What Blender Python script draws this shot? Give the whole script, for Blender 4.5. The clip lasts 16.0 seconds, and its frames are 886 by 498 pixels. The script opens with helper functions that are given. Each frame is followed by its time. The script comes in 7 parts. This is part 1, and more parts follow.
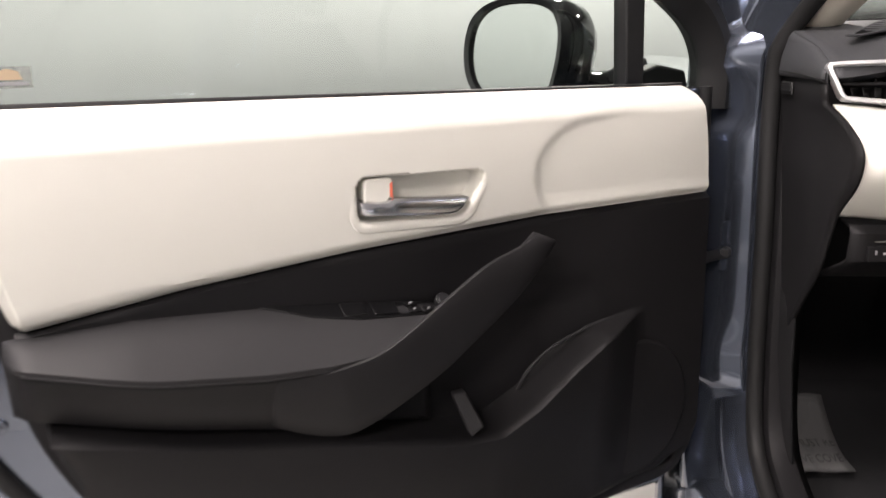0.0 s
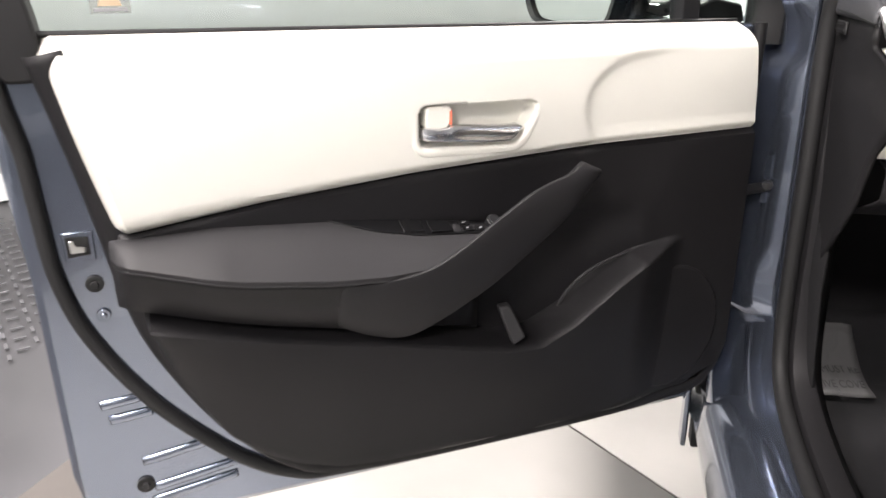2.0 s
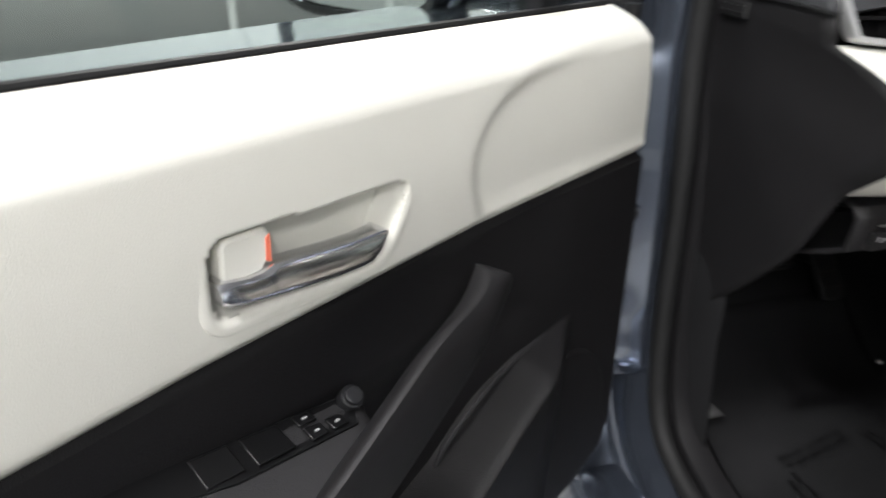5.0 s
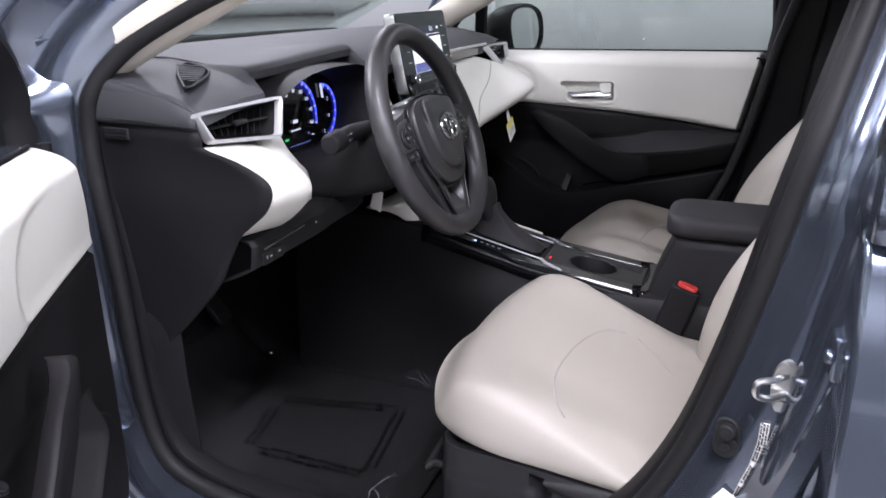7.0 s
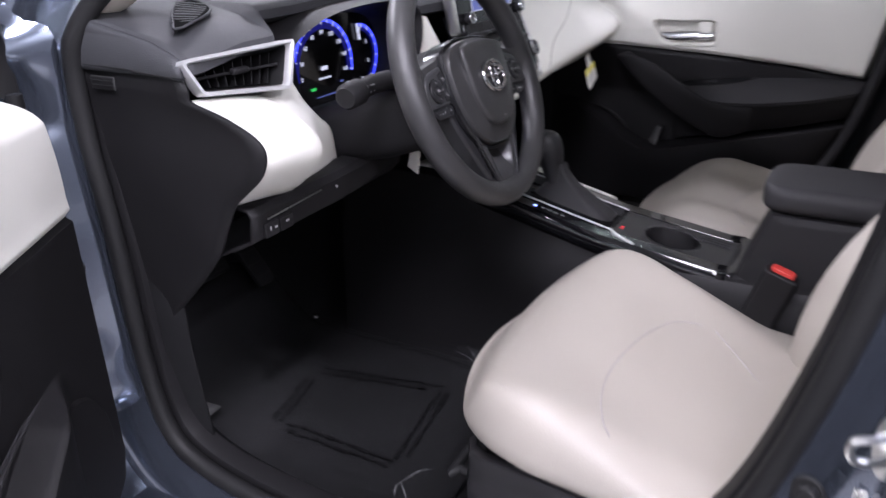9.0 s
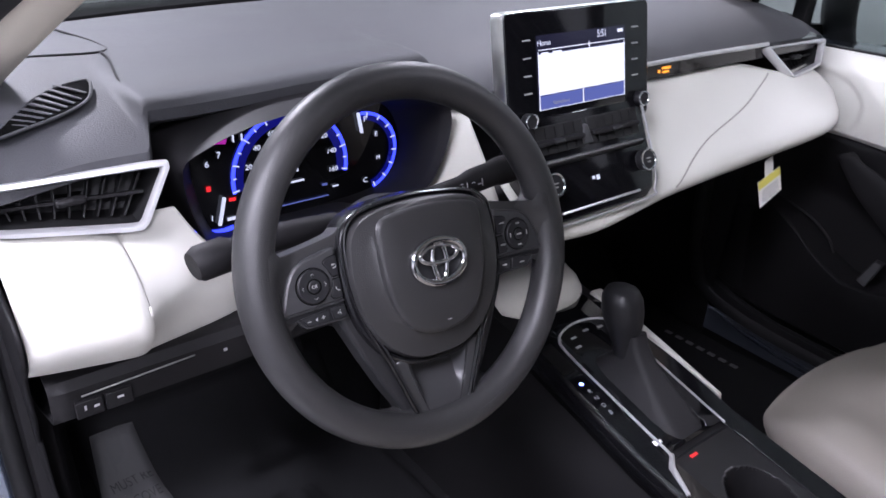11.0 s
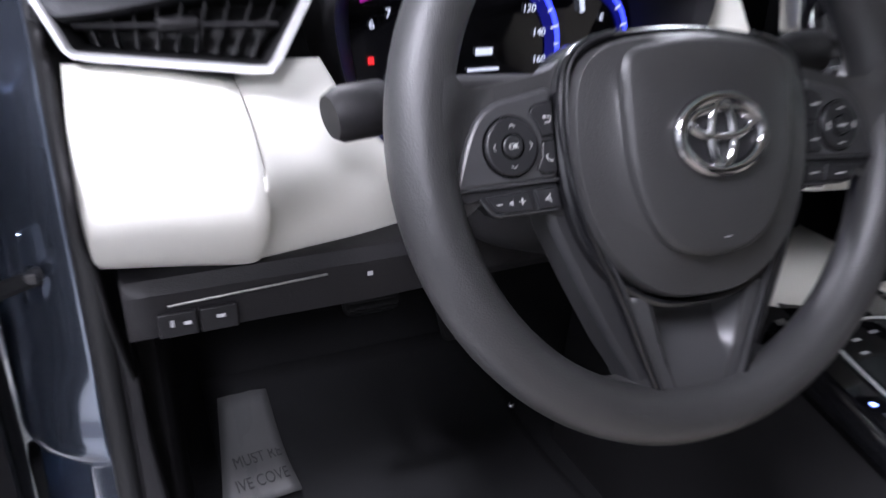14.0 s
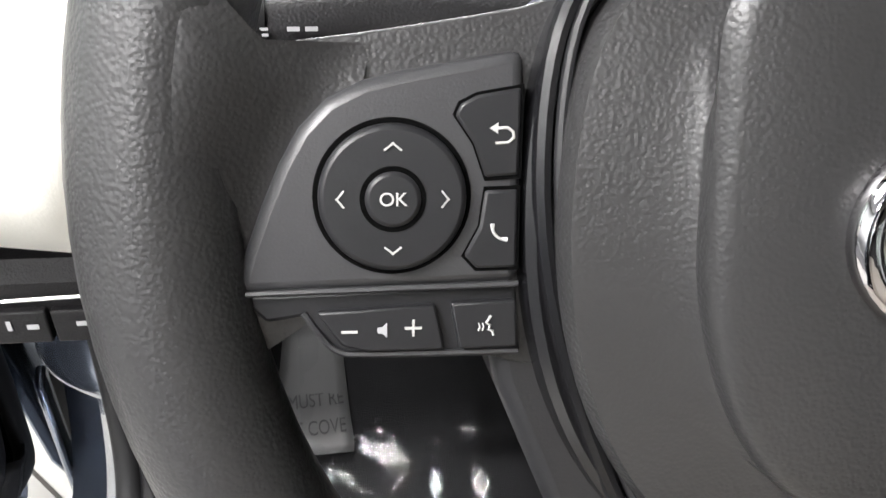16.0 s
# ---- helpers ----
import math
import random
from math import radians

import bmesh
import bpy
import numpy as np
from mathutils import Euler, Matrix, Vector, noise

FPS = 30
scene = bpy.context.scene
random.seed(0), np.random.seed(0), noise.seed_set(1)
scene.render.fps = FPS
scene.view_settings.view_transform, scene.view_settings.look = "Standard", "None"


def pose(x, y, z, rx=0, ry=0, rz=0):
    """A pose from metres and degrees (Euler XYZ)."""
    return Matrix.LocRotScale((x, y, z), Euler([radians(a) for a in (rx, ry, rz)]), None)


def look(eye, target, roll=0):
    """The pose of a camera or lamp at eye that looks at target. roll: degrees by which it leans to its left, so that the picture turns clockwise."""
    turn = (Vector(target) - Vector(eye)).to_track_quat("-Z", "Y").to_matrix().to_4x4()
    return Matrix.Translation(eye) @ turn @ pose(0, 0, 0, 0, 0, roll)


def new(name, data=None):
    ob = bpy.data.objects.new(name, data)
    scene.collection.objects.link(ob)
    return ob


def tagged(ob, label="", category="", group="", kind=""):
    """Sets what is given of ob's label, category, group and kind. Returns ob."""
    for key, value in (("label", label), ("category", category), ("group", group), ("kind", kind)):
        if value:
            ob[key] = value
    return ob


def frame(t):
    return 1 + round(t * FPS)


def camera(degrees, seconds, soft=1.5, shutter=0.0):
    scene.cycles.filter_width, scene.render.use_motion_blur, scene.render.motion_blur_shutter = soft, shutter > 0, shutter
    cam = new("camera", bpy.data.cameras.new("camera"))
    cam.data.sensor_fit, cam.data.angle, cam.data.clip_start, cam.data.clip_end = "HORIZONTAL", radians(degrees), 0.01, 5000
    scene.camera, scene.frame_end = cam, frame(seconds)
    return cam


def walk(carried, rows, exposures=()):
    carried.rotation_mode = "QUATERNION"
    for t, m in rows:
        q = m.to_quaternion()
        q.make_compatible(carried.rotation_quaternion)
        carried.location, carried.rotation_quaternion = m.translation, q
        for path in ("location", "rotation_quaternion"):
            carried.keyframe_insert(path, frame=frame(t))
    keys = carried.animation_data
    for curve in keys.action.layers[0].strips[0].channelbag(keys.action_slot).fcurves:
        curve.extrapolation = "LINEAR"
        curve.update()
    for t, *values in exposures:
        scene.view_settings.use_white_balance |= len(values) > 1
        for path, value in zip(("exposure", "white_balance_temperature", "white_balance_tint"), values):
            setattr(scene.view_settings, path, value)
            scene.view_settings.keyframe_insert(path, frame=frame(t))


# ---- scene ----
cam = camera(60.19, 16.0, shutter=0.5)
PATH = [
    (0, (-1.0296, -0.7317, 0.9907), (-1.1464, 0.2296, 0.7413), -1.66),
    (0.5, (-1.0131, -0.8273, 1.0250), (-1.1755, 0.1100, 0.7167), -1.71),
    (1, (-1.0231, -0.8515, 1.0253), (-1.2117, 0.0669, 0.6776), -1.74),
    (1.5, (-1.0253, -0.8403, 1.0336), (-1.1906, 0.0725, 0.6602), -0.13),
    (2, (-1.0247, -0.8028, 1.0264), (-1.1998, 0.1137, 0.6667), -0.30),
    (2.5, (-1.0618, -0.5854, 1.0085), (-1.2084, 0.3308, 0.6355), -0.44),
    (3, (-1.1196, -0.3294, 1.0140), (-1.2460, 0.5550, 0.5647), 0.27),
    (3.2, (-1.1142, -0.2776, 1.0075), (-1.2517, 0.5917, 0.5326), 0.04),
    (5.3, (-1.2554, -0.3626, 1.0550), (-0.8410, 0.4480, 0.6413), -1.15),
    (5.5, (-1.3007, -0.4027, 1.0665), (-0.7733, 0.3529, 0.6781), -3.48),
    (6, (-1.3890, -0.4124, 1.0884), (-0.6370, 0.1404, 0.7295), -4.07),
    (6.5, (-1.4638, -0.4330, 1.1124), (-0.6237, -0.0134, 0.7686), -1.18),
    (7, (-1.5140, -0.4576, 1.1261), (-0.6341, -0.1132, 0.7986), -0.30),
    (7.5, (-1.5167, -0.4502, 1.1230), (-0.6436, -0.1228, 0.7616), 0.17),
    (8, (-1.4967, -0.4458, 1.1226), (-0.6307, -0.1139, 0.7485), 0.42),
    (8.5, (-1.4671, -0.4420, 1.1308), (-0.6052, -0.1084, 0.7489), 0.34),
    (9, (-1.3091, -0.4693, 1.1063), (-0.5108, -0.0162, 0.7095), -1.40),
    (9.5, (-1.0762, -0.5280, 1.1124), (-0.3912, 0.0829, 0.7154), -0.90),
    (10, (-0.8561, -0.4934, 1.1512), (-0.2236, 0.1447, 0.7122), 1.61),
    (10.2, (-0.7896, -0.4746, 1.1815), (-0.1745, 0.1724, 0.7310), 1.17),
    (12.3, (-0.7206, -0.5323, 1.2440), (-0.2408, 0.2315, 0.8121), 6.21),
    (12.5, (-0.7210, -0.5313, 1.2419), (-0.2425, 0.2340, 0.8114), 5.92),
    (13, (-0.7165, -0.5291, 1.2395), (-0.2406, 0.2368, 0.8071), 5.36),
    (13.5, (-0.7133, -0.4779, 1.1565), (-0.2724, 0.3123, 0.7308), 4.53),
    (14, (-0.6610, -0.3192, 1.0244), (-0.2886, 0.5051, 0.5980), 1.61),
    (14.5, (-0.5664, -0.1978, 0.9716), (-0.1879, 0.5940, 0.4922), 0.27),
    (15, (-0.5087, -0.1580, 0.9690), (-0.2624, 0.6690, 0.4636), -0.80),
    (15.5, (-0.4887, -0.1371, 0.9847), (-0.3527, 0.6954, 0.4476), 0.58),
    (16, (-0.4845, -0.1264, 0.9865), (-0.3821, 0.6888, 0.4165), 2.03),
]
EXPOSURES = [
    (0.0, -0.15, 7000, 20), (0.5, -0.05, 7000, 20), (1.0, 0.22, 6900, 19), (2.0, 0.45, 6800, 17), (2.5, 0.45, 6700, 15), (3.0, 0.2, 6600, 12), (3.2, 0.2, 6600, 12), (5.3, -0.3, 6350, 11),
    (6.0, -0.15, 6050, 22), (7.5, 0.0, 5950, 22), (8.5, -0.05, 5900, 23), (9.2, 0.05, 5950, 25), (10.2, 0.25, 5850, 26), (12.3, -0.1, 5800, 23), (13.0, -0.1, 5800, 23), (13.5, 0.15, 5800, 24), (14.1, 0.43, 5850, 20),
    (14.6, 0.82, 6200, 14), (15.0, 1.0, 6350, 12), (15.6, 0.95, 6400, 12), (16.0, 0.85, 6450, 12),
]
walk(cam, [(t, look(eye, target, roll)) for t, eye, target, roll in PATH], EXPOSURES)

# ---- world and light: a round white photo booth with ceiling lamps ----
world = bpy.data.worlds.new("booth_world")
world.use_nodes = True
world.node_tree.nodes["Background"].inputs[0].default_value = (0.85, 0.92, 1.0, 1)
world.node_tree.nodes["Background"].inputs[1].default_value = 0.05
scene.world = world


def area_lamp(name, eye, target, size, watts, colour=(1, 1, 1)):
    data = bpy.data.lights.new(name, "AREA")
    data.shape, data.size, data.energy, data.color = "DISK", size, watts, colour
    ob = new(name, data)
    ob.matrix_world = look(eye, target)
    return ob


LAMPS = [(-2.2, -0.8, 120, 1.3), (-1.6, -3.0, 110, 0.8), (-0.6, 2.4, 140, 0.6), (1.9, 1.9, 60, 0.5), (2.2, -1.2, 20, 0.5), (-3.1, 0.6, 36, 0.5)]
for lx, ly, watts, size in LAMPS:
    area_lamp("ceiling_lamp_light", (lx, ly, 2.86), (lx, ly, 0), size, watts, (1.0, 0.99, 0.97))


# ---- materials ----
def material(name, colour, rough=0.5, metal=0.0, bump=0.0, scale=200.0, vary=0.06, coat=0.0, spec=0.5, voronoi=False, emit=None, strength=0.0, big=6.0):
    m = bpy.data.materials.new(name)
    m.use_nodes = True
    nt = m.node_tree
    p = nt.nodes["Principled BSDF"]
    p.inputs["Roughness"].default_value = rough
    p.inputs["Metallic"].default_value = metal
    p.inputs["Specular IOR Level"].default_value = spec
    p.inputs["Coat Weight"].default_value = coat
    p.inputs["Coat Roughness"].default_value = 0.03
    tc = nt.nodes.new("ShaderNodeTexCoord")
    if vary:
        n1 = nt.nodes.new("ShaderNodeTexNoise")
        n1.inputs["Scale"].default_value = big
        n1.inputs["Detail"].default_value = 6
        nt.links.new(tc.outputs["Object"], n1.inputs["Vector"])
        ramp = nt.nodes.new("ShaderNodeMapRange")
        ramp.inputs["From Min"].default_value, ramp.inputs["From Max"].default_value = 0.3, 0.7
        ramp.inputs["To Min"].default_value, ramp.inputs["To Max"].default_value = 1 - vary, 1 + vary
        nt.links.new(n1.outputs["Fac"], ramp.inputs["Value"])
        mul = nt.nodes.new("ShaderNodeVectorMath")
        mul.operation = "SCALE"
        mul.inputs[0].default_value = colour
        nt.links.new(ramp.outputs[0], mul.inputs["Scale"])
        nt.links.new(mul.outputs[0], p.inputs["Base Color"])
        rr_ = nt.nodes.new("ShaderNodeMapRange")
        rr_.inputs["To Min"].default_value, rr_.inputs["To Max"].default_value = max(rough - 0.07, 0.0), min(rough + 0.07, 1)
        nt.links.new(n1.outputs["Fac"], rr_.inputs["Value"])
        if rough > 0.12:
            nt.links.new(rr_.outputs[0], p.inputs["Roughness"])
    else:
        p.inputs["Base Color"].default_value = (*colour, 1)
    if bump:
        if voronoi:
            n2 = nt.nodes.new("ShaderNodeTexVoronoi")
            n2.feature = "SMOOTH_F1"
            n2.inputs["Scale"].default_value = scale
            out = n2.outputs["Distance"]
        else:
            n2 = nt.nodes.new("ShaderNodeTexNoise")
            n2.inputs["Scale"].default_value = scale
            n2.inputs["Detail"].default_value = 4
            out = n2.outputs["Fac"]
        nt.links.new(tc.outputs["Object"], n2.inputs["Vector"])
        b = nt.nodes.new("ShaderNodeBump")
        b.inputs["Strength"].default_value = bump
        b.inputs["Distance"].default_value = 0.001
        nt.links.new(out, b.inputs["Height"])
        nt.links.new(b.outputs[0], p.inputs["Normal"])
    if emit:
        p.inputs["Emission Color"].default_value = (*emit, 1)
        p.inputs["Emission Strength"].default_value = strength
    return m


WHITE = material("cream_vinyl", (0.70, 0.69, 0.632), 0.42, bump=0.2, scale=900, vary=0.02)
BLACK = material("black_plastic", (0.0098, 0.0094, 0.0102), 0.53, spec=0.2, bump=0.25, scale=1100, vary=0.1, voronoi=True)
SOFT = material("dark_grey_pad", (0.021, 0.0205, 0.022), 0.58, spec=0.25, bump=0.3, scale=900, vary=0.08)
GRAB = material("black_soft_grip", (0.0135, 0.013, 0.014), 0.55, spec=0.2, bump=0.25, scale=1000, vary=0.08)
DASH = material("dark_grey_dashboard", (0.038, 0.039, 0.043), 0.6, bump=0.4, scale=800, vary=0.05, voronoi=True)
PAINT = material("blue_grey_metallic_paint", (0.155, 0.18, 0.232), 0.18, metal=0.85, coat=1.0, vary=0.02)
RUBBER = material("black_rubber", (0.0105, 0.0105, 0.011), 0.6, spec=0.3, vary=0.15, bump=0.1, scale=300)
CHROME = material("chrome", (0.70, 0.70, 0.72), 0.06, metal=1.0, vary=0)
LEVER = material("satin_chrome", (0.72, 0.72, 0.74), 0.2, metal=1.0, vary=0.02)
SATIN = material("satin_silver", (0.62, 0.62, 0.63), 0.3, metal=0.55, vary=0.02)
PIANO = material("piano_black", (0.005, 0.005, 0.006), 0.06, vary=0, spec=0.5)
CARPET = material("black_carpet", (0.0105, 0.0105, 0.0112), 0.95, bump=1.0, scale=700, vary=0.25, spec=0.1)
WHEEL = material("dark_grey_grained_urethane", (0.026, 0.0257, 0.0263), 0.42, bump=0.19, scale=1050, vary=0.08, voronoi=True, spec=0.5)
GAP = material("dark_joint_and_well_shade", (0.0015, 0.0015, 0.0016), 0.9, spec=0.05, vary=0)
WHEELS = material("dark_grey_satin_plastic", (0.034, 0.034, 0.036), 0.38, bump=0.1, scale=1500, vary=0.05)
BUTTON = material("charcoal_button", (0.014, 0.014, 0.0155), 0.42, spec=0.35, vary=0.05, bump=0.05, scale=900)
SEAT = material("light_grey_leatherette", (0.40, 0.369, 0.322), 0.5, bump=0.25, scale=650, vary=0.025, voronoi=True)
BEIGE = material("beige_headliner", (0.68, 0.63, 0.54), 0.9, bump=0.3, scale=900, vary=0.03)
WALL = material("white_booth_wall", (0.56, 0.575, 0.575), 0.75, bump=0.1, scale=60, vary=0.03, big=1.2)
CEIL = material("white_booth_ceiling", (0.55, 0.55, 0.55), 0.85, bump=0.1, scale=60, vary=0.02)
FLOORL = material("polished_pale_concrete", (0.42, 0.41, 0.385), 0.3, bump=0.1, scale=40, vary=0.12, big=3.0)
FLOORD = material("grey_checker_plate", (0.085, 0.085, 0.09), 0.42, bump=0.2, scale=80, vary=0.15, big=4.0)
FLOORB = material("brown_grey_rim", (0.085, 0.077, 0.071), 0.4, bump=0.2, scale=80, vary=0.12)
INK = material("white_print", (0.42, 0.42, 0.41), 0.5, vary=0)
GREYINK = material("grey_print", (0.35, 0.35, 0.36), 0.5, vary=0)
DARKINK = material("black_print", (0.008, 0.008, 0.01), 0.7, vary=0)
PAPER = material("grey_paper", (0.062, 0.062, 0.063), 0.6, bump=0.5, scale=30, vary=0.1)
TAG = material("white_tag", (0.8, 0.79, 0.74), 0.6, vary=0.03)
YELLOW = material("yellow_print", (0.75, 0.68, 0.12), 0.6, vary=0)
RED = material("red_plastic", (0.5, 0.04, 0.03), 0.45, vary=0.04)
ORANGE = material("orange_mark", (0.85, 0.2, 0.12), 0.4, vary=0)
METAL = material("zinc_metal", (0.6, 0.6, 0.58), 0.3, metal=1.0, vary=0.1, big=40)
LAMP = material("lamp_diffuser", (0.9, 0.9, 0.9), 0.5, vary=0, emit=(1, 0.99, 0.97), strength=12)
BLUE = material("blue_gauge_light", (0.0, 0.0, 0.02), 0.4, vary=0, emit=(0.05, 0.07, 1.0), strength=2.2)
GLOWW = material("white_gauge_light", (0.02, 0.02, 0.02), 0.4, vary=0, emit=(0.85, 0.9, 1.0), strength=0.8)
GLOWR = material("red_gauge_light", (0.02, 0, 0), 0.4, vary=0, emit=(1.0, 0.03, 0.03), strength=1.0)
GLOWG = material("green_gauge_light", (0, 0.02, 0), 0.4, vary=0, emit=(0.05, 0.8, 0.15), strength=0.7)
GLOWO = material("amber_light", (0.02, 0.01, 0), 0.4, vary=0, emit=(1.0, 0.35, 0.02), strength=1.6)
SCRW = material("screen_white", (0.02, 0.02, 0.02), 0.3, vary=0, emit=(0.92, 0.95, 1.0), strength=1.05)
SCRB = material("screen_blue", (0.01, 0.01, 0.03), 0.3, vary=0, emit=(0.1, 0.13, 0.36), strength=0.9)
SCRD = material("screen_dark", (0.005, 0.005, 0.01), 0.15, vary=0, emit=(0.02, 0.02, 0.04), strength=0.6)
MIRROR = material("mirror_glass", (0.62, 0.645, 0.64), 0.02, metal=1.0, vary=0)


def glass(name, tint, gloss=0.035, rough=0.02, haze=0.0):
    m = bpy.data.materials.new(name)
    m.use_nodes = True
    nt = m.node_tree
    nt.nodes.remove(nt.nodes["Principled BSDF"])
    tr, gl = nt.nodes.new("ShaderNodeBsdfTransparent"), nt.nodes.new("ShaderNodeBsdfGlossy")
    tr.inputs[0].default_value, gl.inputs["Roughness"].default_value = (*tint, 1), rough
    mix, lw = nt.nodes.new("ShaderNodeMixShader"), nt.nodes.new("ShaderNodeLayerWeight")
    po, ma = nt.nodes.new("ShaderNodeMath"), nt.nodes.new("ShaderNodeMath")
    po.operation, ma.operation = "POWER", "MULTIPLY_ADD"
    po.inputs[1].default_value, ma.inputs[1].default_value, ma.inputs[2].default_value = 5.0, 0.9, gloss
    lw.inputs["Blend"].default_value = 0.5
    nt.links.new(lw.outputs["Facing"], po.inputs[0])
    nt.links.new(po.outputs[0], ma.inputs[0])
    nt.links.new(ma.outputs[0], mix.inputs[0])
    nt.links.new(tr.outputs[0], mix.inputs[1])
    nt.links.new(gl.outputs[0], mix.inputs[2])
    out = mix.outputs[0]
    if haze:
        milk, dif = nt.nodes.new("ShaderNodeMixShader"), nt.nodes.new("ShaderNodeBsdfDiffuse")
        dif.inputs[0].default_value, milk.inputs[0].default_value = (0.5, 0.5, 0.52, 1), haze
        nt.links.new(out, milk.inputs[1])
        nt.links.new(dif.outputs[0], milk.inputs[2])
        out = milk.outputs[0]
    nt.links.new(out, nt.nodes["Material Output"].inputs["Surface"])
    return m


GLASS = glass("window_glass", (0.90, 0.95, 0.92))
FILM = glass("clear_plastic_film", (0.93, 0.93, 0.94), 0.004, 0.04, 0.010)


# ---- building helpers ----
V = Vector


def part(name, bm, mat, parent=None, label="", bevel=0.0, thick=0.0, sub=0, angle=38, offset=0.0, segs=2):
    bmesh.ops.recalc_face_normals(bm, faces=bm.faces)
    me = bpy.data.meshes.new(name)
    bm.to_mesh(me)
    bm.free()
    me.materials.append(mat)
    me.polygons.foreach_set("use_smooth", [True] * len(me.polygons))
    me.set_sharp_from_angle(angle=radians(angle))
    ob = new(name, me)
    if parent:
        ob.parent = parent
    if thick:
        md = ob.modifiers.new("solid", "SOLIDIFY")
        md.thickness, md.offset = thick, offset
    if bevel:
        md = ob.modifiers.new("bevel", "BEVEL")
        md.width, md.segments, md.limit_method, md.angle_limit, md.harden_normals = bevel, segs, "ANGLE", radians(30), False
    if sub:
        md = ob.modifiers.new("smooth", "SUBSURF")
        md.levels = md.render_levels = sub
    if label:
        ob["label"] = label
    return ob


def thing(name, label, category, m=None, group="", kind=""):
    ob = new(name)
    ob.empty_display_size = 0.05
    if m is not None:
        ob.matrix_world = m
    return tagged(ob, label, category, group, kind)


def lin(pts, x):
    """Linear interpolation in a list of (x, value), in any order of x."""
    q = sorted(pts)
    return float(np.interp(x, [a for a, _ in q], [b for _, b in q]))


def sm(t):
    t = min(max(t, 0.0), 1.0)
    return t * t * (3 - 2 * t)


def spline(pts, n, closed=False):
    """Catmull-Rom through points, n points out."""
    pts = [V(p) for p in pts]
    k = len(pts)
    segs = k if closed else k - 1
    out = []
    for i in range(n):
        t = i * segs / (n if closed else n - 1)
        a = min(int(t), segs - 1)
        f = t - a
        if closed:
            p0, p1, p2, p3 = (pts[(a + d) % k] for d in (-1, 0, 1, 2))
        else:
            p1, p2 = pts[a], pts[a + 1]
            p0 = pts[a - 1] if a else p1 * 2 - p2
            p3 = pts[a + 2] if a + 2 < k else p2 * 2 - p1
        out.append(0.5 * (2 * p1 + (p2 - p0) * f + (2 * p0 - 5 * p1 + 4 * p2 - p3) * f * f + (3 * p1 - p0 - 3 * p2 + p3) * f ** 3))
    return out


def grid(bm, rows, close_u=False, close_v=False, keep=None):
    vs = [[bm.verts.new(p) for p in row] for row in rows]
    nr, nc = len(vs), len(vs[0])
    for i in range(nr if close_v else nr - 1):
        for j in range(nc if close_u else nc - 1):
            q = (vs[i][j], vs[i][(j + 1) % nc], vs[(i + 1) % nr][(j + 1) % nc], vs[(i + 1) % nr][j])
            if keep is None or keep(sum((v.co for v in q), V((0, 0, 0))) / 4):
                bm.faces.new(q)
    return vs


def loft(bm, rings, cap=True, closed=False):
    vs = grid(bm, rings, close_u=True, close_v=closed)
    if cap and not closed:
        bm.faces.new(vs[0][::-1])
        bm.faces.new(vs[-1])
    return bm


def tube(bm, path, r, n=10, closed=False, flat=1.0, cap=True):
    path = [V(p) for p in path]
    rings, up = [], None
    k = len(path)
    for i, p in enumerate(path):
        a = path[(i - 1) % k] if closed or i else p
        b = path[(i + 1) % k] if closed or i < k - 1 else p
        d = (b - a).normalized()
        if up is None:
            up = d.orthogonal().normalized()
        up = (up - d * up.dot(d)).normalized()
        side = d.cross(up)
        rad = r[i] if isinstance(r, (list, tuple)) else r
        rings.append([p + (up * math.cos(t) * flat + side * math.sin(t)) * rad for t in (2 * math.pi * j / n for j in range(n))])
    return loft(bm, rings, cap=cap, closed=closed)


def box(bm, c, s, m=None):
    x, y, z = (v / 2 for v in s)
    m = m or Matrix()
    vs = [bm.verts.new(m @ (V(c) + V(p))) for p in ((-x, -y, -z), (x, -y, -z), (x, y, -z), (-x, y, -z), (-x, -y, z), (x, -y, z), (x, y, z), (-x, y, z))]
    for q in ((0, 3, 2, 1), (4, 5, 6, 7), (0, 1, 5, 4), (1, 2, 6, 5), (2, 3, 7, 6), (3, 0, 4, 7)):
        bm.faces.new([vs[i] for i in q])
    return bm


def slab(bm, outline, d):
    """A plate: an outline in space pushed along d."""
    d = V(d)
    a = [bm.verts.new(V(p)) for p in outline]
    b = [bm.verts.new(V(p) + d) for p in outline]
    bm.faces.new(a)
    bm.faces.new(b[::-1])
    k = len(a)
    for i in range(k):
        bm.faces.new((a[i], b[i], b[(i + 1) % k], a[(i + 1) % k]))
    return bm


def disc(bm, c, axis, r, depth, n=28, ratio=1.0):
    """A cylinder that begins at c and goes depth along axis."""
    axis = V(axis).normalized()
    q = axis.to_track_quat("Z", "Y")
    pts = [V(c) + q @ V((r * math.cos(2 * math.pi * i / n), r * ratio * math.sin(2 * math.pi * i / n), 0)) for i in range(n)]
    return slab(bm, pts, axis * depth)


def rring(w, h, r, n=6):
    """Rounded rectangle outline, as (x, y)."""
    out = []
    for cx, cy, a0 in ((w / 2 - r, h / 2 - r, 0), (-w / 2 + r, h / 2 - r, 90), (-w / 2 + r, -h / 2 + r, 180), (w / 2 - r, -h / 2 + r, 270)):
        for i in range(n + 1):
            a = radians(a0 + 90 * i / n)
            out.append((cx + r * math.cos(a), cy + r * math.sin(a)))
    return out


def B():
    return bmesh.new()


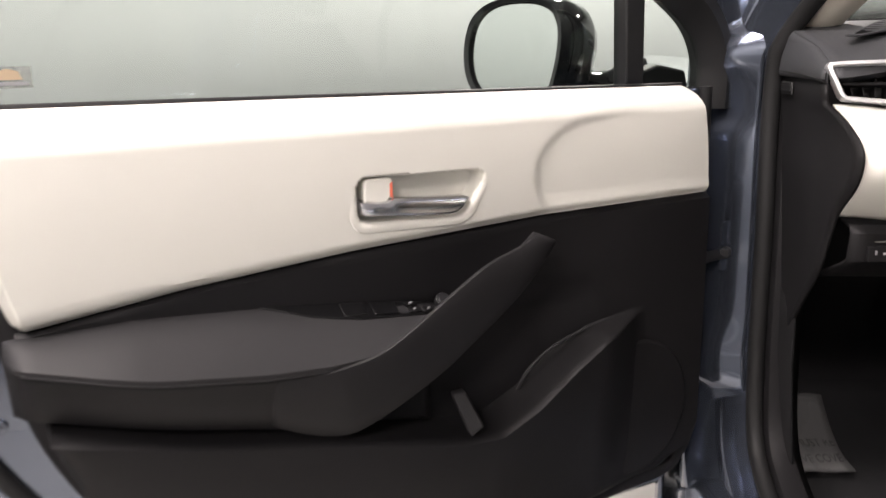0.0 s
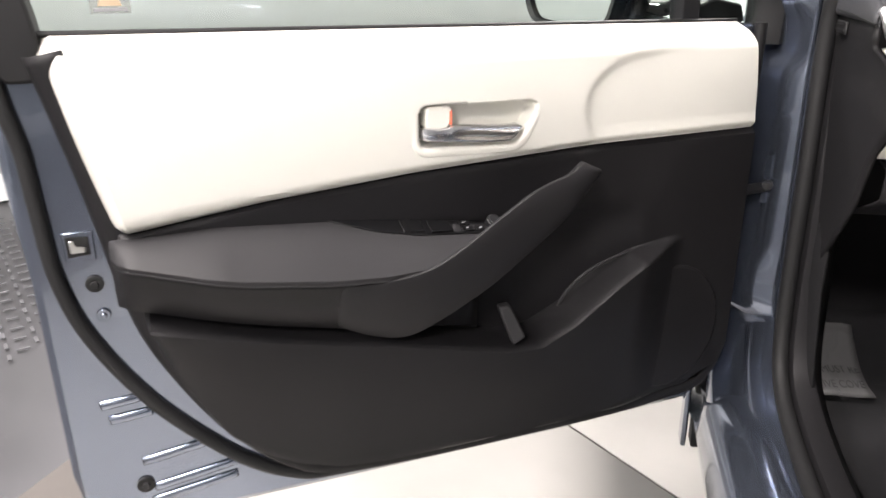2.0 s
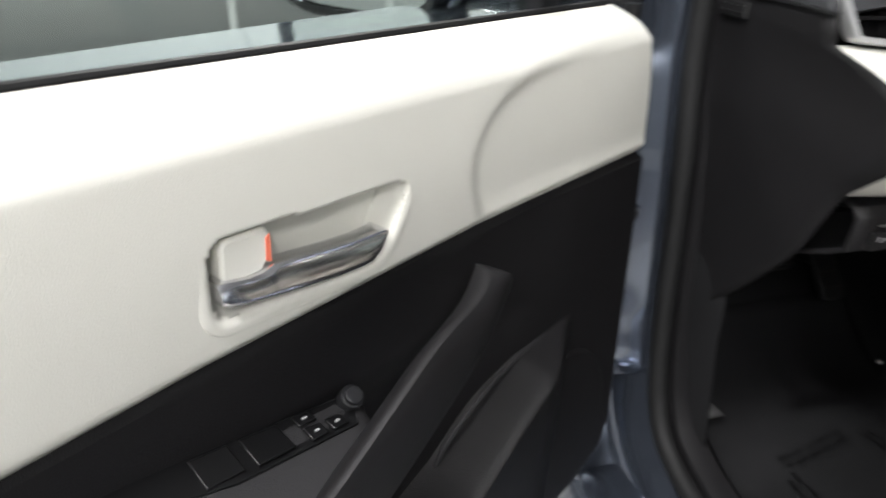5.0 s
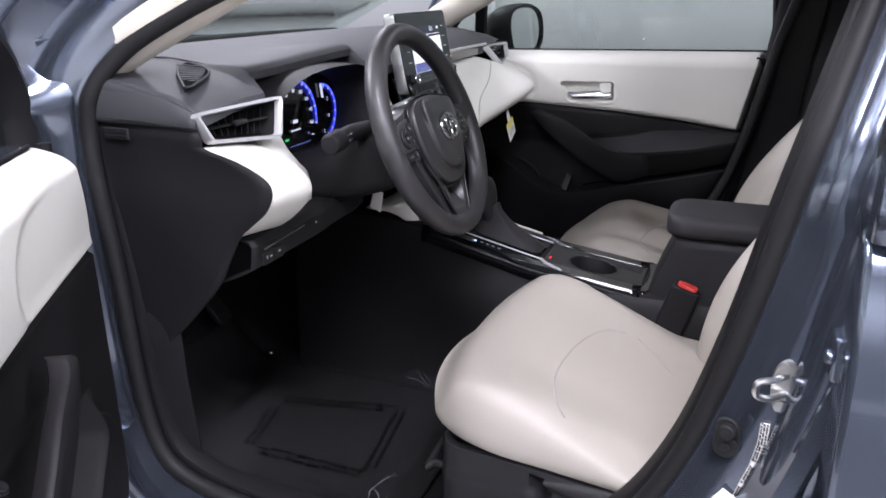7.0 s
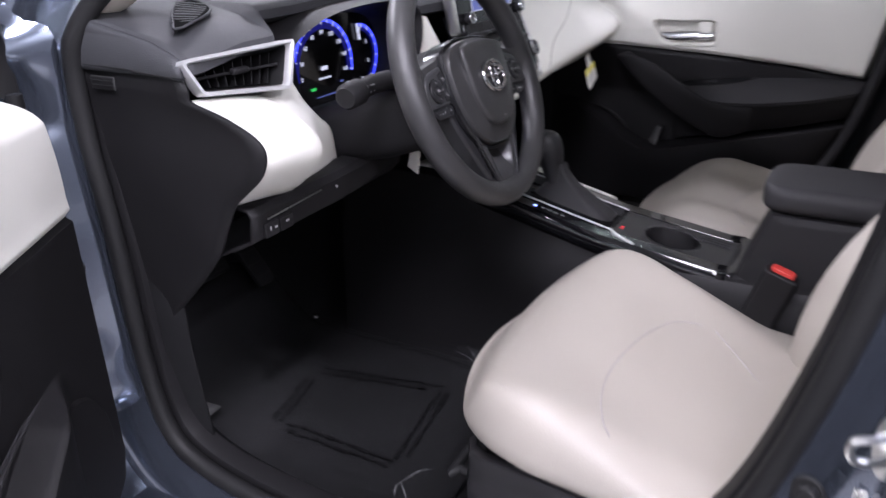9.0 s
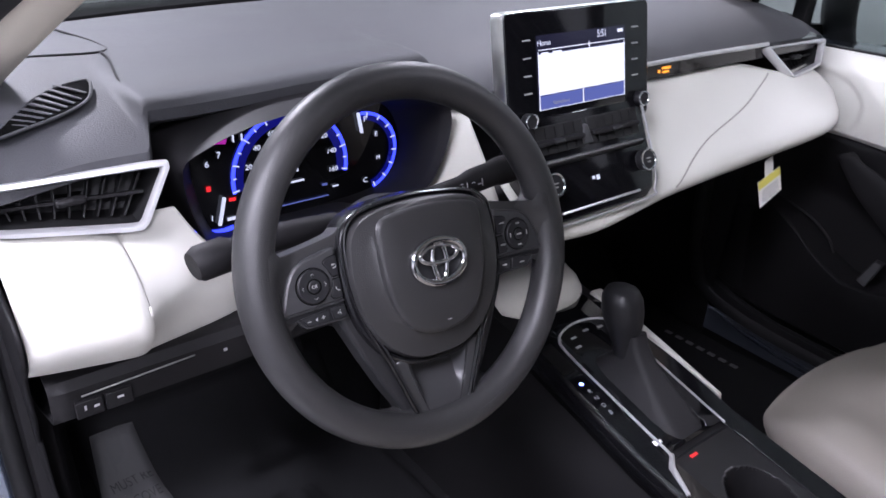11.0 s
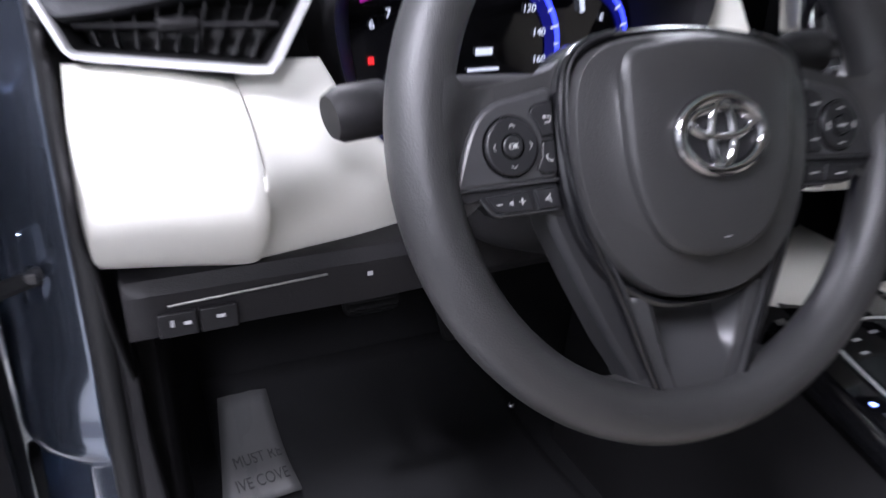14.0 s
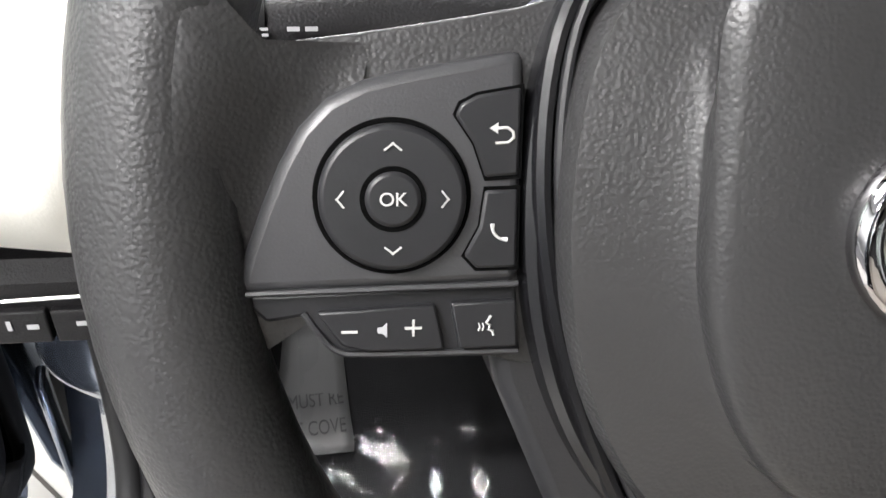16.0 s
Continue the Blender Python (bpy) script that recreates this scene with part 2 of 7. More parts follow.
def words(name, text, size, m, mat, parent, squeeze=1.0):
    """Lettering as a thin mesh, centred, in the XY plane of m."""
    cu = bpy.data.curves.new(name, "FONT")
    cu.body, cu.size, cu.align_x, cu.align_y, cu.extrude = text, size, "CENTER", "CENTER", 0.0002
    tmp = new(name, cu)
    dg = bpy.context.evaluated_depsgraph_get()
    dg.update()
    me = bpy.data.meshes.new_from_object(tmp.evaluated_get(dg))
    bpy.data.objects.remove(tmp)
    me.transform(m @ Matrix.Diagonal((squeeze, 1, 1, 1)))
    me.materials.clear()
    me.materials.append(mat)
    ob = new(name, me)
    ob.parent = parent
    return ob


def bars(bm, m, rows):
    """Flat bars (x, y, w, h) in the XY plane of m."""
    for x, y, w, h in rows:
        box(bm, (x, y, 0), (w, h, 0.0004), m)
    return bm


# ---- showroom ----
CX, CY, RW = 0.0, 0.0, 4.15


def ring_pts(r, z, n=96):
    return [V((CX + r * math.cos(2 * math.pi * i / n), CY + r * math.sin(2 * math.pi * i / n), z)) for i in range(n)]


bm = B()
vs = [bm.verts.new(p) for p in ring_pts(RW + 0.2, -0.02)]
bm.faces.new(vs)
tagged(part("floor", bm, FLOORD, thick=0.02), "dark grey checker-plate floor of a photo booth", "floor", kind="structure")
bm = B()
slab(bm, ring_pts(2.13, -0.015), (0, 0, 0.018))
tagged(part("floor_rim", bm, FLOORB), "brown-grey turntable rim ring set in the floor", "floor", kind="structure")
turntable = thing("turntable", "pale polished turntable plates under a parked car", "floor", kind="structure")
cuts = [(-1.038, 0.74), (-0.79, 0.50)]
joint = math.degrees(math.atan2(cuts[1][1] - cuts[0][1], cuts[1][0] - cuts[0][0]))
turn = pose(-0.915, 0.62, 0, 0, 0, joint)
for i in range(-2, 3):
    for j in range(-2, 3):
        bm = B()
        bmesh.ops.create_grid(bm, x_segments=1, y_segments=1, size=0.5)
        for v in bm.verts:
            v.co = turn @ V((v.co.x * 1.992 + i * 2.0 + 0.35, v.co.y * 1.992 + (j + 0.5) * 2.0 - 0.0, 0.008))
        geom = bm.verts[:] + bm.edges[:] + bm.faces[:]
        for k in range(48):
            a = 2 * math.pi * k / 48
            n = V((math.cos(a), math.sin(a), 0))
            geom = bm.verts[:] + bm.edges[:] + bm.faces[:]
            bmesh.ops.bisect_plane(bm, geom=geom, plane_co=V((CX, CY, 0)) + n * 1.955, plane_no=n, clear_outer=True)
        if bm.faces:
            part("plate", bm, FLOORL, turntable, thick=0.006)
        else:
            bm.free()
# raised lugs of the checker plate, on the stretch beside the open door
lugs = B()
for i in range(46):
    for j in range(30):
        x, y = -3.75 + i * 0.055, 0.35 + j * 0.055
        if 2.66 < math.hypot(x - CX, y - CY) < 3.9:
            a = radians(45 if (i + j) % 2 else -45)
            m = Matrix.Translation((x, y, 0.0)) @ Matrix.Rotation(a, 4, "Z")
            box(lugs, (0, 0, 0.0004), (0.034, 0.010, 0.003), m)
lug = part("floor_lugs", lugs, FLOORD)
tagged(lug, "raised lugs of the grey checker-plate floor", "floor", kind="stuff")

bm = B()
grid(bm, [ring_pts(RW, -0.01), ring_pts(RW, 2.98)], close_u=True)
tagged(part("wall_round", bm, WALL, thick=0.06, offset=1), "plain white curved wall of a photo booth", "wall", kind="structure")
bm = B()
grid(bm, [ring_pts(RW - 0.004, 0.0), ring_pts(RW - 0.014, 0.0), ring_pts(RW - 0.014, 0.11), ring_pts(RW - 0.004, 0.12)], close_u=True)
tagged(part("baseboard", bm, WALL), "white baseboard along the curved wall", "baseboard", kind="structure")
bm = B()
for a in (18, 62, 105, 190, 236, 280, 322):
    m = pose(CX, CY, 0, 0, 0, a) @ Matrix.Translation((RW - 0.01, 0, 1.5))
    box(bm, (0, 0, 0), (0.012, 0.03, 2.9), m)
tagged(part("wall_trim", bm, WALL, bevel=0.003), "white cover strips over the wall panel joints", "trim", kind="structure")
bm = B()
slab(bm, ring_pts(RW + 0.1, 2.98), (0, 0, 0.06))
tagged(part("ceiling", bm, CEIL), "plain white booth ceiling with round lamps", "ceiling", kind="structure")
for lx, ly, watts, size in LAMPS:
    lamp = thing("ceiling_lamp", "round white ceiling lamp, switched on", "lamp", Matrix.Translation((lx, ly, 2.9)), "ceiling lamps")
    bm = B()
    disc(bm, (0, 0, 0.0), (0, 0, 1), size / 2 + 0.03, 0.08, 40)
    part("housing", bm, CEIL, lamp, bevel=0.004)
    bm = B()
    disc(bm, (0, 0, -0.012), (0, 0, 1), size / 2, 0.01, 40)
    part("diffuser", bm, LAMP, lamp)


# ---- doors ----
SWITCHES = material("satin_black_switch_plastic", (0.0045, 0.0045, 0.005), 0.36, spec=0.35, vary=0.08)
GLASSTAG = glass("clear_sticker", (0.80, 0.82, 0.78), 0.02, 0.3, 0.25)
BEIGED = material("tan_print", (0.55, 0.42, 0.28), 0.6, vary=0)
WB = [(0.04, 0.798), (0.31, 0.795), (0.55, 0.782), (0.726, 0.766), (0.89, 0.744)]
BOT = [(0.026, 0.50), (0.032, 0.45), (0.055, 0.405), (0.11, 0.379), (0.25, 0.371), (0.406, 0.369), (0.6, 0.371), (0.66, 0.378), (0.714, 0.398), (0.76, 0.427), (0.792, 0.458), (0.839, 0.544), (0.868, 0.631), (0.888, 0.735)]
LIP = [(0.02, 0.63), (0.05, 0.64), (0.10, 0.655), (0.16, 0.653), (0.215, 0.642), (0.23, 0.639), (0.273, 0.612), (0.333, 0.568), (0.384, 0.544), (0.436, 0.547), (0.577, 0.582), (0.732, 0.617), (0.86, 0.651), (0.9, 0.66)]
ARMLOW = [(0.43, 0.684), (0.50, 0.682), (0.55, 0.679), (0.60, 0.677), (0.663, 0.681), (0.76, 0.695), (0.872, 0.719), (0.9, 0.724)]
ARMTOP = [(0.42, 0.698), (0.44, 0.702), (0.55, 0.721), (0.655, 0.733), (0.78, 0.741), (0.89, 0.737)]


def build_door(s, hinge, opened, label):
    """A front door. u runs back from the hinge, v up, w into the cabin; s is 1 for the driver's side."""
    door = thing("driver_door" if s > 0 else "passenger_door", label, "car door", Matrix.Translation(hinge) @ Matrix.Rotation(radians(-opened * s), 4, "Z"), "front doors")

    def P(u, v, w):
        return V((s * w, -u, v))

    def plate(name, outline, w0, w1, mat, label="", bevel=0.002, parent=door):
        bm = B()
        slab(bm, [P(u, v, w0) for u, v in outline], V((s * (w1 - w0), 0, 0)))
        return part(name, bm, mat, parent, label, bevel=bevel)

    # painted shell with its inner flange
    shell = [(0.016, 0.935), (0.016, 0.45), (0.03, 0.365), (0.06, 0.332), (0.3, 0.326), (0.93, 0.330), (0.972, 0.342), (0.984, 0.42), (0.984, 0.68), (0.990, 0.80), (0.992, 0.915), (0.93, 0.930)]
    plate("shell", shell, -0.10, 0.048, PAINT, "blue-grey painted steel door shell", 0.010)
    for u, v, ln, tilt in ((0.915, 0.518, 0.045, 4), (0.905, 0.496, 0.05, 4), (0.859, 0.432, 0.085, 8), (0.838, 0.392, 0.11, 8), (0.842, 0.372, 0.11, 8)):
        m = Matrix.Translation(P(u, v, 0.048)) @ Matrix.Rotation(radians(tilt * s), 4, "X")
        bm = B()
        rings = []
        for k in range(9):
            a = k / 8 * math.pi
            hgt = 0.0045 * math.sin(a) ** 0.5
            yy = -ln / 2 * math.cos(a)
            rings.append([m @ V((s * hgt * math.cos(b), yy, 0.0055 * math.sin(b))) for b in (math.pi * (j / 8 - 0.5) for j in range(9))])
        grid(bm, rings)
        part("pressed_rib", bm, PAINT, door, thick=0.002)
    # latch, bolts
    plate("latch_plate", [(0.912, 0.706), (0.912, 0.740), (0.944, 0.740), (0.944, 0.706)], 0.048, 0.050, PAINT, "painted latch plate")
    plate("latch_slot", [(0.917, 0.713), (0.917, 0.734), (0.941, 0.736), (0.941, 0.711)], 0.050, 0.0512, RUBBER)
    plate("latch_catch", [(0.921, 0.716), (0.921, 0.722), (0.931, 0.724), (0.933, 0.731), (0.938, 0.731), (0.937, 0.716)], 0.0508, 0.0524, METAL, "bright steel latch catch", 0.0008)
    for u, v, r in ((0.919, 0.676, 0.010), (0.915, 0.636, 0.008), (0.902, 0.392, 0.011)):
        bm = B()
        disc(bm, P(u, v, 0.047), (s, 0, 0), r, 0.005, 16)
        disc(bm, P(u, v, 0.050), (s, 0, 0), r * 0.5, 0.005, 6)
        part("bolt", bm, RUBBER if r != 0.008 else PAINT, door, bevel=0.001)
    # rubber seal round the inside
    path = [(0.985, 0.98), (0.974, 0.887), (0.965, 0.833), (0.962, 0.769), (0.956, 0.688), (0.932, 0.607), (0.873, 0.506), (0.785, 0.409), (0.71, 0.362), (0.64, 0.352), (0.4, 0.347), (0.12, 0.355), (0.035, 0.40), (0.018, 0.48), (0.016, 0.70), (0.016, 0.935)]
    bm = B()
    tube(bm, spline([P(u, v, 0.052) for u, v in path], 90), 0.009, 10)
    part("door_seal", bm, RUBBER, door, "black rubber weatherstrip")

    # black edge strip behind the trims
    edge = [(0.926, 0.936), (0.914, 0.884), (0.897, 0.804), (0.884, 0.733), (0.871, 0.658), (0.852, 0.593), (0.824, 0.521), (0.783, 0.456), (0.715, 0.392), (0.64, 0.368), (0.40, 0.363), (0.11, 0.371), (0.05, 0.398), (0.026, 0.45)]
    bm = B()
    rows = []
    pts = spline([(u, v, 0) for u, v in edge], 70)
    for i, p in enumerate(pts):
        t = (pts[min(i + 1, 69)] - pts[max(i - 1, 0)]).normalized()
        o = V((-t.y, t.x, 0))
        if o.dot(p - V((0.45, 0.65, 0))) < 0:
            o = -o
        k = 0.020 * (1 - 0.62 * sm((0.62 - p.y) / 0.15))
        rows.append([P(p.x + o.x * d, p.y + o.y * d, w) for d, w in ((-0.02, 0.085), (0.2 * k, 0.080), (0.7 * k, 0.074), (k, 0.060), (k, 0.046))])
    grid(bm, rows)
    part("edge_strip", bm, BLACK, door, "black edge of the door trim", thick=0.002)
    # lower black trim
    bm = B()
    us = np.r_[np.linspace(0.028, 0.13, 16), np.linspace(0.14, 0.70, 80), np.linspace(0.71, 0.888, 30)]
    rows = []
    for band, r in [(0, k / 30) for k in range(30)] + [(1, k / 8) for k in range(8)] + [(2, k / 40) for k in range(41)]:
        row = []
        for u in us:
            lo, hi, lip = lin(BOT, u), lin(WB, u) - 0.001, lin(LIP, u)
            lip = min(lip, hi - 0.03)
            a, b = ((lo, max(lip - 0.012, lo)), (max(lip - 0.012, lo), max(lip, lo + 0.001)), (max(lip, lo + 0.001), hi))[band]
            v = a + (b - a) * r
            fade = sm((u - 0.14) / 0.10)
            below = sm((lip - v) / 0.010)
            w = 0.092 + fade * (-0.016 * (1 - below) * sm((u - 0.2) / 0.1) * sm((0.72 - v) / 0.05) + below * (0.045 - 0.028 * sm((lip - v) / max(lip - lo, 0.01))))
            w += 0.004 * (1 - fade)
            w -= 0.045 * (1 - sm((v - lo) / 0.022)) + 0.03 * (1 - sm((u - 0.028) / 0.012))
            w -= 0.012 * sm((v - hi + 0.008) / 0.008)
            row.append(P(u, v, w))
        rows.append(row)
    grid(bm, rows)
    part("lower_trim", bm, BLACK, door, "black grained plastic trim with a storage pocket", thick=0.003)
    # pocket edge line above the lip
    bm = B()
    tube(bm, spline([P(u, v, w) for u, v, w in ((0.335, 0.565, 0.085), (0.322, 0.592, 0.09), (0.288, 0.618, 0.093), (0.235, 0.636, 0.094), (0.19, 0.646, 0.094))], 24), 0.0022, 8)
    part("pocket_edge", bm, SOFT, door)
    # speaker grille
    bm = B()
    o = [(0.155 + 0.088 * math.cos(a) * (1.0), 0.505 + 0.10 * math.sin(a)) for a in (2 * math.pi * k / 48 for k in range(48))]
    slab(bm, [P(u, v, 0.085) for u, v in o], V((s * 0.0165, 0, 0)))
    part("speaker_grille", bm, BLACK, door, "round black speaker grille", bevel=0.004)

    # cream upper trim with a hole for the handle
    hole = (0.384, 0.546, 0.803, 0.868)
    us = np.r_[np.linspace(0.034, hole[0], 90), np.linspace(hole[0], hole[1], 64)[1:], np.linspace(hole[1], 0.89, 20)[1:]]
    rs = [(0, k / 8) for k in range(8)] + [(1, k / 30) for k in range(30)] + [(2, k / 32) for k in range(33)]
    rows = []
    bulge = [(0.04, 0.926), (0.20, 0.916), (0.25, 0.909), (0.281, 0.899), (0.30, 0.886), (0.312, 0.872), (0.320, 0.855), (0.324, 0.83)]
    for band, f in rs:
        row = []
        for u0 in us:
            lo, hi = lin(WB, u0), 0.936 + 0.016 * u0
            a, b = ((lo, hole[2]), (hole[2], hole[3]), (hole[3], hi))[band]
            v = a + (b - a) * f
            r = (v - lo) / (hi - lo)
            u = u0 + 0.045 * r * max(0, (u0 - 0.6) / 0.29) + 0.016 * r * max(0, (0.12 - u0) / 0.07)
            w = 0.100 + 0.004 * math.sin(math.pi * r)
            w -= 0.045 * max(0, (v - 0.908) / (hi - 0.908)) ** 2
            w -= 0.008 * (1 - sm((v - lo) / 0.010)) + 0.02 * (1 - sm((u0 - 0.034) / 0.012)) + 0.03 * sm((u0 - 0.872) / 0.018)
            if u < 0.40:
                side = 0.325 - 0.012 * sm((0.84 - v) / 0.04)
                w -= 0.0042 * sm((v - 0.785) / 0.04) * sm(min((lin(bulge, u) + 0.006 - v) / 0.016, (side - u) / 0.016))
            row.append(P(u, v, w))
        rows.append(row)

    # handle cup
    poly = [(0.5425, 0.8110), (0.5430, 0.8635), (0.392, 0.8612), (0.388, 0.850), (0.4135, 0.8080)]
    outline = []
    for i, q in enumerate(poly):
        q, a, c = V((*q, 0)), V((*poly[i - 1], 0)), V((*poly[(i + 1) % 5], 0))
        p0, p1 = q + (a - q).normalized() * min(0.013, (a - q).length * 0.45), q + (c - q).normalized() * min(0.013, (c - q).length * 0.45)
        outline += [p0 * (1 - t) ** 2 + q * 2 * t * (1 - t) + p1 * t * t for t in (k / 8 for k in range(9))]
    no = len(outline)

    def loop(d, w):
        """The cup's outline moved outwards by d, at depth w."""
        res = []
        for i, p in enumerate(outline):
            t = (outline[(i + 1) % no] - outline[i - 1]).normalized()
            n = V((t.y, -t.x, 0))
            c = V((0.468, 0.836, 0))
            if n.dot(p - c) < 0:
                n = -n
            q = p + n * d if d > 0 else c + V(((p.x - c.x) * (1 + d / 0.07), (p.y - c.y) * (1 + d / 0.026), 0))
            res.append(P(q.x, q.y, w))
        return res

    def keep(c):
        """False inside the cup's outline."""
        x, y, inside = -c.y, c.z, False
        for k in range(no):
            a, b = outline[k - 1], outline[k]
            if (a.y > y) != (b.y > y) and x < a.x + (b.x - a.x) * (y - a.y) / (b.y - a.y):
                inside = not inside
        return not inside

    bm = B()
    grid(bm, rows, keep=keep)
    part("upper_trim", bm, WHITE, door, "cream vinyl upper door trim", thick=0.003)
    bm = B()
    cvs = grid(bm, [loop(d, w) for d, w in ((0.012, 0.1005), (0.009, 0.1045), (0.005, 0.1055), (0.002, 0.1050), (0.0, 0.1035), (-0.0015, 0.100), (-0.0025, 0.086), (-0.005, 0.080), (-0.010, 0.079))], close_u=True)
    bm.faces.new(cvs[-1])
    part("handle_cup", bm, WHITE, door, "cream moulded handle cup")
    # lever
    rings = []
    for u, v0, v1, w in ((0.5398, 0.8265, 0.834, 0.104), (0.5385, 0.8235, 0.8362, 0.1075), (0.534, 0.8212, 0.8368, 0.1095), (0.520, 0.8198, 0.8345, 0.1105), (0.509, 0.8188, 0.8345, 0.111), (0.5045, 0.8184, 0.8362, 0.1115), (0.500, 0.818, 0.8378, 0.112), (0.48, 0.8163, 0.8362, 0.1128), (0.456, 0.8143, 0.8342, 0.113), (0.436, 0.8138, 0.8330, 0.1128), (0.428, 0.8142, 0.8328, 0.1122), (0.420, 0.8185, 0.8326, 0.111), (0.4135, 0.8262, 0.8322, 0.109), (0.411, 0.829, 0.8312, 0.1075)):
        c, h = (v0 + v1) / 2, (v1 - v0) / 2
        ring = []
        for k in range(36):
            a = 2 * math.pi * k / 36
            ca, sa = math.cos(a), math.sin(a)
            e = 0.38
            fv = math.copysign(abs(sa) ** e, sa)
            ring.append(P(u, c + h * fv, w - 0.0075 + 0.0075 * math.copysign(abs(ca) ** e, ca) - 0.0025 * fv - 0.002 * fv * fv))
        rings.append(ring)
    bm = B()
    loft(bm, rings)
    part("door_handle", bm, LEVER, door, "satin chrome pull lever")
    lock = plate("lock_button", [(0.5075, 0.833), (0.5015, 0.841), (0.5000, 0.8565), (0.5035, 0.8605), (0.5300, 0.8605), (0.5340, 0.857), (0.5345, 0.836), (0.520, 0.832)], 0.078, 0.1035, WHITE, "cream lock button", 0.003)
    if s > 0:
        plate("red_mark", [(0.5012, 0.838), (0.5012, 0.856), (0.5042, 0.854), (0.5048, 0.8395)], 0.1034, 0.1042, ORANGE, "orange unlocked mark", 0, lock)

    # armrest
    def swell(u):
        return sm((u - 0.425) / 0.03) * sm((0.905 - u) / 0.03) * (0.62 + 0.38 * sm((0.90 - u) / 0.13))

    def on_pad(u, k, up=0.0):
        """A place on the armrest's top: k runs from the wall (0) to the edge (1)."""
        e, t = lin(ARMLOW, u), lin(ARMTOP, u)
        return P(u, t + (e - t) * k + 0.006 * math.sin(math.pi * k) + up * 0.78, 0.089 + 0.069 * swell(u) * k + up * 0.62)

    bm = B()
    grid(bm, [[on_pad(u, k) for k in (-0.05, 0.0, 0.04, 0.2, 0.4, 0.6, 0.8, 0.93, 0.98)] + [P(u, lin(ARMLOW, u) - 0.004, 0.089 + 0.068 * swell(u))] for u in np.linspace(0.428, 0.893, 50)])
    part("armrest_pad", bm, SOFT, door, "dark grey padded armrest", thick=0.003)
    rings = []
    for u in np.linspace(0.46, 0.893, 44):
        e, l = lin(ARMLOW, u), lin(LIP, u)
        d = 0.066 * swell(u) * (0.02 + 0.98 * sm((u - 0.46) / 0.17))
        low = l + 0.004
        rings.append([P(u, v, w) for v, w in ((e - 0.003, 0.089 + 0.985 * d), (e - 0.010, 0.0885 + 0.95 * d), ((e * 2 + low) / 3, 0.089 + 0.88 * d), ((e + low * 2) / 3, 0.089 + 0.74 * d), (low + 0.004, 0.089 + 0.52 * d), (low - 0.002, 0.086))])
    bm = B()
    grid(bm, rings)
    part("armrest_base", bm, BLACK, door, "black grained armrest base", thick=0.003)
    bm = B()
    tube(bm, [P(u, lin(ARMLOW, u) - 0.0035, 0.0895 + 0.068 * swell(u)) for u in np.linspace(0.60, 0.885, 30)], 0.0013, 6)
    part("armrest_piping", bm, SOFT, door)
    # grab bar
    top = [(0.66, 0.672, 0.150), (0.60, 0.674, 0.158), (0.55, 0.683, 0.161), (0.51, 0.703, 0.161), (0.46, 0.735, 0.159), (0.41, 0.763, 0.155), (0.366, 0.776, 0.151), (0.348, 0.784, 0.145), (0.338, 0.785, 0.138)]
    low = [(0.66, 0.612, 0.130), (0.62, 0.592, 0.132), (0.575, 0.583, 0.135), (0.53, 0.602, 0.142), (0.472, 0.637, 0.149), (0.43, 0.668, 0.151), (0.366, 0.718, 0.150), (0.322, 0.764, 0.145), (0.311, 0.773, 0.138)]
    a, b = spline([P(*p) for p in top], 40), spline([P(*p) for p in low], 40)
    rings = []
    for p, q in zip(a, b):
        n = V((s, 0, 0))
        c = (p + q) / 2
        rings.append([p - n * 0.004, p + n * 0.002 + (p - q) * 0.02, p * 0.8 + q * 0.2 + n * 0.006, c + n * 0.007, p * 0.2 + q * 0.8 + n * 0.005, q + n * 0.001, q - n * 0.006, c - n * 0.02, p * 0.8 + q * 0.2 - n * 0.022])
        bm = B()
    loft(bm, rings)
    part("grab_handle", bm, GRAB, door, "dark grey diagonal grab handle", sub=1)
    # switch panel in the armrest
    blade = [(0.657, 0.03), (0.60, 0.30), (0.55, 0.43), (0.455, 0.46), (0.436, 0.05), (0.50, 0.03), (0.58, 0.02)]
    lift = on_pad(0.5, 0.3, 0.01) - on_pad(0.5, 0.3, 0)
    bm = B()
    slab(bm, [on_pad(u, k, 0.0) for u, k in blade], lift * 0.35)
    sw = part("switch_panel", bm, SWITCHES, door, "black window-switch panel", bevel=0.001)
    if s > 0:
        for u0, u1, k0, k1 in ((0.568, 0.541, 0.06, 0.36), (0.533, 0.504, 0.06, 0.38), (0.492, 0.478, 0.05, 0.2), (0.492, 0.478, 0.24, 0.40), (0.474, 0.461, 0.24, 0.40)):
            bm = B()
            slab(bm, [on_pad(u, k, 0.0028) for u, k in ((u0, k0), (u0, k1), (u1, k1), (u1, k0))], lift * (0.28 if u0 < 0.5 else 0.2))
            part("switch", bm, SWITCHES, sw, bevel=0.001)
            if u0 < 0.5:
                bm = B()
                c = on_pad((u0 + u1) / 2, (k0 + k1) / 2, 0.0062)
                box(bm, c, (0.0016, 0.0035, 0.0012))
                part("symbol", bm, GREYINK, sw)
        bm = B()
        disc(bm, on_pad(0.446, 0.17, 0.003), lift, 0.009, 0.011, 20)
        disc(bm, on_pad(0.446, 0.17, 0.014), lift, 0.007, 0.003, 20)
        part("mirror_knob", bm, BUTTON, sw, "round black mirror adjuster knob", bevel=0.001)
    # small tab in the pocket
    bm = B()
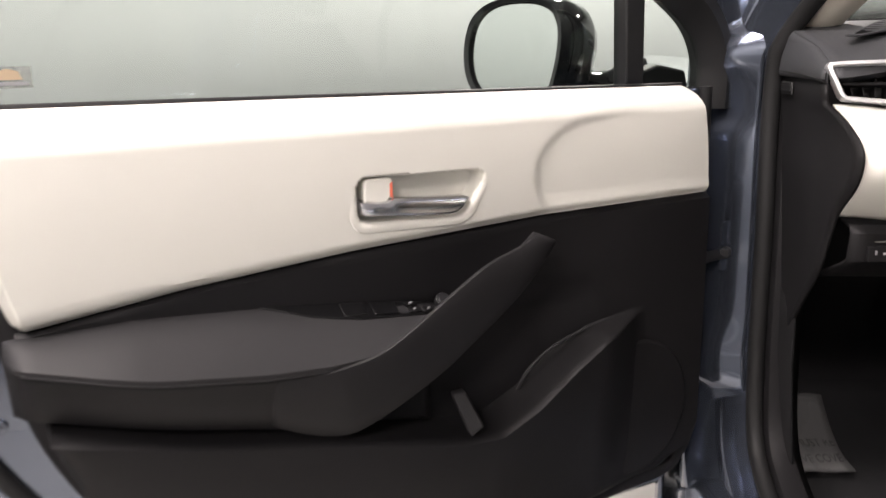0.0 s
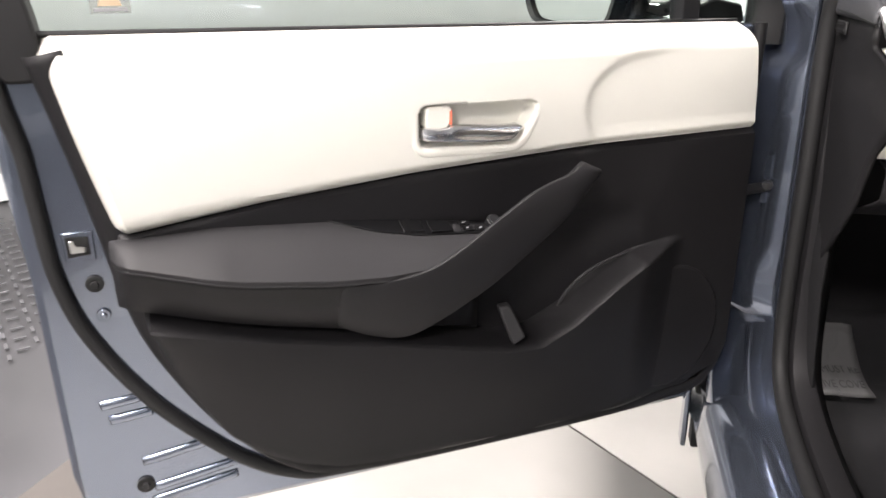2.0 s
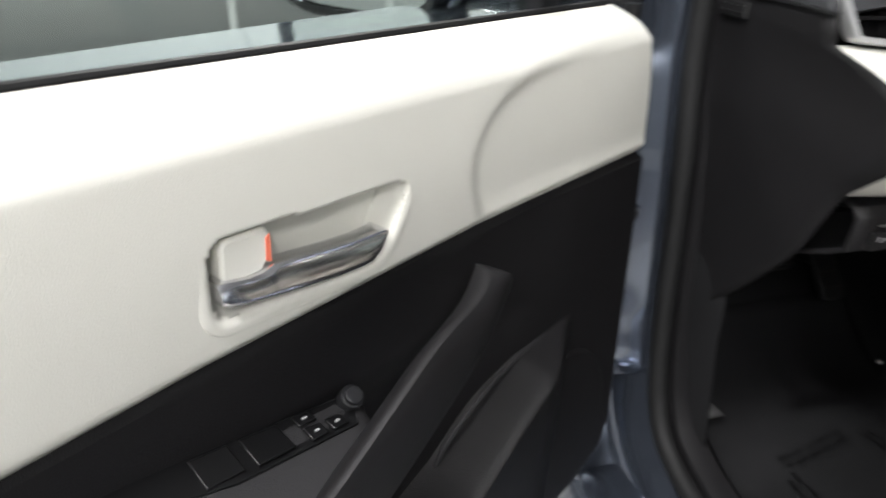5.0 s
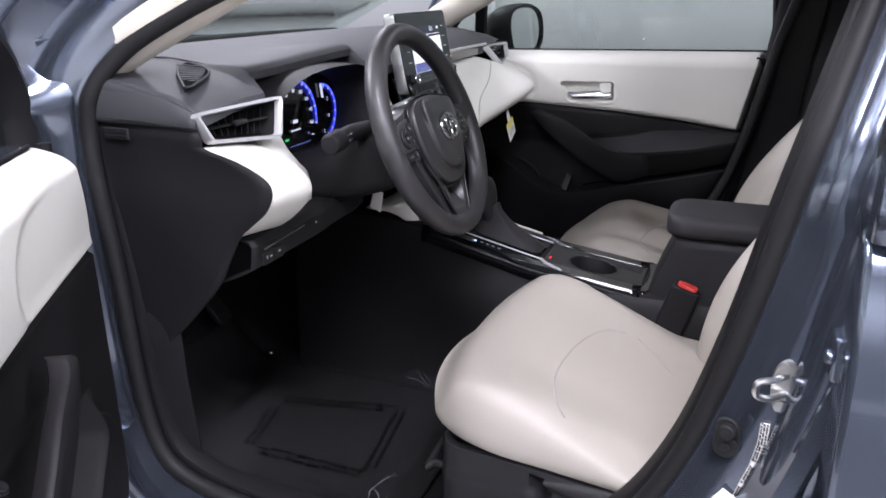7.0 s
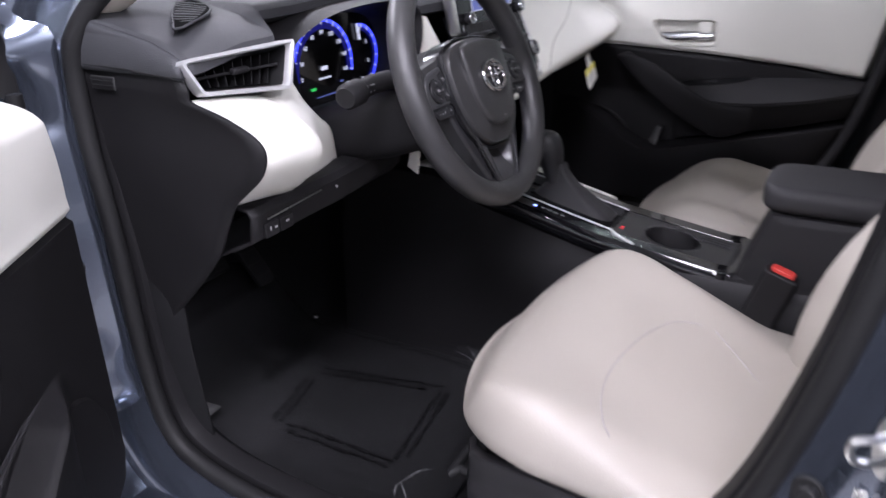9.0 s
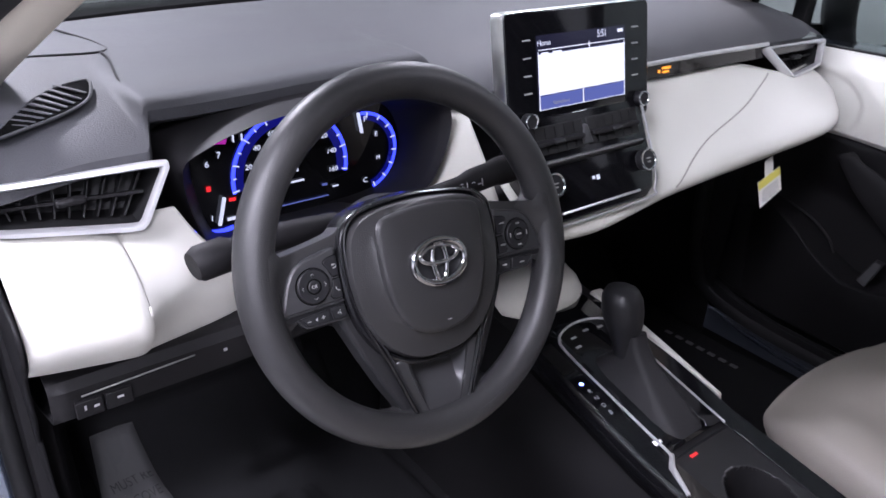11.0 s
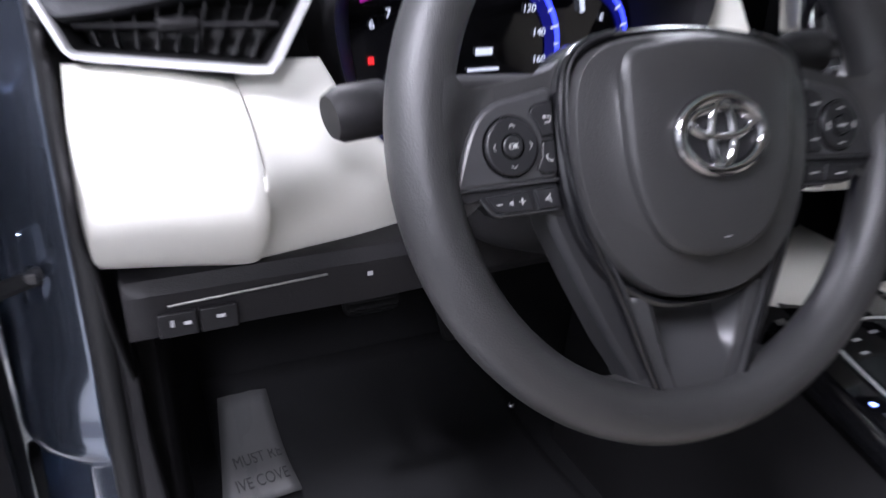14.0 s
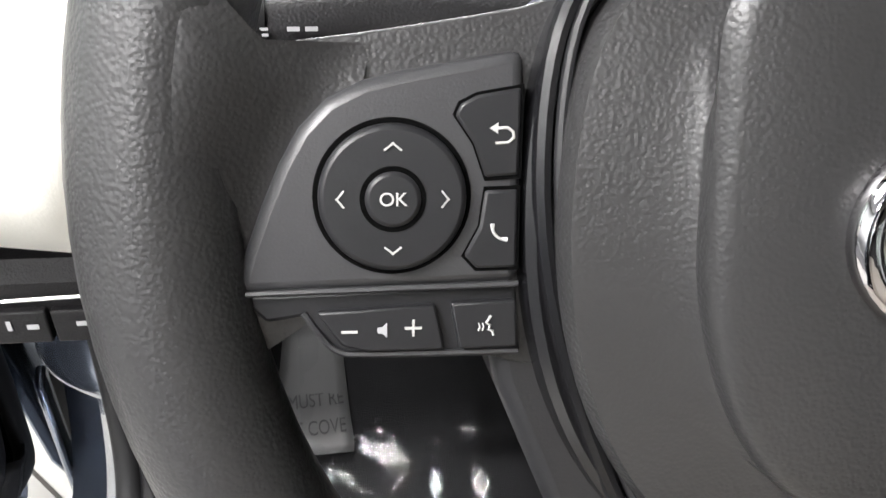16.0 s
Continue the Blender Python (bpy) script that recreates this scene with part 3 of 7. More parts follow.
    slab(bm, [P(0.438, 0.592, 0.098), P(0.422, 0.595, 0.102), P(0.408, 0.556, 0.124), P(0.428, 0.548, 0.126)], V((s * 0.012, 0, -0.002)))
    part("pocket_tab", bm, SOFT, door, "grey bottle-holder tab", bevel=0.003)

    # window: glass, frame, belt seal, divider bar
    bm = B()
    o = [(0.955, 0.93), (0.935, 1.12), (0.87, 1.30), (0.70, 1.345), (0.45, 1.31), (0.25, 1.2), (0.115, 1.09), (0.115, 0.93)]
    slab(bm, [P(u, v, -0.002) for u, v in o], V((s * 0.004, 0, 0)))
    g = part("window_pane", bm, GLASS, door, "clear side window glass")
    g.visible_shadow = False
    bm = B()
    o = [(0.095, 0.93), (0.095, 1.075), (0.03, 1.03), (-0.02, 0.98), (-0.025, 0.93)]
    slab(bm, [P(u, v, -0.002) for u, v in o], V((s * 0.004, 0, 0)))
    g = part("quarter_pane", bm, GLASS, door, "small fixed front window glass")
    g.visible_shadow = False
    bm = B()
    path = spline([P(u, v, 0.0) for u, v in ((-0.04, 0.90), (-0.04, 0.97), (-0.01, 1.03), (0.06, 1.085), (0.2, 1.19), (0.42, 1.31), (0.68, 1.37), (0.86, 1.345), (0.93, 1.20), (0.958, 1.05), (0.966, 0.90))], 70)
    tube(bm, path, 0.022, 8, flat=1.4)
    part("window_frame", bm, RUBBER, door, "black upper window frame")
    plate("sash_foot", [(0.932, 0.905), (0.929, 0.945), (0.931, 0.962), (0.936, 0.995), (0.944, 1.06), (0.978, 1.06), (0.988, 1.0), (0.994, 0.945), (0.986, 0.925), (0.966, 0.905)], 0.012, 0.056, RUBBER, "black foot of the window frame", 0.004)
    bm = B()
    slab(bm, [P(u, v, -0.012) for u, v in ((0.125, 0.93), (0.095, 0.93), (0.098, 1.08), (0.13, 1.105))], V((s * 0.03, 0, 0)))
    part("divider_bar", bm, RUBBER, door, bevel=0.003)
    bm = B()
    tube(bm, [P(u, 0.936 + 0.016 * u + 0.0015, 0.046) for u in np.linspace(0.055, 0.93, 12)], 0.0035, 8)
    part("belt_seal", bm, RUBBER, door, "black rubber strip along the window")
    bm = B()
    slab(bm, [P(u, v, -0.016) for u, v in ((0.03, 0.905), (0.94, 0.918), (0.94, 0.938), (0.03, 0.924))], V((s * 0.051, 0, 0)))
    slab(bm, [P(u, v, -0.07) for u, v in ((0.03, 0.888), (0.94, 0.903), (0.94, 0.915), (0.03, 0.903))], V((s * 0.056, 0, 0)))
    part("belt_ledge", bm, RUBBER, door, bevel=0.004)
    # small sticker on the glass
    if s > 0:
        st = plate("sticker", [(0.880, 0.968), (0.838, 0.968), (0.838, 0.989), (0.880, 0.989)], 0.0024, 0.0028, GLASSTAG, "small pale window sticker", 0)
        plate("sticker_print", [(0.872, 0.976), (0.847, 0.976), (0.85, 0.984), (0.86, 0.987), (0.869, 0.984)], 0.0029, 0.0031, BEIGED, "", 0, st)
        plate("sticker_bar", [(0.876, 0.9705), (0.842, 0.9705), (0.842, 0.974), (0.876, 0.974)], 0.0029, 0.0031, GREYINK, "", 0, st)
    # wing mirror
    c = P(0.215, 0.988, -0.13)
    n = (P(0.95, 0.0, 0.30) + V((0, 0, 0.06))).normalized()
    side = n.cross(V((0, 0, 1))).normalized() * -s
    up = (V((0, 0, 1)) - n * n.z).normalized()
    out = [(-0.095, 0.0), (-0.08, 0.048), (-0.03, 0.070), (0.05, 0.066), (0.085, 0.035), (0.08, -0.03), (0.055, -0.062), (-0.05, -0.062), (-0.083, -0.045)]

    def mring(k, d, sh=0.0):
        return [c + side * (x * k + sh) + up * y * k - n * d for x, y, _ in (p for p in spline([(a, b, 0) for a, b in out], 40, True))]

    bm = B()
    loft(bm, [mring(0.93, 0.012), mring(0.97, -0.004), mring(1.06, -0.006), mring(1.12, 0.004), mring(1.14, 0.03), mring(1.08, 0.065), mring(0.85, 0.10), mring(0.45, 0.118)])
    part("mirror_housing", bm, PIANO if s > 0 else BLACK, door, "glossy dark wing mirror housing")
    bm = B()
    slab(bm, mring(0.94, 0.002), n * -0.004)
    part("mirror_glass", bm, MIRROR, door, "wing mirror glass")
    bm = B()
    base = P(0.03, 0.945, -0.05)
    tube(bm, spline([base, base * 0.5 + c * 0.5 - up * 0.035 - n * 0.03, c - n * 0.05 - up * 0.02], 12), [0.034] * 4 + [0.03] * 8, 12, flat=0.6)
    part("mirror_arm", bm, PIANO, door)
    plate("mirror_sail", [(0.09, 0.92), (-0.02, 0.92), (-0.01, 0.955), (0.04, 0.965), (0.085, 0.95)], -0.05, -0.02, BLACK, "", 0.004)
    return door


build_door(1, (-0.8063, 0.4285, 0), 58.9, "open blue-grey driver's door with cream and black trim")
build_door(-1, (0.7963, 0.4285, 0), 0.0, "closed passenger's door with cream and black trim")

# ---- car body ----
RING = [(0.381, 0.724), (0.394, 0.879), (0.385, 0.977), (0.338, 1.04), (0.25, 1.092), (0.12, 1.15), (-0.05, 1.225), (-0.25, 1.30), (-0.42, 1.335), (-0.55, 1.325), (-0.60, 1.24), (-0.565, 1.11), (-0.525, 0.955), (-0.482, 0.755), (-0.435, 0.60), (-0.37, 0.485), (-0.28, 0.41), (-0.13, 0.368), (0.05, 0.355), (0.2, 0.362), (0.30, 0.385), (0.349, 0.43), (0.371, 0.535)]
body = thing("sedan_shell", "blue-grey metallic sedan body around the front seats", "car body")


def lean(z):
    return 0.42 * max(0.0, z - 0.98)


def aperture(s, name, section, mat, label, n=150, bulge=None, keep=None, parent=body):
    """Sweeps a section of (outward, inward x) along the door opening."""
    ring = [V((p.x, p.y, 0)) for p in spline([(y, z, 0) for y, z in RING], n, True)]
    rows = []
    for i, p in enumerate(ring):
        t = (ring[(i + 1) % n] - ring[i - 1]).normalized()
        out = V((t.y, -t.x, 0))
        if out.dot(p - V((-0.08, 0.8, 0))) < 0:
            out = -out
        k = bulge(p) if bulge else 1.0
        rows.append([V((s * (-0.70 + lean(p.y) + dx), p.x + out.x * o * k, p.y + out.y * o * k)) for o, dx in section])
    bm = B()
    grid(bm, rows, close_v=True, keep=keep)
    return part(name, bm, mat, parent, label, thick=0.002)


def wide(p):
    return 1.0 - 0.2 * sm((-0.25 - p.x) / 0.2) * sm((p.y - 0.42) / 0.15) - 0.35 * sm((-0.35 - p.x) / 0.1) * sm((p.y - 0.86) / 0.10)


for s in (1, -1):
    aperture(s, "door_frame", ((0.0, 0.004), (0.008, -0.004), (0.016, -0.010), (0.030, -0.018), (0.045, -0.034), (0.058, -0.038), (0.075, -0.040), (0.088, -0.062), (0.10, -0.085), (0.118, -0.092), (0.125, -0.09)), PAINT, "blue-grey painted door opening", bulge=wide)
    ringp = [V((s * (-0.70 + lean(p.y)), p.x, p.y)) for p in spline([(y, z, 0) for y, z in RING], 160, True)]
    bm = B()
    tube(bm, ringp, 0.0125, 12, closed=True)
    part("door_seal", bm, RUBBER, body, "black rubber seal round the door opening")
    aperture(s, "inner_trim", ((-0.004, 0.010), (-0.014, 0.016), (-0.018, 0.030), (-0.016, 0.045), (0.0, 0.060)), BLACK, "black plastic sill and pillar trim", keep=lambda c: c.z < 0.985 or c.y < -0.4)
    # convex painted face of the front pillar, between the seal and the hinges
    bm = B()
    rows = []
    for z in np.linspace(0.38, 1.06, 62):
        y0 = lin([(0.35, 0.23), (0.385, 0.30), (0.43, 0.349), (0.535, 0.371), (0.724, 0.381), (0.879, 0.394), (0.977, 0.385), (1.04, 0.338), (1.09, 0.25)], z)
        swell = 0.011 + 0.008 * sm((0.60 - z) / 0.06) * sm((z - 0.46) / 0.05) - 0.008 * sm((z - 0.86) / 0.03) * sm((0.96 - z) / 0.03)
        tuck = 0.055 * (1 - sm((z - 0.38) / 0.12)) + 0.03 * sm((z - 0.97) / 0.07)
        row = []
        for k in np.linspace(0, 1, 18):
            b = swell * math.sin(math.pi * k)
            row.append(V((-s * (0.711 + 0.085 * k + 0.75 * b - lean(z) - tuck), y0 + 0.016 + 0.078 * k - 0.75 * b + tuck, z)))
        rows.append(row)
    grid(bm, rows)
    part("pillar_face", bm, PAINT, body, "glossy painted face of the front pillar", thick=0.002)
    # rounded ridge behind the striker, and the gutter that runs from it to the rear door
    bm = B()
    rows = []
    for z in np.linspace(0.40, 1.30, 60):
        yf = lin([(0.40, -0.44), (0.50, -0.487), (0.60, -0.511), (0.69, -0.526), (0.765, -0.540), (0.83, -0.549), (0.955, -0.570), (1.11, -0.60), (1.24, -0.63), (1.33, -0.64)], z)
        h = 0.042 * sm((z - 0.48) / 0.15)
        yb = min(yf - 0.052, -0.580)
        row = [V((-s * (0.738 + h * math.sin(a) - lean(z)), yf - 0.024 + 0.024 * math.cos(a), z)) for a in (math.pi * k / 12 for k in range(10))]
        row += [V((-s * (x - lean(z)), y, z)) for x, y in ((0.762, yf - 0.046), (0.764, yb + 0.002), (0.775, yb - 0.003), (0.83, yb - 0.004))]
        rows.append(row)
    grid(bm, rows)
    part("pillar_ridge", bm, PAINT, body, "glossy rounded ridge of the centre pillar", thick=0.002)
    # painted outer panels beside the opening
    bm = B()
    rows = []
    for y in np.linspace(0.475, 1.45, 14):
        k = 0.05 * sm((y - 0.45) / 0.5)
        rows.append([V((-s * x, y, z)) for x, z in ((0.77, 0.16), (0.835 + k, 0.30), (0.852 + k, 0.45), (0.850 + k, 0.58), (0.83 + k, 0.70), (0.815 + k, 0.84), (0.785 + k, 0.93), (0.72, 0.965))])
    grid(bm, rows)
    part("front_wing", bm, PAINT, body, "blue-grey front wing", thick=0.004)
    swing = Matrix.Translation((-s * 0.80, -0.565, 0)) @ Matrix.Rotation(0.0, 4, "Z")
    bm = B()
    rows = []
    for y in np.linspace(0.0, -0.86, 12):
        rows.append([swing @ V((-s * (x - 0.80), y, z)) for x, z in ((0.80, 0.335), (0.83, 0.345), (0.853, 0.40), (0.868, 0.55), (0.872, 0.70), (0.860, 0.84), (0.842, 0.905), (0.825, 0.925), (0.80, 0.928))])
    vs = grid(bm, rows)
    bm.faces.new(vs[0])
    bm.faces.new(vs[-1])
    part("rear_door", bm, PAINT, body, "closed blue-grey rear door", bevel=0.006)
    bm = B()
    tube(bm, spline([swing @ V((-s * w, y, z)) for w, y, z in ((-0.02, -0.025, 0.90), (-0.05, -0.035, 1.05), (-0.11, -0.06, 1.24), (-0.15, -0.14, 1.33), (-0.16, -0.45, 1.32), (-0.12, -0.72, 1.18), (-0.03, -0.84, 0.92))], 40), 0.020, 8, flat=1.3)
    part("rear_window_frame", bm, RUBBER, body, "black rear window frame")
    bm = B()
    rows = []
    for z in np.linspace(0.925, 1.30, 10):
        k = (z - 0.925) / 0.375
        rows.append([V((-s * (0.845 - 0.40 * (z - 0.925) - d), y - 0.03 * k, z)) for y, d in ((-0.566, 0.02), (-0.570, 0.004), (-0.58, 0.0), (-0.65, 0.0), (-0.655, 0.015))])
    grid(bm, rows)
    part("rear_door_pillar", bm, PAINT, body, "blue-grey painted rear door pillar", thick=0.003)
    bm = B()
    slab(bm, [swing @ V((-s * w, y, z)) for w, y, z in ((0.012, -0.03, 0.925), (-0.05, -0.05, 1.06), (-0.13, -0.09, 1.27), (-0.145, -0.45, 1.31), (-0.11, -0.70, 1.17), (0.012, -0.82, 0.925))], (s * 0.004, 0, 0))
    g = part("rear_pane", bm, GLASS, body, "rear side window glass")
    g.visible_shadow = False
    if s > 0:
        for z in (0.58, 0.80):
            bm = B()
            box(bm, (-0.79, -0.575, z), (0.03, 0.03, 0.045))
            disc(bm, (-0.795, -0.562, z), (-0.3, 1, 0), 0.008, 0.008, 8)
            part("door_hinge", bm, PAINT, body, "painted rear door hinge", bevel=0.004)
    bm = B()
    rows = []
    for y in np.linspace(0.50, -1.55, 16):
        rows.append([V((-s * x, y, z)) for x, z in ((0.70, 0.335), (0.74, 0.338), (0.775, 0.325), (0.795, 0.30), (0.805, 0.25), (0.79, 0.18), (0.70, 0.16))])
    grid(bm, rows)
    part("rocker_panel", bm, PAINT, body, "blue-grey painted sill", thick=0.003)
    # striker and plunger switch on the centre pillar
    if s > 0:
        m = Matrix.Translation((-0.738, -0.527, 0.735))
        bm = B()
        slab(bm, [m @ V((0.002, p.x, p.y)) for p in spline([(-0.010, -0.024, 0), (0.002, -0.031, 0), (0.009, -0.012, 0), (0.008, 0.016, 0), (-0.004, 0.030, 0), (-0.013, 0.020, 0), (-0.014, -0.008, 0)], 28, True)], (-0.005, 0, 0))
        part("striker", bm, METAL, body, "zinc door striker", bevel=0.001)
        bm = B()
        tube(bm, spline([m @ V(p) for p in ((-0.002, -0.004, 0.011), (-0.018, 0.010, 0.012), (-0.023, 0.022, 0.010), (-0.024, 0.025, 0.002), (-0.023, 0.022, -0.006), (-0.018, 0.010, -0.009), (-0.002, -0.004, -0.009))], 28), 0.0036, 8)
        for z in (0.021, -0.022):
            disc(bm, m @ V((-0.004, -0.001, z)), (-1, 0, 0), 0.006, 0.004, 10)
        part("striker_loop", bm, METAL, body, "zinc striker loop and bolts")
        bm = B()
        for z in (0.011, -0.011):
            disc(bm, (-0.7385, -0.482, 0.663 + z), (-1, 0.25, 0), 0.0135, 0.005, 22)
        box(bm, (-0.7385, -0.482, 0.663), (0.005, 0.027, 0.022))
        disc(bm, (-0.744, -0.483, 0.675), (-1, 0.25, 0), 0.0085, 0.010, 16)
        disc(bm, (-0.742, -0.481, 0.652), (-1, 0.25, 0), 0.006, 0.004, 12)
        part("door_switch", bm, RUBBER, body, "black door plunger switch", bevel=0.0015)
        bm = B()
        edge = [V((-0.7435, y, z)) for y, z in ((-0.5175, 0.690), (-0.517, 0.665), (-0.512, 0.635), (-0.504, 0.608), (-0.498, 0.585))]
        strip = [(p, (q - p).normalized()) for p, q in zip(edge, edge[1:] + [edge[-1] * 2 - edge[-2]])]
        grid(bm, [[p + V((0, -w * d.z, w * d.y)) for w in (-0.0045, 0.0045)] for p, d in strip])
        lab = part("label_sticker", bm, TAG, body, "narrow printed sticker curving down the pillar", thick=0.0008)
        for w in (-0.0026, 0.0004, 0.003):
            bm = B()
            for p, d in strip[:-1]:
                for k in range(7):
                    c = p + d * (0.0035 * k + 0.002 * random.random())
                    box(bm, (0, 0, 0), (0.0006, 0.0019, 0.0024), Matrix.Translation(c + V((-0.0012, -w * d.z, w * d.y))))
            part("print", bm, DARKINK, lab)
        m = Matrix.Translation((-0.7455, -0.474, 0.562)) @ Matrix.Rotation(radians(33), 4, "X")
        bm = B()
        box(bm, (0, 0, 0), (0.0012, 0.026, 0.080), m)
        lab = part("label_sticker", bm, TAG, body, "white printed sticker on the pillar")
        bm = B()
        for j in range(9):
            box(bm, (-0.001, 0.002 - 0.003 * (j % 2), 0.016 - 0.006 * j), (0.0006, 0.016 - 0.004 * (j % 3), 0.0016), m)
        part("print", bm, GREYINK, lab)
        bm = B()
        box(bm, (-0.001, -0.007, 0.030), (0.0006, 0.008, 0.010), m)
        part("print", bm, DARKINK, lab)
        # check strap and its plate
        bm = B()
        m = Matrix.Translation((-0.738, 0.418, 0.70)) @ Matrix.Rotation(radians(-38), 4, "Z")
        slab(bm, [m @ V((0.0, y, z)) for y, z, _ in (p for p in spline([(a, b, 0) for a, b in rring(0.055, 0.075, 0.014)], 48, True))], m.to_3x3() @ V((-0.003, 0, 0)))
        part("strap_plate", bm, PAINT, body, "painted check-strap plate", bevel=0.001)
        bm = B()
        tube(bm, [(-0.745, 0.405, 0.690), (-0.775, 0.385, 0.690), (-0.80, 0.36, 0.690)], 0.005, 8, flat=1.8)
        part("check_strap", bm, RUBBER, body)
        bm = B()
        disc(bm, (-0.742, 0.405, 0.693), (-1, -0.6, 0), 0.008, 0.010, 8)
        box(bm, (-0.750, 0.399, 0.693), (0.012, 0.014, 0.012))
        part("strap_bolt", bm, WHEELS, body, bevel=0.002)
        for x, w, mat, top in ((-0.818, 0.010, PAINT, 0.43), (-0.800, 0.016, RUBBER, 0.45), (-0.783, 0.014, PAINT, 0.455), (-0.766, 0.012, RUBBER, 0.45)):
            bm = B()
            slab(bm, [V((x, y, z)) for y, z in ((0.452, 0.17), (0.490, 0.17), (0.490, top), (0.475, top + 0.012), (0.458, top - 0.004))], (w, 0, 0))
            part("wing_flange", bm, mat, body, "dark flange at the rear edge of the wing", bevel=0.004)
    # front pillar trim inside
    path = [V((-s * x, y, z)) for x, y, z in ((0.675, 0.50, 0.965), (0.66, 0.40, 1.03), (0.635, 0.27, 1.10), (0.60, 0.10, 1.185), (0.57, -0.10, 1.265), (0.54, -0.30, 1.32))]
    bm = B()
    tube(bm, spline(path, 24), 0.045, 14, flat=0.65)
    part("pillar_trim", bm, BEIGE, body, "beige front pillar trim")
    bm = B()
    path = [V((-s * x, y, z)) for x, y, z in ((0.71, -0.62, 0.45), (0.70, -0.66, 0.95), (0.60, -0.70, 1.33))]
    tube(bm, spline(path, 16), 0.06, 12, flat=0.7)
    part("centre_pillar_trim", bm, BLACK, body, "black centre pillar trim")
    if s < 0:
        bm = B()
        grid(bm, [[V((x - 0.36 * max(0, z - 0.95), y - 0.10 * (z - 0.5), z)) for x, y in ((0.735, -0.455), (0.722, -0.468), (0.712, -0.52), (0.705, -0.62), (0.71, -0.74))] for z in np.linspace(0.36, 1.28, 16)])
        part("pillar_cover", bm, SOFT, body, "dark grey pillar cover beside the seat", thick=0.004)

bm = B()
rows = []
for y, z in ((-0.22, 1.345), (-0.5, 1.375), (-0.9, 1.375), (-1.3, 1.33), (-1.5, 1.265)):
    rows.append([V((x, y, z + 0.035 - 0.10 * (x / 0.55) ** 2 * 0.6)) for x in np.linspace(-0.56, 0.56, 15)])
grid(bm, rows)
part("roof", bm, PAINT, body, "blue-grey roof", thick=0.004)
bm = B()
grid(bm, [[p - V((0, 0, 0.03)) for p in row] for row in rows])
part("headliner", bm, BEIGE, body, "beige headliner", thick=0.006)
bm = B()
grid(bm, [[V((x, y + 0.16 * (1 - (x / 0.68) ** 2) * k, z)) for x in np.linspace(-0.68 + 0.14 * (1 - k), 0.68 - 0.14 * (1 - k), 17)] for y, z, k in ((0.76, 0.985, 1.0), (0.52, 1.10, 0.8), (0.28, 1.20, 0.5), (0.03, 1.29, 0.25), (-0.22, 1.35, 0.0))])
g = part("windscreen", bm, GLASS, body, "clear windscreen glass", thick=0.004)
g.visible_shadow = False
bm = B()
tube(bm, spline([V((x, 0.765 + 0.16 * (1 - (x / 0.68) ** 2), 0.985)) for x in np.linspace(-0.69, 0.69, 15)], 40), 0.013, 8, flat=1.3)
part("windscreen_seal", bm, RUBBER, body, "black strip at the foot of the windscreen")
bm = B()
grid(bm, [[V((x, y, z - 0.05 * (x / 0.8) ** 2)) for x in np.linspace(-0.78, 0.78, 15)] for y, z in ((0.96, 0.945), (1.2, 0.885), (1.5, 0.815), (1.75, 0.73))])
part("bonnet", bm, PAINT, body, "blue-grey bonnet", thick=0.004)
bm = B()
grid(bm, [[V((x, y, z)) for x in (-0.70, 0.0, 0.70)] for y, z in ((-0.98, 0.30), (-1.0, 0.52), (-1.30, 0.50), (-1.40, 0.70), (-1.48, 0.90), (-1.50, 0.93), (-1.92, 0.96))])
part("rear_bench", bm, BLACK, body, "dark rear bench and shelf", thick=0.03)
bm = B()
grid(bm, [[V((x * w, y - 0.10 * (1 - x * x), z)) for x in np.linspace(-1, 1, 11)] for y, z, w in ((-1.50, 1.265, 0.52), (-1.70, 1.12, 0.58), (-1.90, 0.975, 0.64))])
g = part("rear_glass", bm, GLASS, body, "clear rear window glass", thick=0.004)
g.visible_shadow = False

for s in (1, -1):
    bm = B()
    grid(bm, [[V((-s * (0.655 + 0.02 * sm((z - 0.3) / 0.3)), y, z)) for y in (0.30, 0.45, 0.70, 0.97)] for z in np.linspace(0.27, 0.94, 8)])
    part("kick_panel", bm, CARPET, body, "black kick panel in the footwell", thick=0.004)
bm = B()
grid(bm, [[V((x, 0.96, z)) for x in np.linspace(-0.66, 0.66, 8)] for z in (0.27, 0.6, 0.95)])
part("bulkhead", bm, CARPET, body, "black bulkhead behind the dashboard", thick=0.01)

# ---- cabin floor ----
bm = B()
rows = []
for y in np.linspace(-1.0, 0.95, 26):
    z = 0.275 + 0.40 * sm((y - 0.48) / 0.42)
    rows.append([V((x, y, z)) for x in np.linspace(-0.69, 0.69, 24)])
grid(bm, rows)
tagged(part("floor_carpet", bm, CARPET, thick=0.01), "black carpet on the car floor", "carpet", kind="structure")


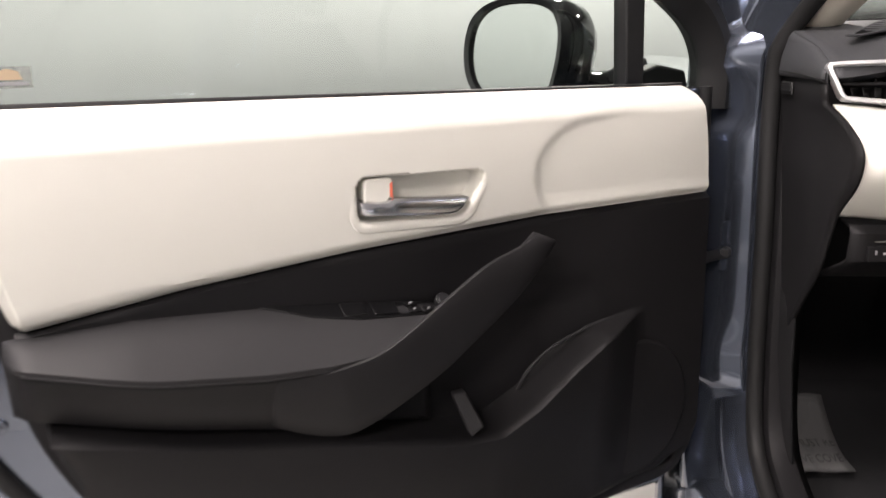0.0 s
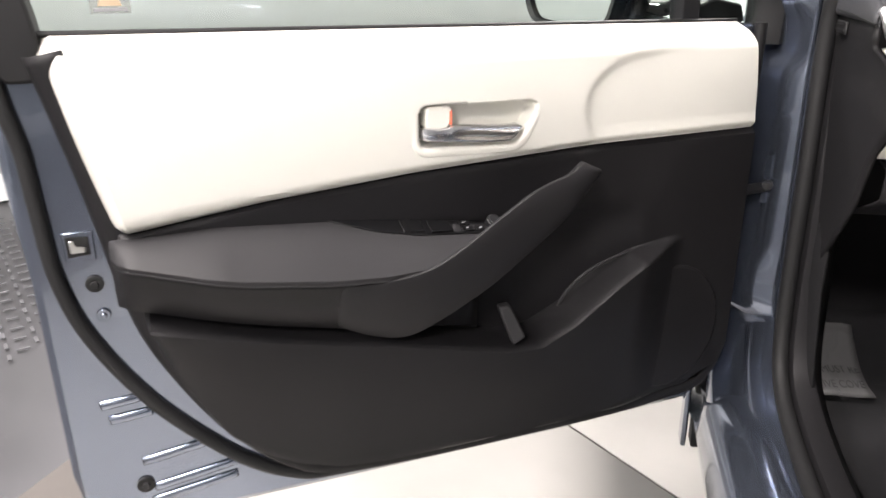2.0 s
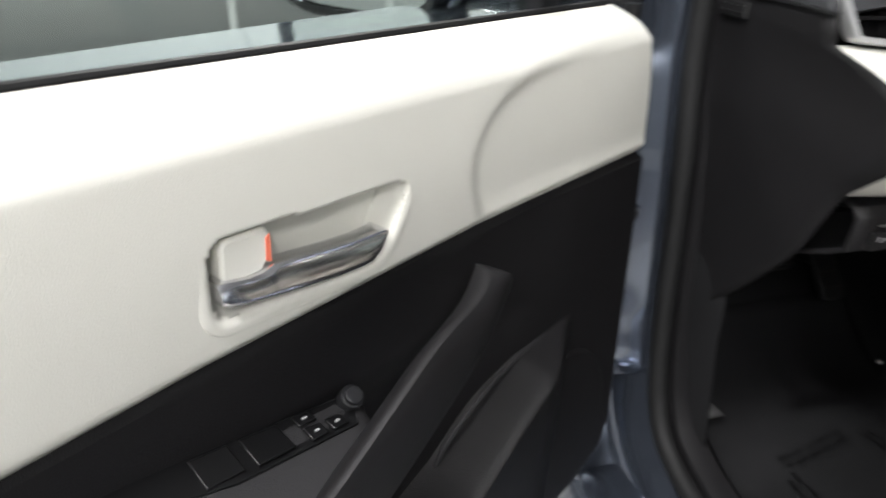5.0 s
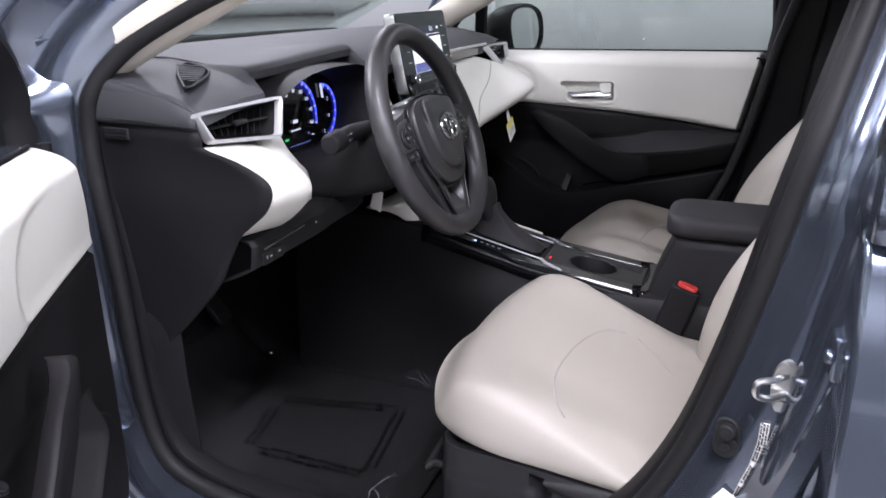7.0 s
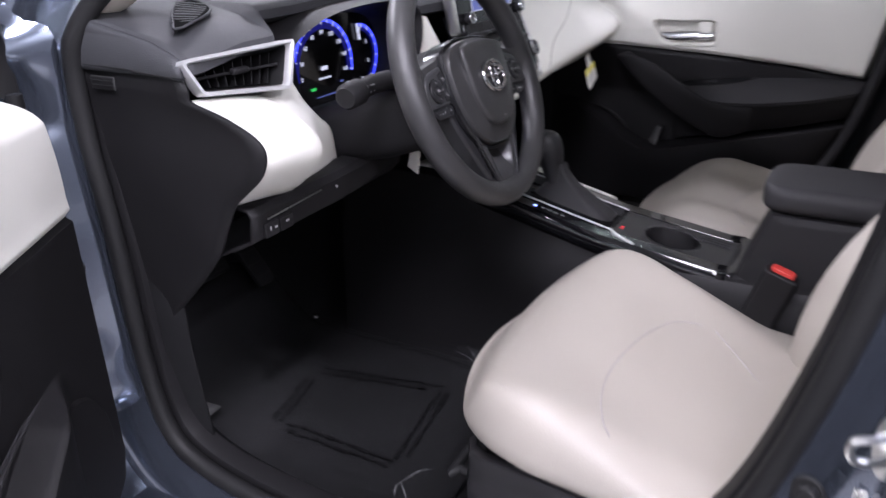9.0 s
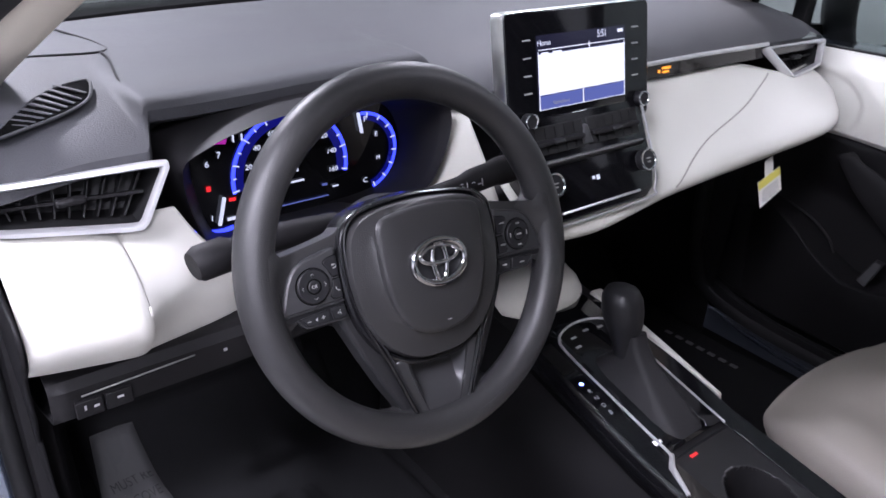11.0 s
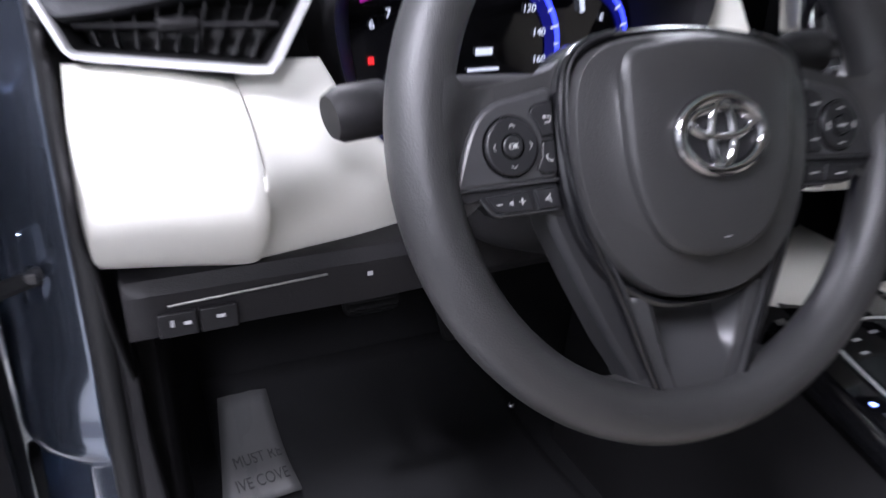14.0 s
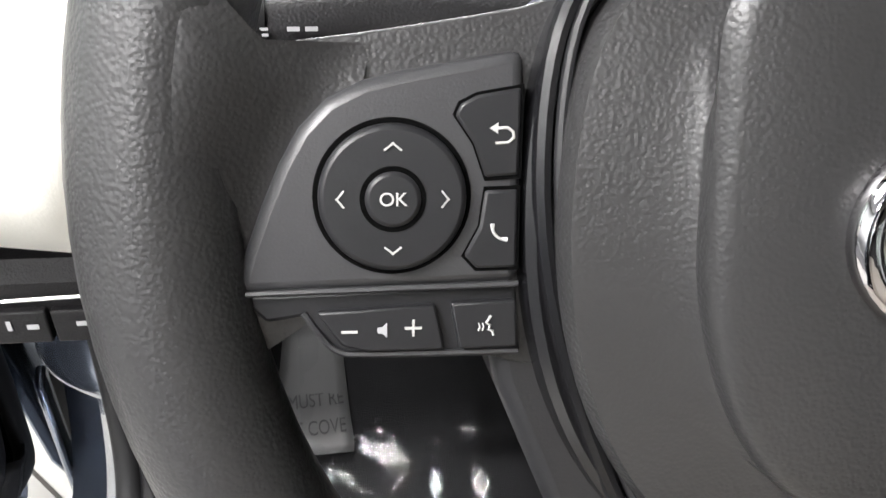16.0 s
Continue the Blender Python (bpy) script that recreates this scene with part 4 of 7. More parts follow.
def mat_sheet(name, label, x0, x1, y0, y1, mat, lift, wrinkle, seed, category, thick=0.004, nx=34, ny=44, folds=()):
    bm = B()
    rows = []
    for j in range(ny):
        y = y0 + (y1 - y0) * j / (ny - 1)
        row = []
        for i in range(nx):
            x = x0 + (x1 - x0) * i / (nx - 1)
            z = 0.287 + lift + 0.40 * sm((y - 0.48) / 0.42)
            e = min(i, nx - 1 - i, j, ny - 1 - j) / 4
            if wrinkle:
                a = noise.noise(V((x * 9 + seed, y * 7, 0.0)))
                z += wrinkle * (1 + 3 * max(0, 1 - e * 0.8)) * (max(0, 1 - abs(a) * 5) * 0.8 + 0.35 * noise.noise(V((x * 46, y * 34 + seed, 3.0))) + 0.8)
            for fx, fy_, hh in folds:
                d = V((x - fx, y - fy_, 0))
                z += hh * math.exp(-(d.length / 0.055) ** 2) * (0.55 + 0.45 * math.sin(9 * math.atan2(d.y, d.x)))
            row.append(V((x + 0.008 * noise.noise(V((x * 5, y * 5, seed))), y, z)))
        rows.append(row)
    grid(bm, rows)
    return tagged(part(name, bm, mat, thick=thick, angle=80), label, category)


mat_sheet("floor_mat", "black floor mat in the driver's footwell", -0.60, -0.16, -0.02, 0.62, CARPET, 0.006, 0, 1, "floor mat", 0.008)
mat_sheet("floor_mat", "black floor mat in the passenger's footwell", 0.16, 0.65, -0.02, 0.62, CARPET, 0.006, 0, 2, "floor mat", 0.008)
film = mat_sheet("plastic_film", "crumpled clear plastic film over the driver's mat", -0.57, -0.135, 0.02, 0.60, FILM, 0.012, 0.0030, 7, "plastic film", 0.0, 64, 84, ((-0.15, 0.13, 0.022), (-0.50, 0.05, 0.014), (-0.40, 0.03, 0.006)))
film.visible_shadow = False
FAINT = material("faint_black_print", (0.0055, 0.0055, 0.006), 0.8, spec=0.08, vary=0.3, big=60)
FOLD = glass("film_fold", (0.86, 0.86, 0.87), 0.75, 0.22, 0.10)
for pts, r in ((((-0.077, 0.197), (-0.100, 0.168), (-0.140, 0.128), (-0.183, 0.0895)), 0.0030), (((-0.078, 0.181), (-0.115, 0.141), (-0.151, 0.106)), 0.0022), (((-0.140, 0.170), (-0.158, 0.130), (-0.172, 0.105)), 0.0018),
               (((-0.474, 0.036), (-0.498, 0.048), (-0.523, 0.062)), 0.0028), (((-0.523, 0.062), (-0.540, 0.060), (-0.555, 0.055)), 0.0020), (((-0.523, 0.062), (-0.540, 0.047), (-0.552, 0.035)), 0.0020)):
    line = spline([(x, y, 0.305 + 0.006 * (i % 2)) for i, (x, y) in enumerate(pts)], 18)
    bm = B()
    tube(bm, line, [r * (0.25 + 0.75 * math.sin(math.pi * (i + 0.5) / 18)) for i in range(18)], 8, flat=0.7)
    fold = part("film_fold", bm, FOLD, film, "shiny crease standing up in the film")
    fold.visible_shadow = False
rng = random.Random(11)
for (xa, ya), (xb, yb) in (((-0.33, 0.365), (-0.28, 0.13)), ((-0.28, 0.13), (-0.485, 0.10)), ((-0.485, 0.10), (-0.485, 0.33)), ((-0.485, 0.33), (-0.33, 0.365))):
    bm = B()
    a, b = V((xa, ya, 0.3075)), V((xb, yb, 0.3075))
    ln, ang = (b - a).length, math.atan2(yb - ya, xb - xa)
    for k in range(2):
        d = 0.0
        while d < ln - 0.02:
            w = 0.010 + 0.018 * rng.random()
            m = Matrix.Translation(a.lerp(b, (d + w / 2) / ln)) @ Matrix.Rotation(ang, 4, "Z")
            box(bm, (0, 0.016 * k + 0.003 * rng.random(), 0), (w, 0.004 + 0.004 * rng.random(), 0.0004), m)
            d += w + 0.006
    part("film_print", bm, FAINT, film, "black warning print along the border")
bm = B()
rows = []
for y in np.linspace(0.455, 0.595, 12):
    z = 0.306 + 0.40 * sm((y - 0.48) / 0.42)
    w = 0.050 - 0.13 * max(0, y - 0.47)
    rows.append([V((-0.553 + 0.02 * (y - 0.5) + x * w / 0.055, y, z + 0.003 * noise.noise(V((x * 30, y * 12, 1))))) for x in np.linspace(-0.055, 0.055, 7)])
grid(bm, rows)
cover = part("paper_cover", bm, PAPER, None, thick=0.001)
tagged(cover, "grey printed protective paper on the footrest", "paper cover")


def PZ(y):
    return 0.3105 + 0.40 * sm((y - 0.48) / 0.42)


for k, txt in enumerate(("MUST RE", "IVE COVE")):
    words("print", txt, 0.027, pose(-0.548, 0.522 - 0.034 * k, PZ(0.522 - 0.034 * k), 13, 0, 6), DARKINK, cover, 0.62)

# pedals
for name, x, w, h, y, z in (("brake_pedal", -0.36, 0.085, 0.045, 0.60, 0.49), ("accelerator_pedal", -0.235, 0.045, 0.13, 0.61, 0.46)):
    pd = thing(name, "black rubber-faced pedal hanging over the carpet" if w > 0.05 else "tall black accelerator pedal over the carpet", "pedal", pose(x, y, z, 50, 0, 0))
    bm = B()
    slab(bm, [V((a, b, 0)) for a, b in rring(w, h, 0.012)], (0, 0, 0.012))
    part("pad", bm, RUBBER, pd, bevel=0.003)
    for k in range(4):
        bm = B()
        box(bm, (0, -h / 2 + h * (k + 0.8) / 4.6, 0.013), (w * 0.8, 0.004, 0.003))
        part("grip_rib", bm, RUBBER, pd)
    bm = B()
    tube(bm, spline([V((0, 0, 0)), V((0, 0.06, -0.08)), V((0, 0.2, -0.10))], 10), 0.009, 8)
    part("arm", bm, BLACK, pd)
# chrome ball added at the mat to stand in for a glint
bm = B()
bm2 = bmesh.ops.create_uvsphere(bm, u_segments=14, v_segments=8, radius=0.008, matrix=pose(-0.17, 0.50, 0.318))
tagged(part("mat_glint", bm, CHROME), "small chrome ball that stands in for a glint on the floor mat", "clip")

# ---- dashboard ----
dash = thing("dashboard", "dark grey dashboard with cream lower panels", "dashboard")


def hood(x):
    """How far the instrument brow rises at x."""
    return sm((x + 0.540) / 0.018) * sm((-0.175 - x) / 0.018)


xs = np.r_[np.linspace(-0.69, -0.545, 12), np.linspace(-0.542, -0.518, 9), np.linspace(-0.51, -0.20, 14), np.linspace(-0.195, -0.172, 9), np.linspace(-0.165, 0.69, 40)]
SEC = [(0.93, 0.965), (0.80, 0.995), (0.62, 1.012), (0.46, 1.016), (0.38, 1.012), (0.31, 1.006), (0.26, 0.996), (0.225, 0.982), (0.21, 0.973), (0.208, 0.962), (0.225, 0.955), (0.30, 0.95)]
HOOD = {5: (0.31, 1.010), 6: (0.262, 1.009), 7: (0.251, 1.006), 8: (0.247, 1.001), 9: (0.248, 0.991), 10: (0.262, 0.984), 11: (0.31, 0.98)}
bm = B()
rows = []
for x in xs:
    b = hood(x)
    row = []
    side = sm((abs(x) - 0.58) / 0.11)
    for y, z in SEC:
        f = sm((0.44 - y) / 0.14)
        yy = y - (0.0 if y < 0.5 else 0.06 * (abs(x) / 0.69) ** 2 * 2)
        zz = z - 0.012 * side * f
        k = SEC.index((y, z))
        hy, hz = HOOD.get(k, (yy, zz))
        hz += 0.010 * sm((x + 0.5) / 0.3) if k in HOOD else 0
        row.append(V((x, yy + (hy - yy) * b, zz + (hz - zz) * b)))
    rows.append(row)
grid(bm, rows)
for e, k in ((0, -1), (-1, 1)):
    side_bm = B()
    grid(side_bm, [[p + V((k * a, 0.002, -b)) for p in rows[e][:9]] for a, b in ((0, 0), (0.003, 0.006), (0.004, 0.022))])
    part("pad_side", side_bm, DASH, dash, thick=0.002)
part("upper_pad", bm, DASH, dash, "dark grey grained upper dashboard", thick=0.004)
# seams between the upper pads
for pts in ([(-0.51, 0.44, 1.0175), (-0.512, 0.40, 1.018), (-0.522, 0.34, 1.013), (-0.527, 0.29, 1.006), (-0.525, 0.25, 1.0)], [(-0.69, 0.435, 1.008), (-0.6, 0.45, 1.017), (-0.51, 0.44, 1.0175), (-0.50, 0.50, 1.016), (-0.52, 0.62, 1.012)]):
    bm = B()
    tube(bm, spline(pts, 24), 0.0016, 6)
    part("pad_seam", bm, RUBBER, dash)
# defroster vent on top
def pad_z(x, y):
    """Height of the upper pad near its outer end."""
    return lin([(0.26, 0.9975), (0.30, 1.0055), (0.32, 1.0085), (0.345, 1.0108), (0.40, 1.0145)], y) - lin([(-0.65, 0.0078), (-0.62, 0.0032), (-0.60, 0.0008), (-0.58, 0.0)], x)


wedge = [(-0.664, 0.246), (-0.630, 0.252), (-0.600, 0.261), (-0.577, 0.274), (-0.562, 0.292), (-0.553, 0.322), (-0.558, 0.331), (-0.590, 0.318), (-0.618, 0.297), (-0.645, 0.268)]
ring = spline([(x, y, 0) for x, y in wedge], 40, True)
bm = B()
tube(bm, [V((p.x, p.y, pad_z(p.x, p.y) + 0.0064)) for p in ring], 0.0017, 6, closed=True)
vent = part("defroster_vent", bm, DASH, dash, "small black defroster vent with slats")
# flat near-black face over the pad paints the shade of a deep well
bm = B()
bm.faces.new([bm.verts.new((p.x, p.y, pad_z(p.x, p.y) + 0.0068)) for p in ring])
part("vent_well", bm, GAP, vent)
for k in range(9):
    bm = B()
    t = k / 8.6
    p, q = V((-0.583 - 0.066 * t, 0.3235 - 0.056 * t ** 0.9, 0)), V((-0.563 - 0.068 * t, 0.297 - 0.043 * t ** 0.6, 0))
    w = V((0.0042 * (1 - 0.4 * t), 0.0008, 0))
    slab(bm, [V((r.x, r.y, pad_z(r.x, r.y) + 0.0071)) for r in (p - w, p, q, q - w * 0.6)], (0, 0, 0.0012))
    part("vent_slat", bm, DASH, vent)
# outer end of the upper pad, down to the seam above the end panel
bm = B()
rows = []
for y in np.linspace(0.212, 0.475, 20):
    zt = lin([(0.208, 0.962), (0.21, 0.973), (0.225, 0.982), (0.26, 0.996), (0.31, 1.006), (0.38, 1.012), (0.46, 1.016)], y) - 0.012
    rows.append([V((-x, y, zt + (0.947 - zt) * k)) for k, x in ((0, 0.688), (0.15, 0.6935), (0.5, 0.6965), (0.9, 0.6972), (1, 0.6955))])
grid(bm, rows)
part("pad_end", bm, DASH, dash, "dark grey end of the upper pad", thick=0.002)
# end panel by the door
bm = B()
ys = np.linspace(0, 1, 14)
rows = []
ENDS = ((0.965, 0.225, 0.47, 0.690), (0.935, 0.208, 0.47, 0.694), (0.919, 0.206, 0.47, 0.692), (0.905, 0.160, 0.47, 0.690), (0.886, 0.120, 0.47, 0.688), (0.867, 0.108, 0.47, 0.687), (0.840, 0.118, 0.47, 0.687), (0.815, 0.146, 0.47, 0.686), (0.797, 0.166, 0.47, 0.685), (0.76, 0.187, 0.47, 0.684), (0.719, 0.211, 0.47, 0.682), (0.656, 0.269, 0.47, 0.679), (0.611, 0.317, 0.47, 0.675), (0.56, 0.37, 0.47, 0.670))
for q in spline([(e[1], e[3], e[0]) for e in ENDS], 60):
    rows.append([V((-q.y + 0.004 * math.sin(f * 3), q.x + (0.47 - q.x) * f, q.z)) for f in ys])
grid(bm, rows)
part("end_panel", bm, BLACK, dash, "black dashboard end panel", thick=0.004)
bm = B()
box(bm, (-0.6945, 0.349, 0.932), (0.004, 0.042, 0.017))
ev = part("side_vent", bm, RUBBER, dash, bevel=0.002)
for k in range(2):
    bm = B()
    box(bm, (-0.6968, 0.349, 0.929 + 0.006 * k), (0.002, 0.038, 0.0016))
    part("vent_slat", bm, BLACK, ev)
bm = B()
tube(bm, [(-0.6965, 0.21, 0.945), (-0.6975, 0.30, 0.952), (-0.6965, 0.46, 0.955)], 0.0014, 6)
part("end_seam", bm, RUBBER, dash)


def side_vent(s):
    """Outer air vent: silver frame, black well, slats and a knob."""
    pts = [(-0.699, 0.213, 0.967), (-0.522, 0.191, 0.970), (-0.560, 0.172, 0.913), (-0.680, 0.201, 0.924)]
    if s < 0:
        pts = [(-0.668, 0.20, 0.968), (-0.470, 0.196, 0.972), (-0.535, 0.172, 0.918), (-0.64, 0.184, 0.925)]
    P4 = [V((x * s, y, z)) for x, y, z in pts]
    mid = sum(P4, V((0, 0, 0))) / 4
    nrm = (P4[1] - P4[0]).cross(P4[3] - P4[0]).normalized()
    if nrm.y > 0:
        nrm = -nrm

    def loop(k, d, r=0.12, gap=0.0):
        out = []
        for i in range(4):
            a, b, c = P4[i - 1], P4[i], P4[(i + 1) % 4]
            for t in (0.0, 0.5, 1.0):
                p = (b + (a - b) * r * (1 - t) if t < 0.5 else b + (c - b) * r * t if t > 0.5 else b + ((a - b) + (c - b)) * r * 0.18)
                out.append(mid + (p - mid) * k + nrm * d)
        return out

    def inner(d, m=0.009):
        ins = []
        for i in range(4):
            a, b, c = P4[i - 1], P4[i], P4[(i + 1) % 4]
            ins.append(b + ((a - b).normalized() + (c - b).normalized()) * m)
        res = []
        for i in range(4):
            a, b, c = ins[i - 1], ins[i], ins[(i + 1) % 4]
            for t in (0, 1, 2):
                p = b + (a - b) * 0.08 if t == 0 else b + (c - b) * 0.08 if t == 2 else b + ((a - b) + (c - b)) * 0.012
                res.append(p + nrm * d)
        return res

    bm = B()
    grid(bm, [loop(1.0, -0.012), loop(1.0, 0.002), loop(0.99, 0.005), inner(0.0055, 0.0045), inner(0.003, 0.0062), inner(-0.006, 0.0070)], close_u=True)
    fr = part("vent_frame", bm, SATIN, dash, "satin silver vent surround", bevel=0)
    bm = B()
    grid(bm, [inner(-0.005, 0.0068), inner(-0.05, 0.014), [p * 0.2 + (mid - nrm * 0.05) * 0.8 for p in inner(-0.05, 0.014)]], close_u=True)
    part("vent_well", bm, RUBBER, dash)
    a, b, c, d = inner(-0.012, 0.012)[1], inner(-0.012, 0.012)[4], inner(-0.012, 0.012)[7], inner(-0.012, 0.012)[10]
    for k in range(9):
        f = (k + 0.7) / 9.4
        p, q = a + (b - a) * f, d + (c - d) * min(max(f * 1.02 - 0.01, 0), 1)
        bm = B()
        slab(bm, [p - nrm * 0.008, q - nrm * 0.008, q - nrm * 0.026, p - nrm * 0.026], (b - a).normalized() * 0.0016)
        part("vane", bm, BLACK, fr)
    p, q = a + (d - a) * 0.5, b + (c - b) * 0.42
    bm = B()
    slab(bm, [p + V((0, 0, 0.001)), q + V((0, 0, 0.001)), q - nrm * 0.014, p - nrm * 0.014], (0, 0, -0.003))
    part("cross_slat", bm, BLACK, fr)
    bm = B()
    box(bm, (0, 0, 0), (0.027, 0.010, 0.008), Matrix.Translation(p * 0.5 + q * 0.5 + nrm * 0.004))
    part("vent_knob", bm, BLACK, fr, bevel=0.003)


side_vent(1)
side_vent(-1)


# darkened cream, for a line that paints the shade along a crease
CREASESHADE = material("cream_crease_shade", (0.30, 0.285, 0.255), 0.7, vary=0)


def panel(name, sections, mat, label, n=30, thick=0.003, rows_n=None, crease=None):
    """Lofts a sheet through sections, each a list of points."""
    cols = [spline(sec, n) for sec in sections]
    bm = B()
    k = rows_n or len(sections) * 6
    lines = [spline([c[i] for c in cols], k) for i in range(n)]
    grid(bm, lines)
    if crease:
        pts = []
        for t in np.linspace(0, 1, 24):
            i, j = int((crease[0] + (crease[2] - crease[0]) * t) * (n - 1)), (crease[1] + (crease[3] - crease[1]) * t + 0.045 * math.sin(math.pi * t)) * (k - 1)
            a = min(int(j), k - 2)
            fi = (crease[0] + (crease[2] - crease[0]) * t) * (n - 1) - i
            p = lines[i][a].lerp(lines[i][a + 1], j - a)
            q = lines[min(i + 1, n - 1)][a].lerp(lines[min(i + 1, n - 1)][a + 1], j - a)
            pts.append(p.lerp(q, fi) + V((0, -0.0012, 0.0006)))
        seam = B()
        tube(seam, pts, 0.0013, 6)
        part("panel_crease_shade", seam, CREASESHADE, dash)
    return part(name, bm, mat, dash, label, thick=thick)


def prof(x, pts):
    return [(x, y, z) for y, z in pts]


CUR = [(0.212, 0.918), (0.178, 0.909), (0.145, 0.896), (0.122, 0.881), (0.1115, 0.866), (0.1125, 0.850), (0.126, 0.832), (0.148, 0.812), (0.172, 0.796)]


def cshift(x, dy, dz, k=1.0):
    return [(x, 0.212 + (y - 0.212) * k + dy, z + dz) for y, z in CUR]


panel("cream_outer_panel", [cshift(-0.684, 0.004, 0), cshift(-0.66, -0.003, 0.0), cshift(-0.62, -0.006, -0.004), cshift(-0.596, -0.006, -0.008, 0.985), cshift(-0.587, -0.004, -0.010, 0.975), cshift(-0.582, -0.001, -0.011, 0.965)], WHITE, "cream lower dashboard panel below the vent")
panel("cream_inner_panel", [[(-0.582, 0.211, 0.907), (-0.583, 0.140, 0.879), (-0.584, 0.1125, 0.855), (-0.583, 0.137, 0.822), (-0.580, 0.173, 0.785)], [(-0.566, 0.207, 0.912), (-0.561, 0.163, 0.882), (-0.557, 0.139, 0.854), (-0.554, 0.154, 0.818), (-0.551, 0.177, 0.785)], [(-0.545, 0.205, 0.916), (-0.533, 0.181, 0.884), (-0.520, 0.167, 0.855), (-0.510, 0.170, 0.822), (-0.500, 0.184, 0.785)], [(-0.523, 0.203, 0.917), (-0.506, 0.198, 0.885), (-0.484, 0.192, 0.858), (-0.462, 0.190, 0.835), (-0.447, 0.195, 0.786)]], WHITE, "cream panel beside the instruments")
# instrument surround and face
out = [(-0.512, 0.200, 0.945), (-0.487, 0.198, 0.970), (-0.42, 0.196, 0.989), (-0.33, 0.196, 0.994), (-0.242, 0.198, 0.988), (-0.187, 0.197, 0.962), (-0.206, 0.195, 0.890), (-0.25, 0.205, 0.85), (-0.36, 0.21, 0.835), (-0.45, 0.21, 0.838), (-0.492, 0.205, 0.865)]
inn = [(-0.480, 0.272, 0.938), (-0.462, 0.272, 0.958), (-0.41, 0.272, 0.972), (-0.34, 0.272, 0.976), (-0.26, 0.272, 0.970), (-0.222, 0.272, 0.945), (-0.212, 0.272, 0.895), (-0.245, 0.272, 0.856), (-0.34, 0.272, 0.846), (-0.44, 0.272, 0.842), (-0.468, 0.272, 0.858)]
o60, i60 = spline(out, 66, True), spline(inn, 66, True)
bm = B()
grid(bm, [[p + V((0, 0.10, 0.004)) for p in o60], [p + V((0, 0.03, 0.002)) for p in o60], o60, [p * 0.93 + q * 0.07 + V((0, -0.002, 0)) for p, q in zip(o60, i60)], [p * 0.8 + q * 0.2 for p, q in zip(o60, i60)]], close_u=True)
part("instrument_hood", bm, GRAB, dash, "dark grey hood over the instruments")
bm = B()
grid(bm, [[p * 0.8 + q * 0.2 for p, q in zip(o60, i60)], [p * 0.4 + q * 0.6 for p, q in zip(o60, i60)], i60], close_u=True)
part("instrument_surround", bm, BLACK, dash, "black instrument surround")
cl = thing("instrument_cluster", "lit instrument cluster with blue dials", "instrument cluster")
bm = B()
slab(bm, i60, (0, 0.01, 0))
part("face", bm, PIANO, cl, "glossy black dial face")
fy = 0.2705


def arc(bm, cx, cz, r0, r1, a0, a1, y, n=40, d=0.0012):
    for k in range(n):
        a, b = radians(a0 + (a1 - a0) * k / n), radians(a0 + (a1 - a0) * (k + 1) / n)
        slab(bm, [V((cx + r * math.cos(t), y, cz + r * math.sin(t))) for r, t in ((r0, a), (r1, a), (r1, b), (r0, b))], (0, -d, 0))
    return bm


SPD = (-0.362, 0.898)
for nm, mat, c, r0, r1, a0, a1 in (("speed_ring", BLUE, SPD, 0.0702, 0.0745, -10, 190), ("fuel_ring", BLUE, (-0.268, 0.903), 0.0482, 0.052, -70, 90), ("rev_ring", BLUE, (-0.452, 0.897), 0.050, 0.055, 235, 285)):
    bm = B()
    arc(bm, *c, r0, r1, a0, a1, fy)
    bmesh.ops.remove_doubles(bm, verts=bm.verts[:], dist=0.00002)
    part(nm, bm, mat, cl, "glowing blue dial ring")
HAZE = material("dim_blue_dial_light", (0.0, 0.0, 0.01), 0.4, vary=0, emit=(0.03, 0.035, 0.9), strength=0.13)
for c, r0, r1, a0, a1 in ((SPD, 0.0600, 0.0700, -10, 190), ((-0.268, 0.903), 0.0415, 0.0480, -70, 90)):
    bm = B()
    arc(bm, *c, r0, r1, a0, a1, fy, d=0.0006)
    bmesh.ops.remove_doubles(bm, verts=bm.verts[:], dist=0.00002)
    part("dial_glow", bm, HAZE, cl, "dim blue glow inside the dial ring")
bm = B()
arc(bm, -0.452, 0.897, 0.050, 0.056, 75, 112, fy)
part("red_zone", bm, material("purple_zone_light", (0.01, 0, 0.01), 0.4, vary=0, emit=(0.55, 0.03, 0.4), strength=0.7), cl, "purple-red rev zone")
for k in range(9):
    a = radians(188 - 196 * k / 8)
    words("number", str(k * 20), 0.0088, pose(SPD[0] + 0.055 * math.cos(a), fy - 0.0008, SPD[1] + 0.055 * math.sin(a), 90), GLOWW, cl)
bm = B()
for k in range(17):
    a = radians(188 - 196 * k / 16)
    m = Matrix.Translation((SPD[0] + 0.0705 * math.cos(a), fy - 0.0014, SPD[1] + 0.0705 * math.sin(a))) @ Matrix.Rotation(-a, 4, "Y")
    box(bm, (0, 0, 0), (0.008 if k % 2 == 0 else 0.004, 0.0008, 0.0014), m)
part("speed_ticks", bm, GLOWW, cl)
bm = B()
for k in range(8):
    a = radians(80 - 21 * k)
    m = Matrix.Translation((-0.268 + 0.048 * math.cos(a), fy - 0.0014, 0.903 + 0.048 * math.sin(a))) @ Matrix.Rotation(-a, 4, "Y")
    box(bm, (0, 0, 0), (0.006, 0.0008, 0.0015), m)
part("fuel_ticks", bm, GLOWW, cl)
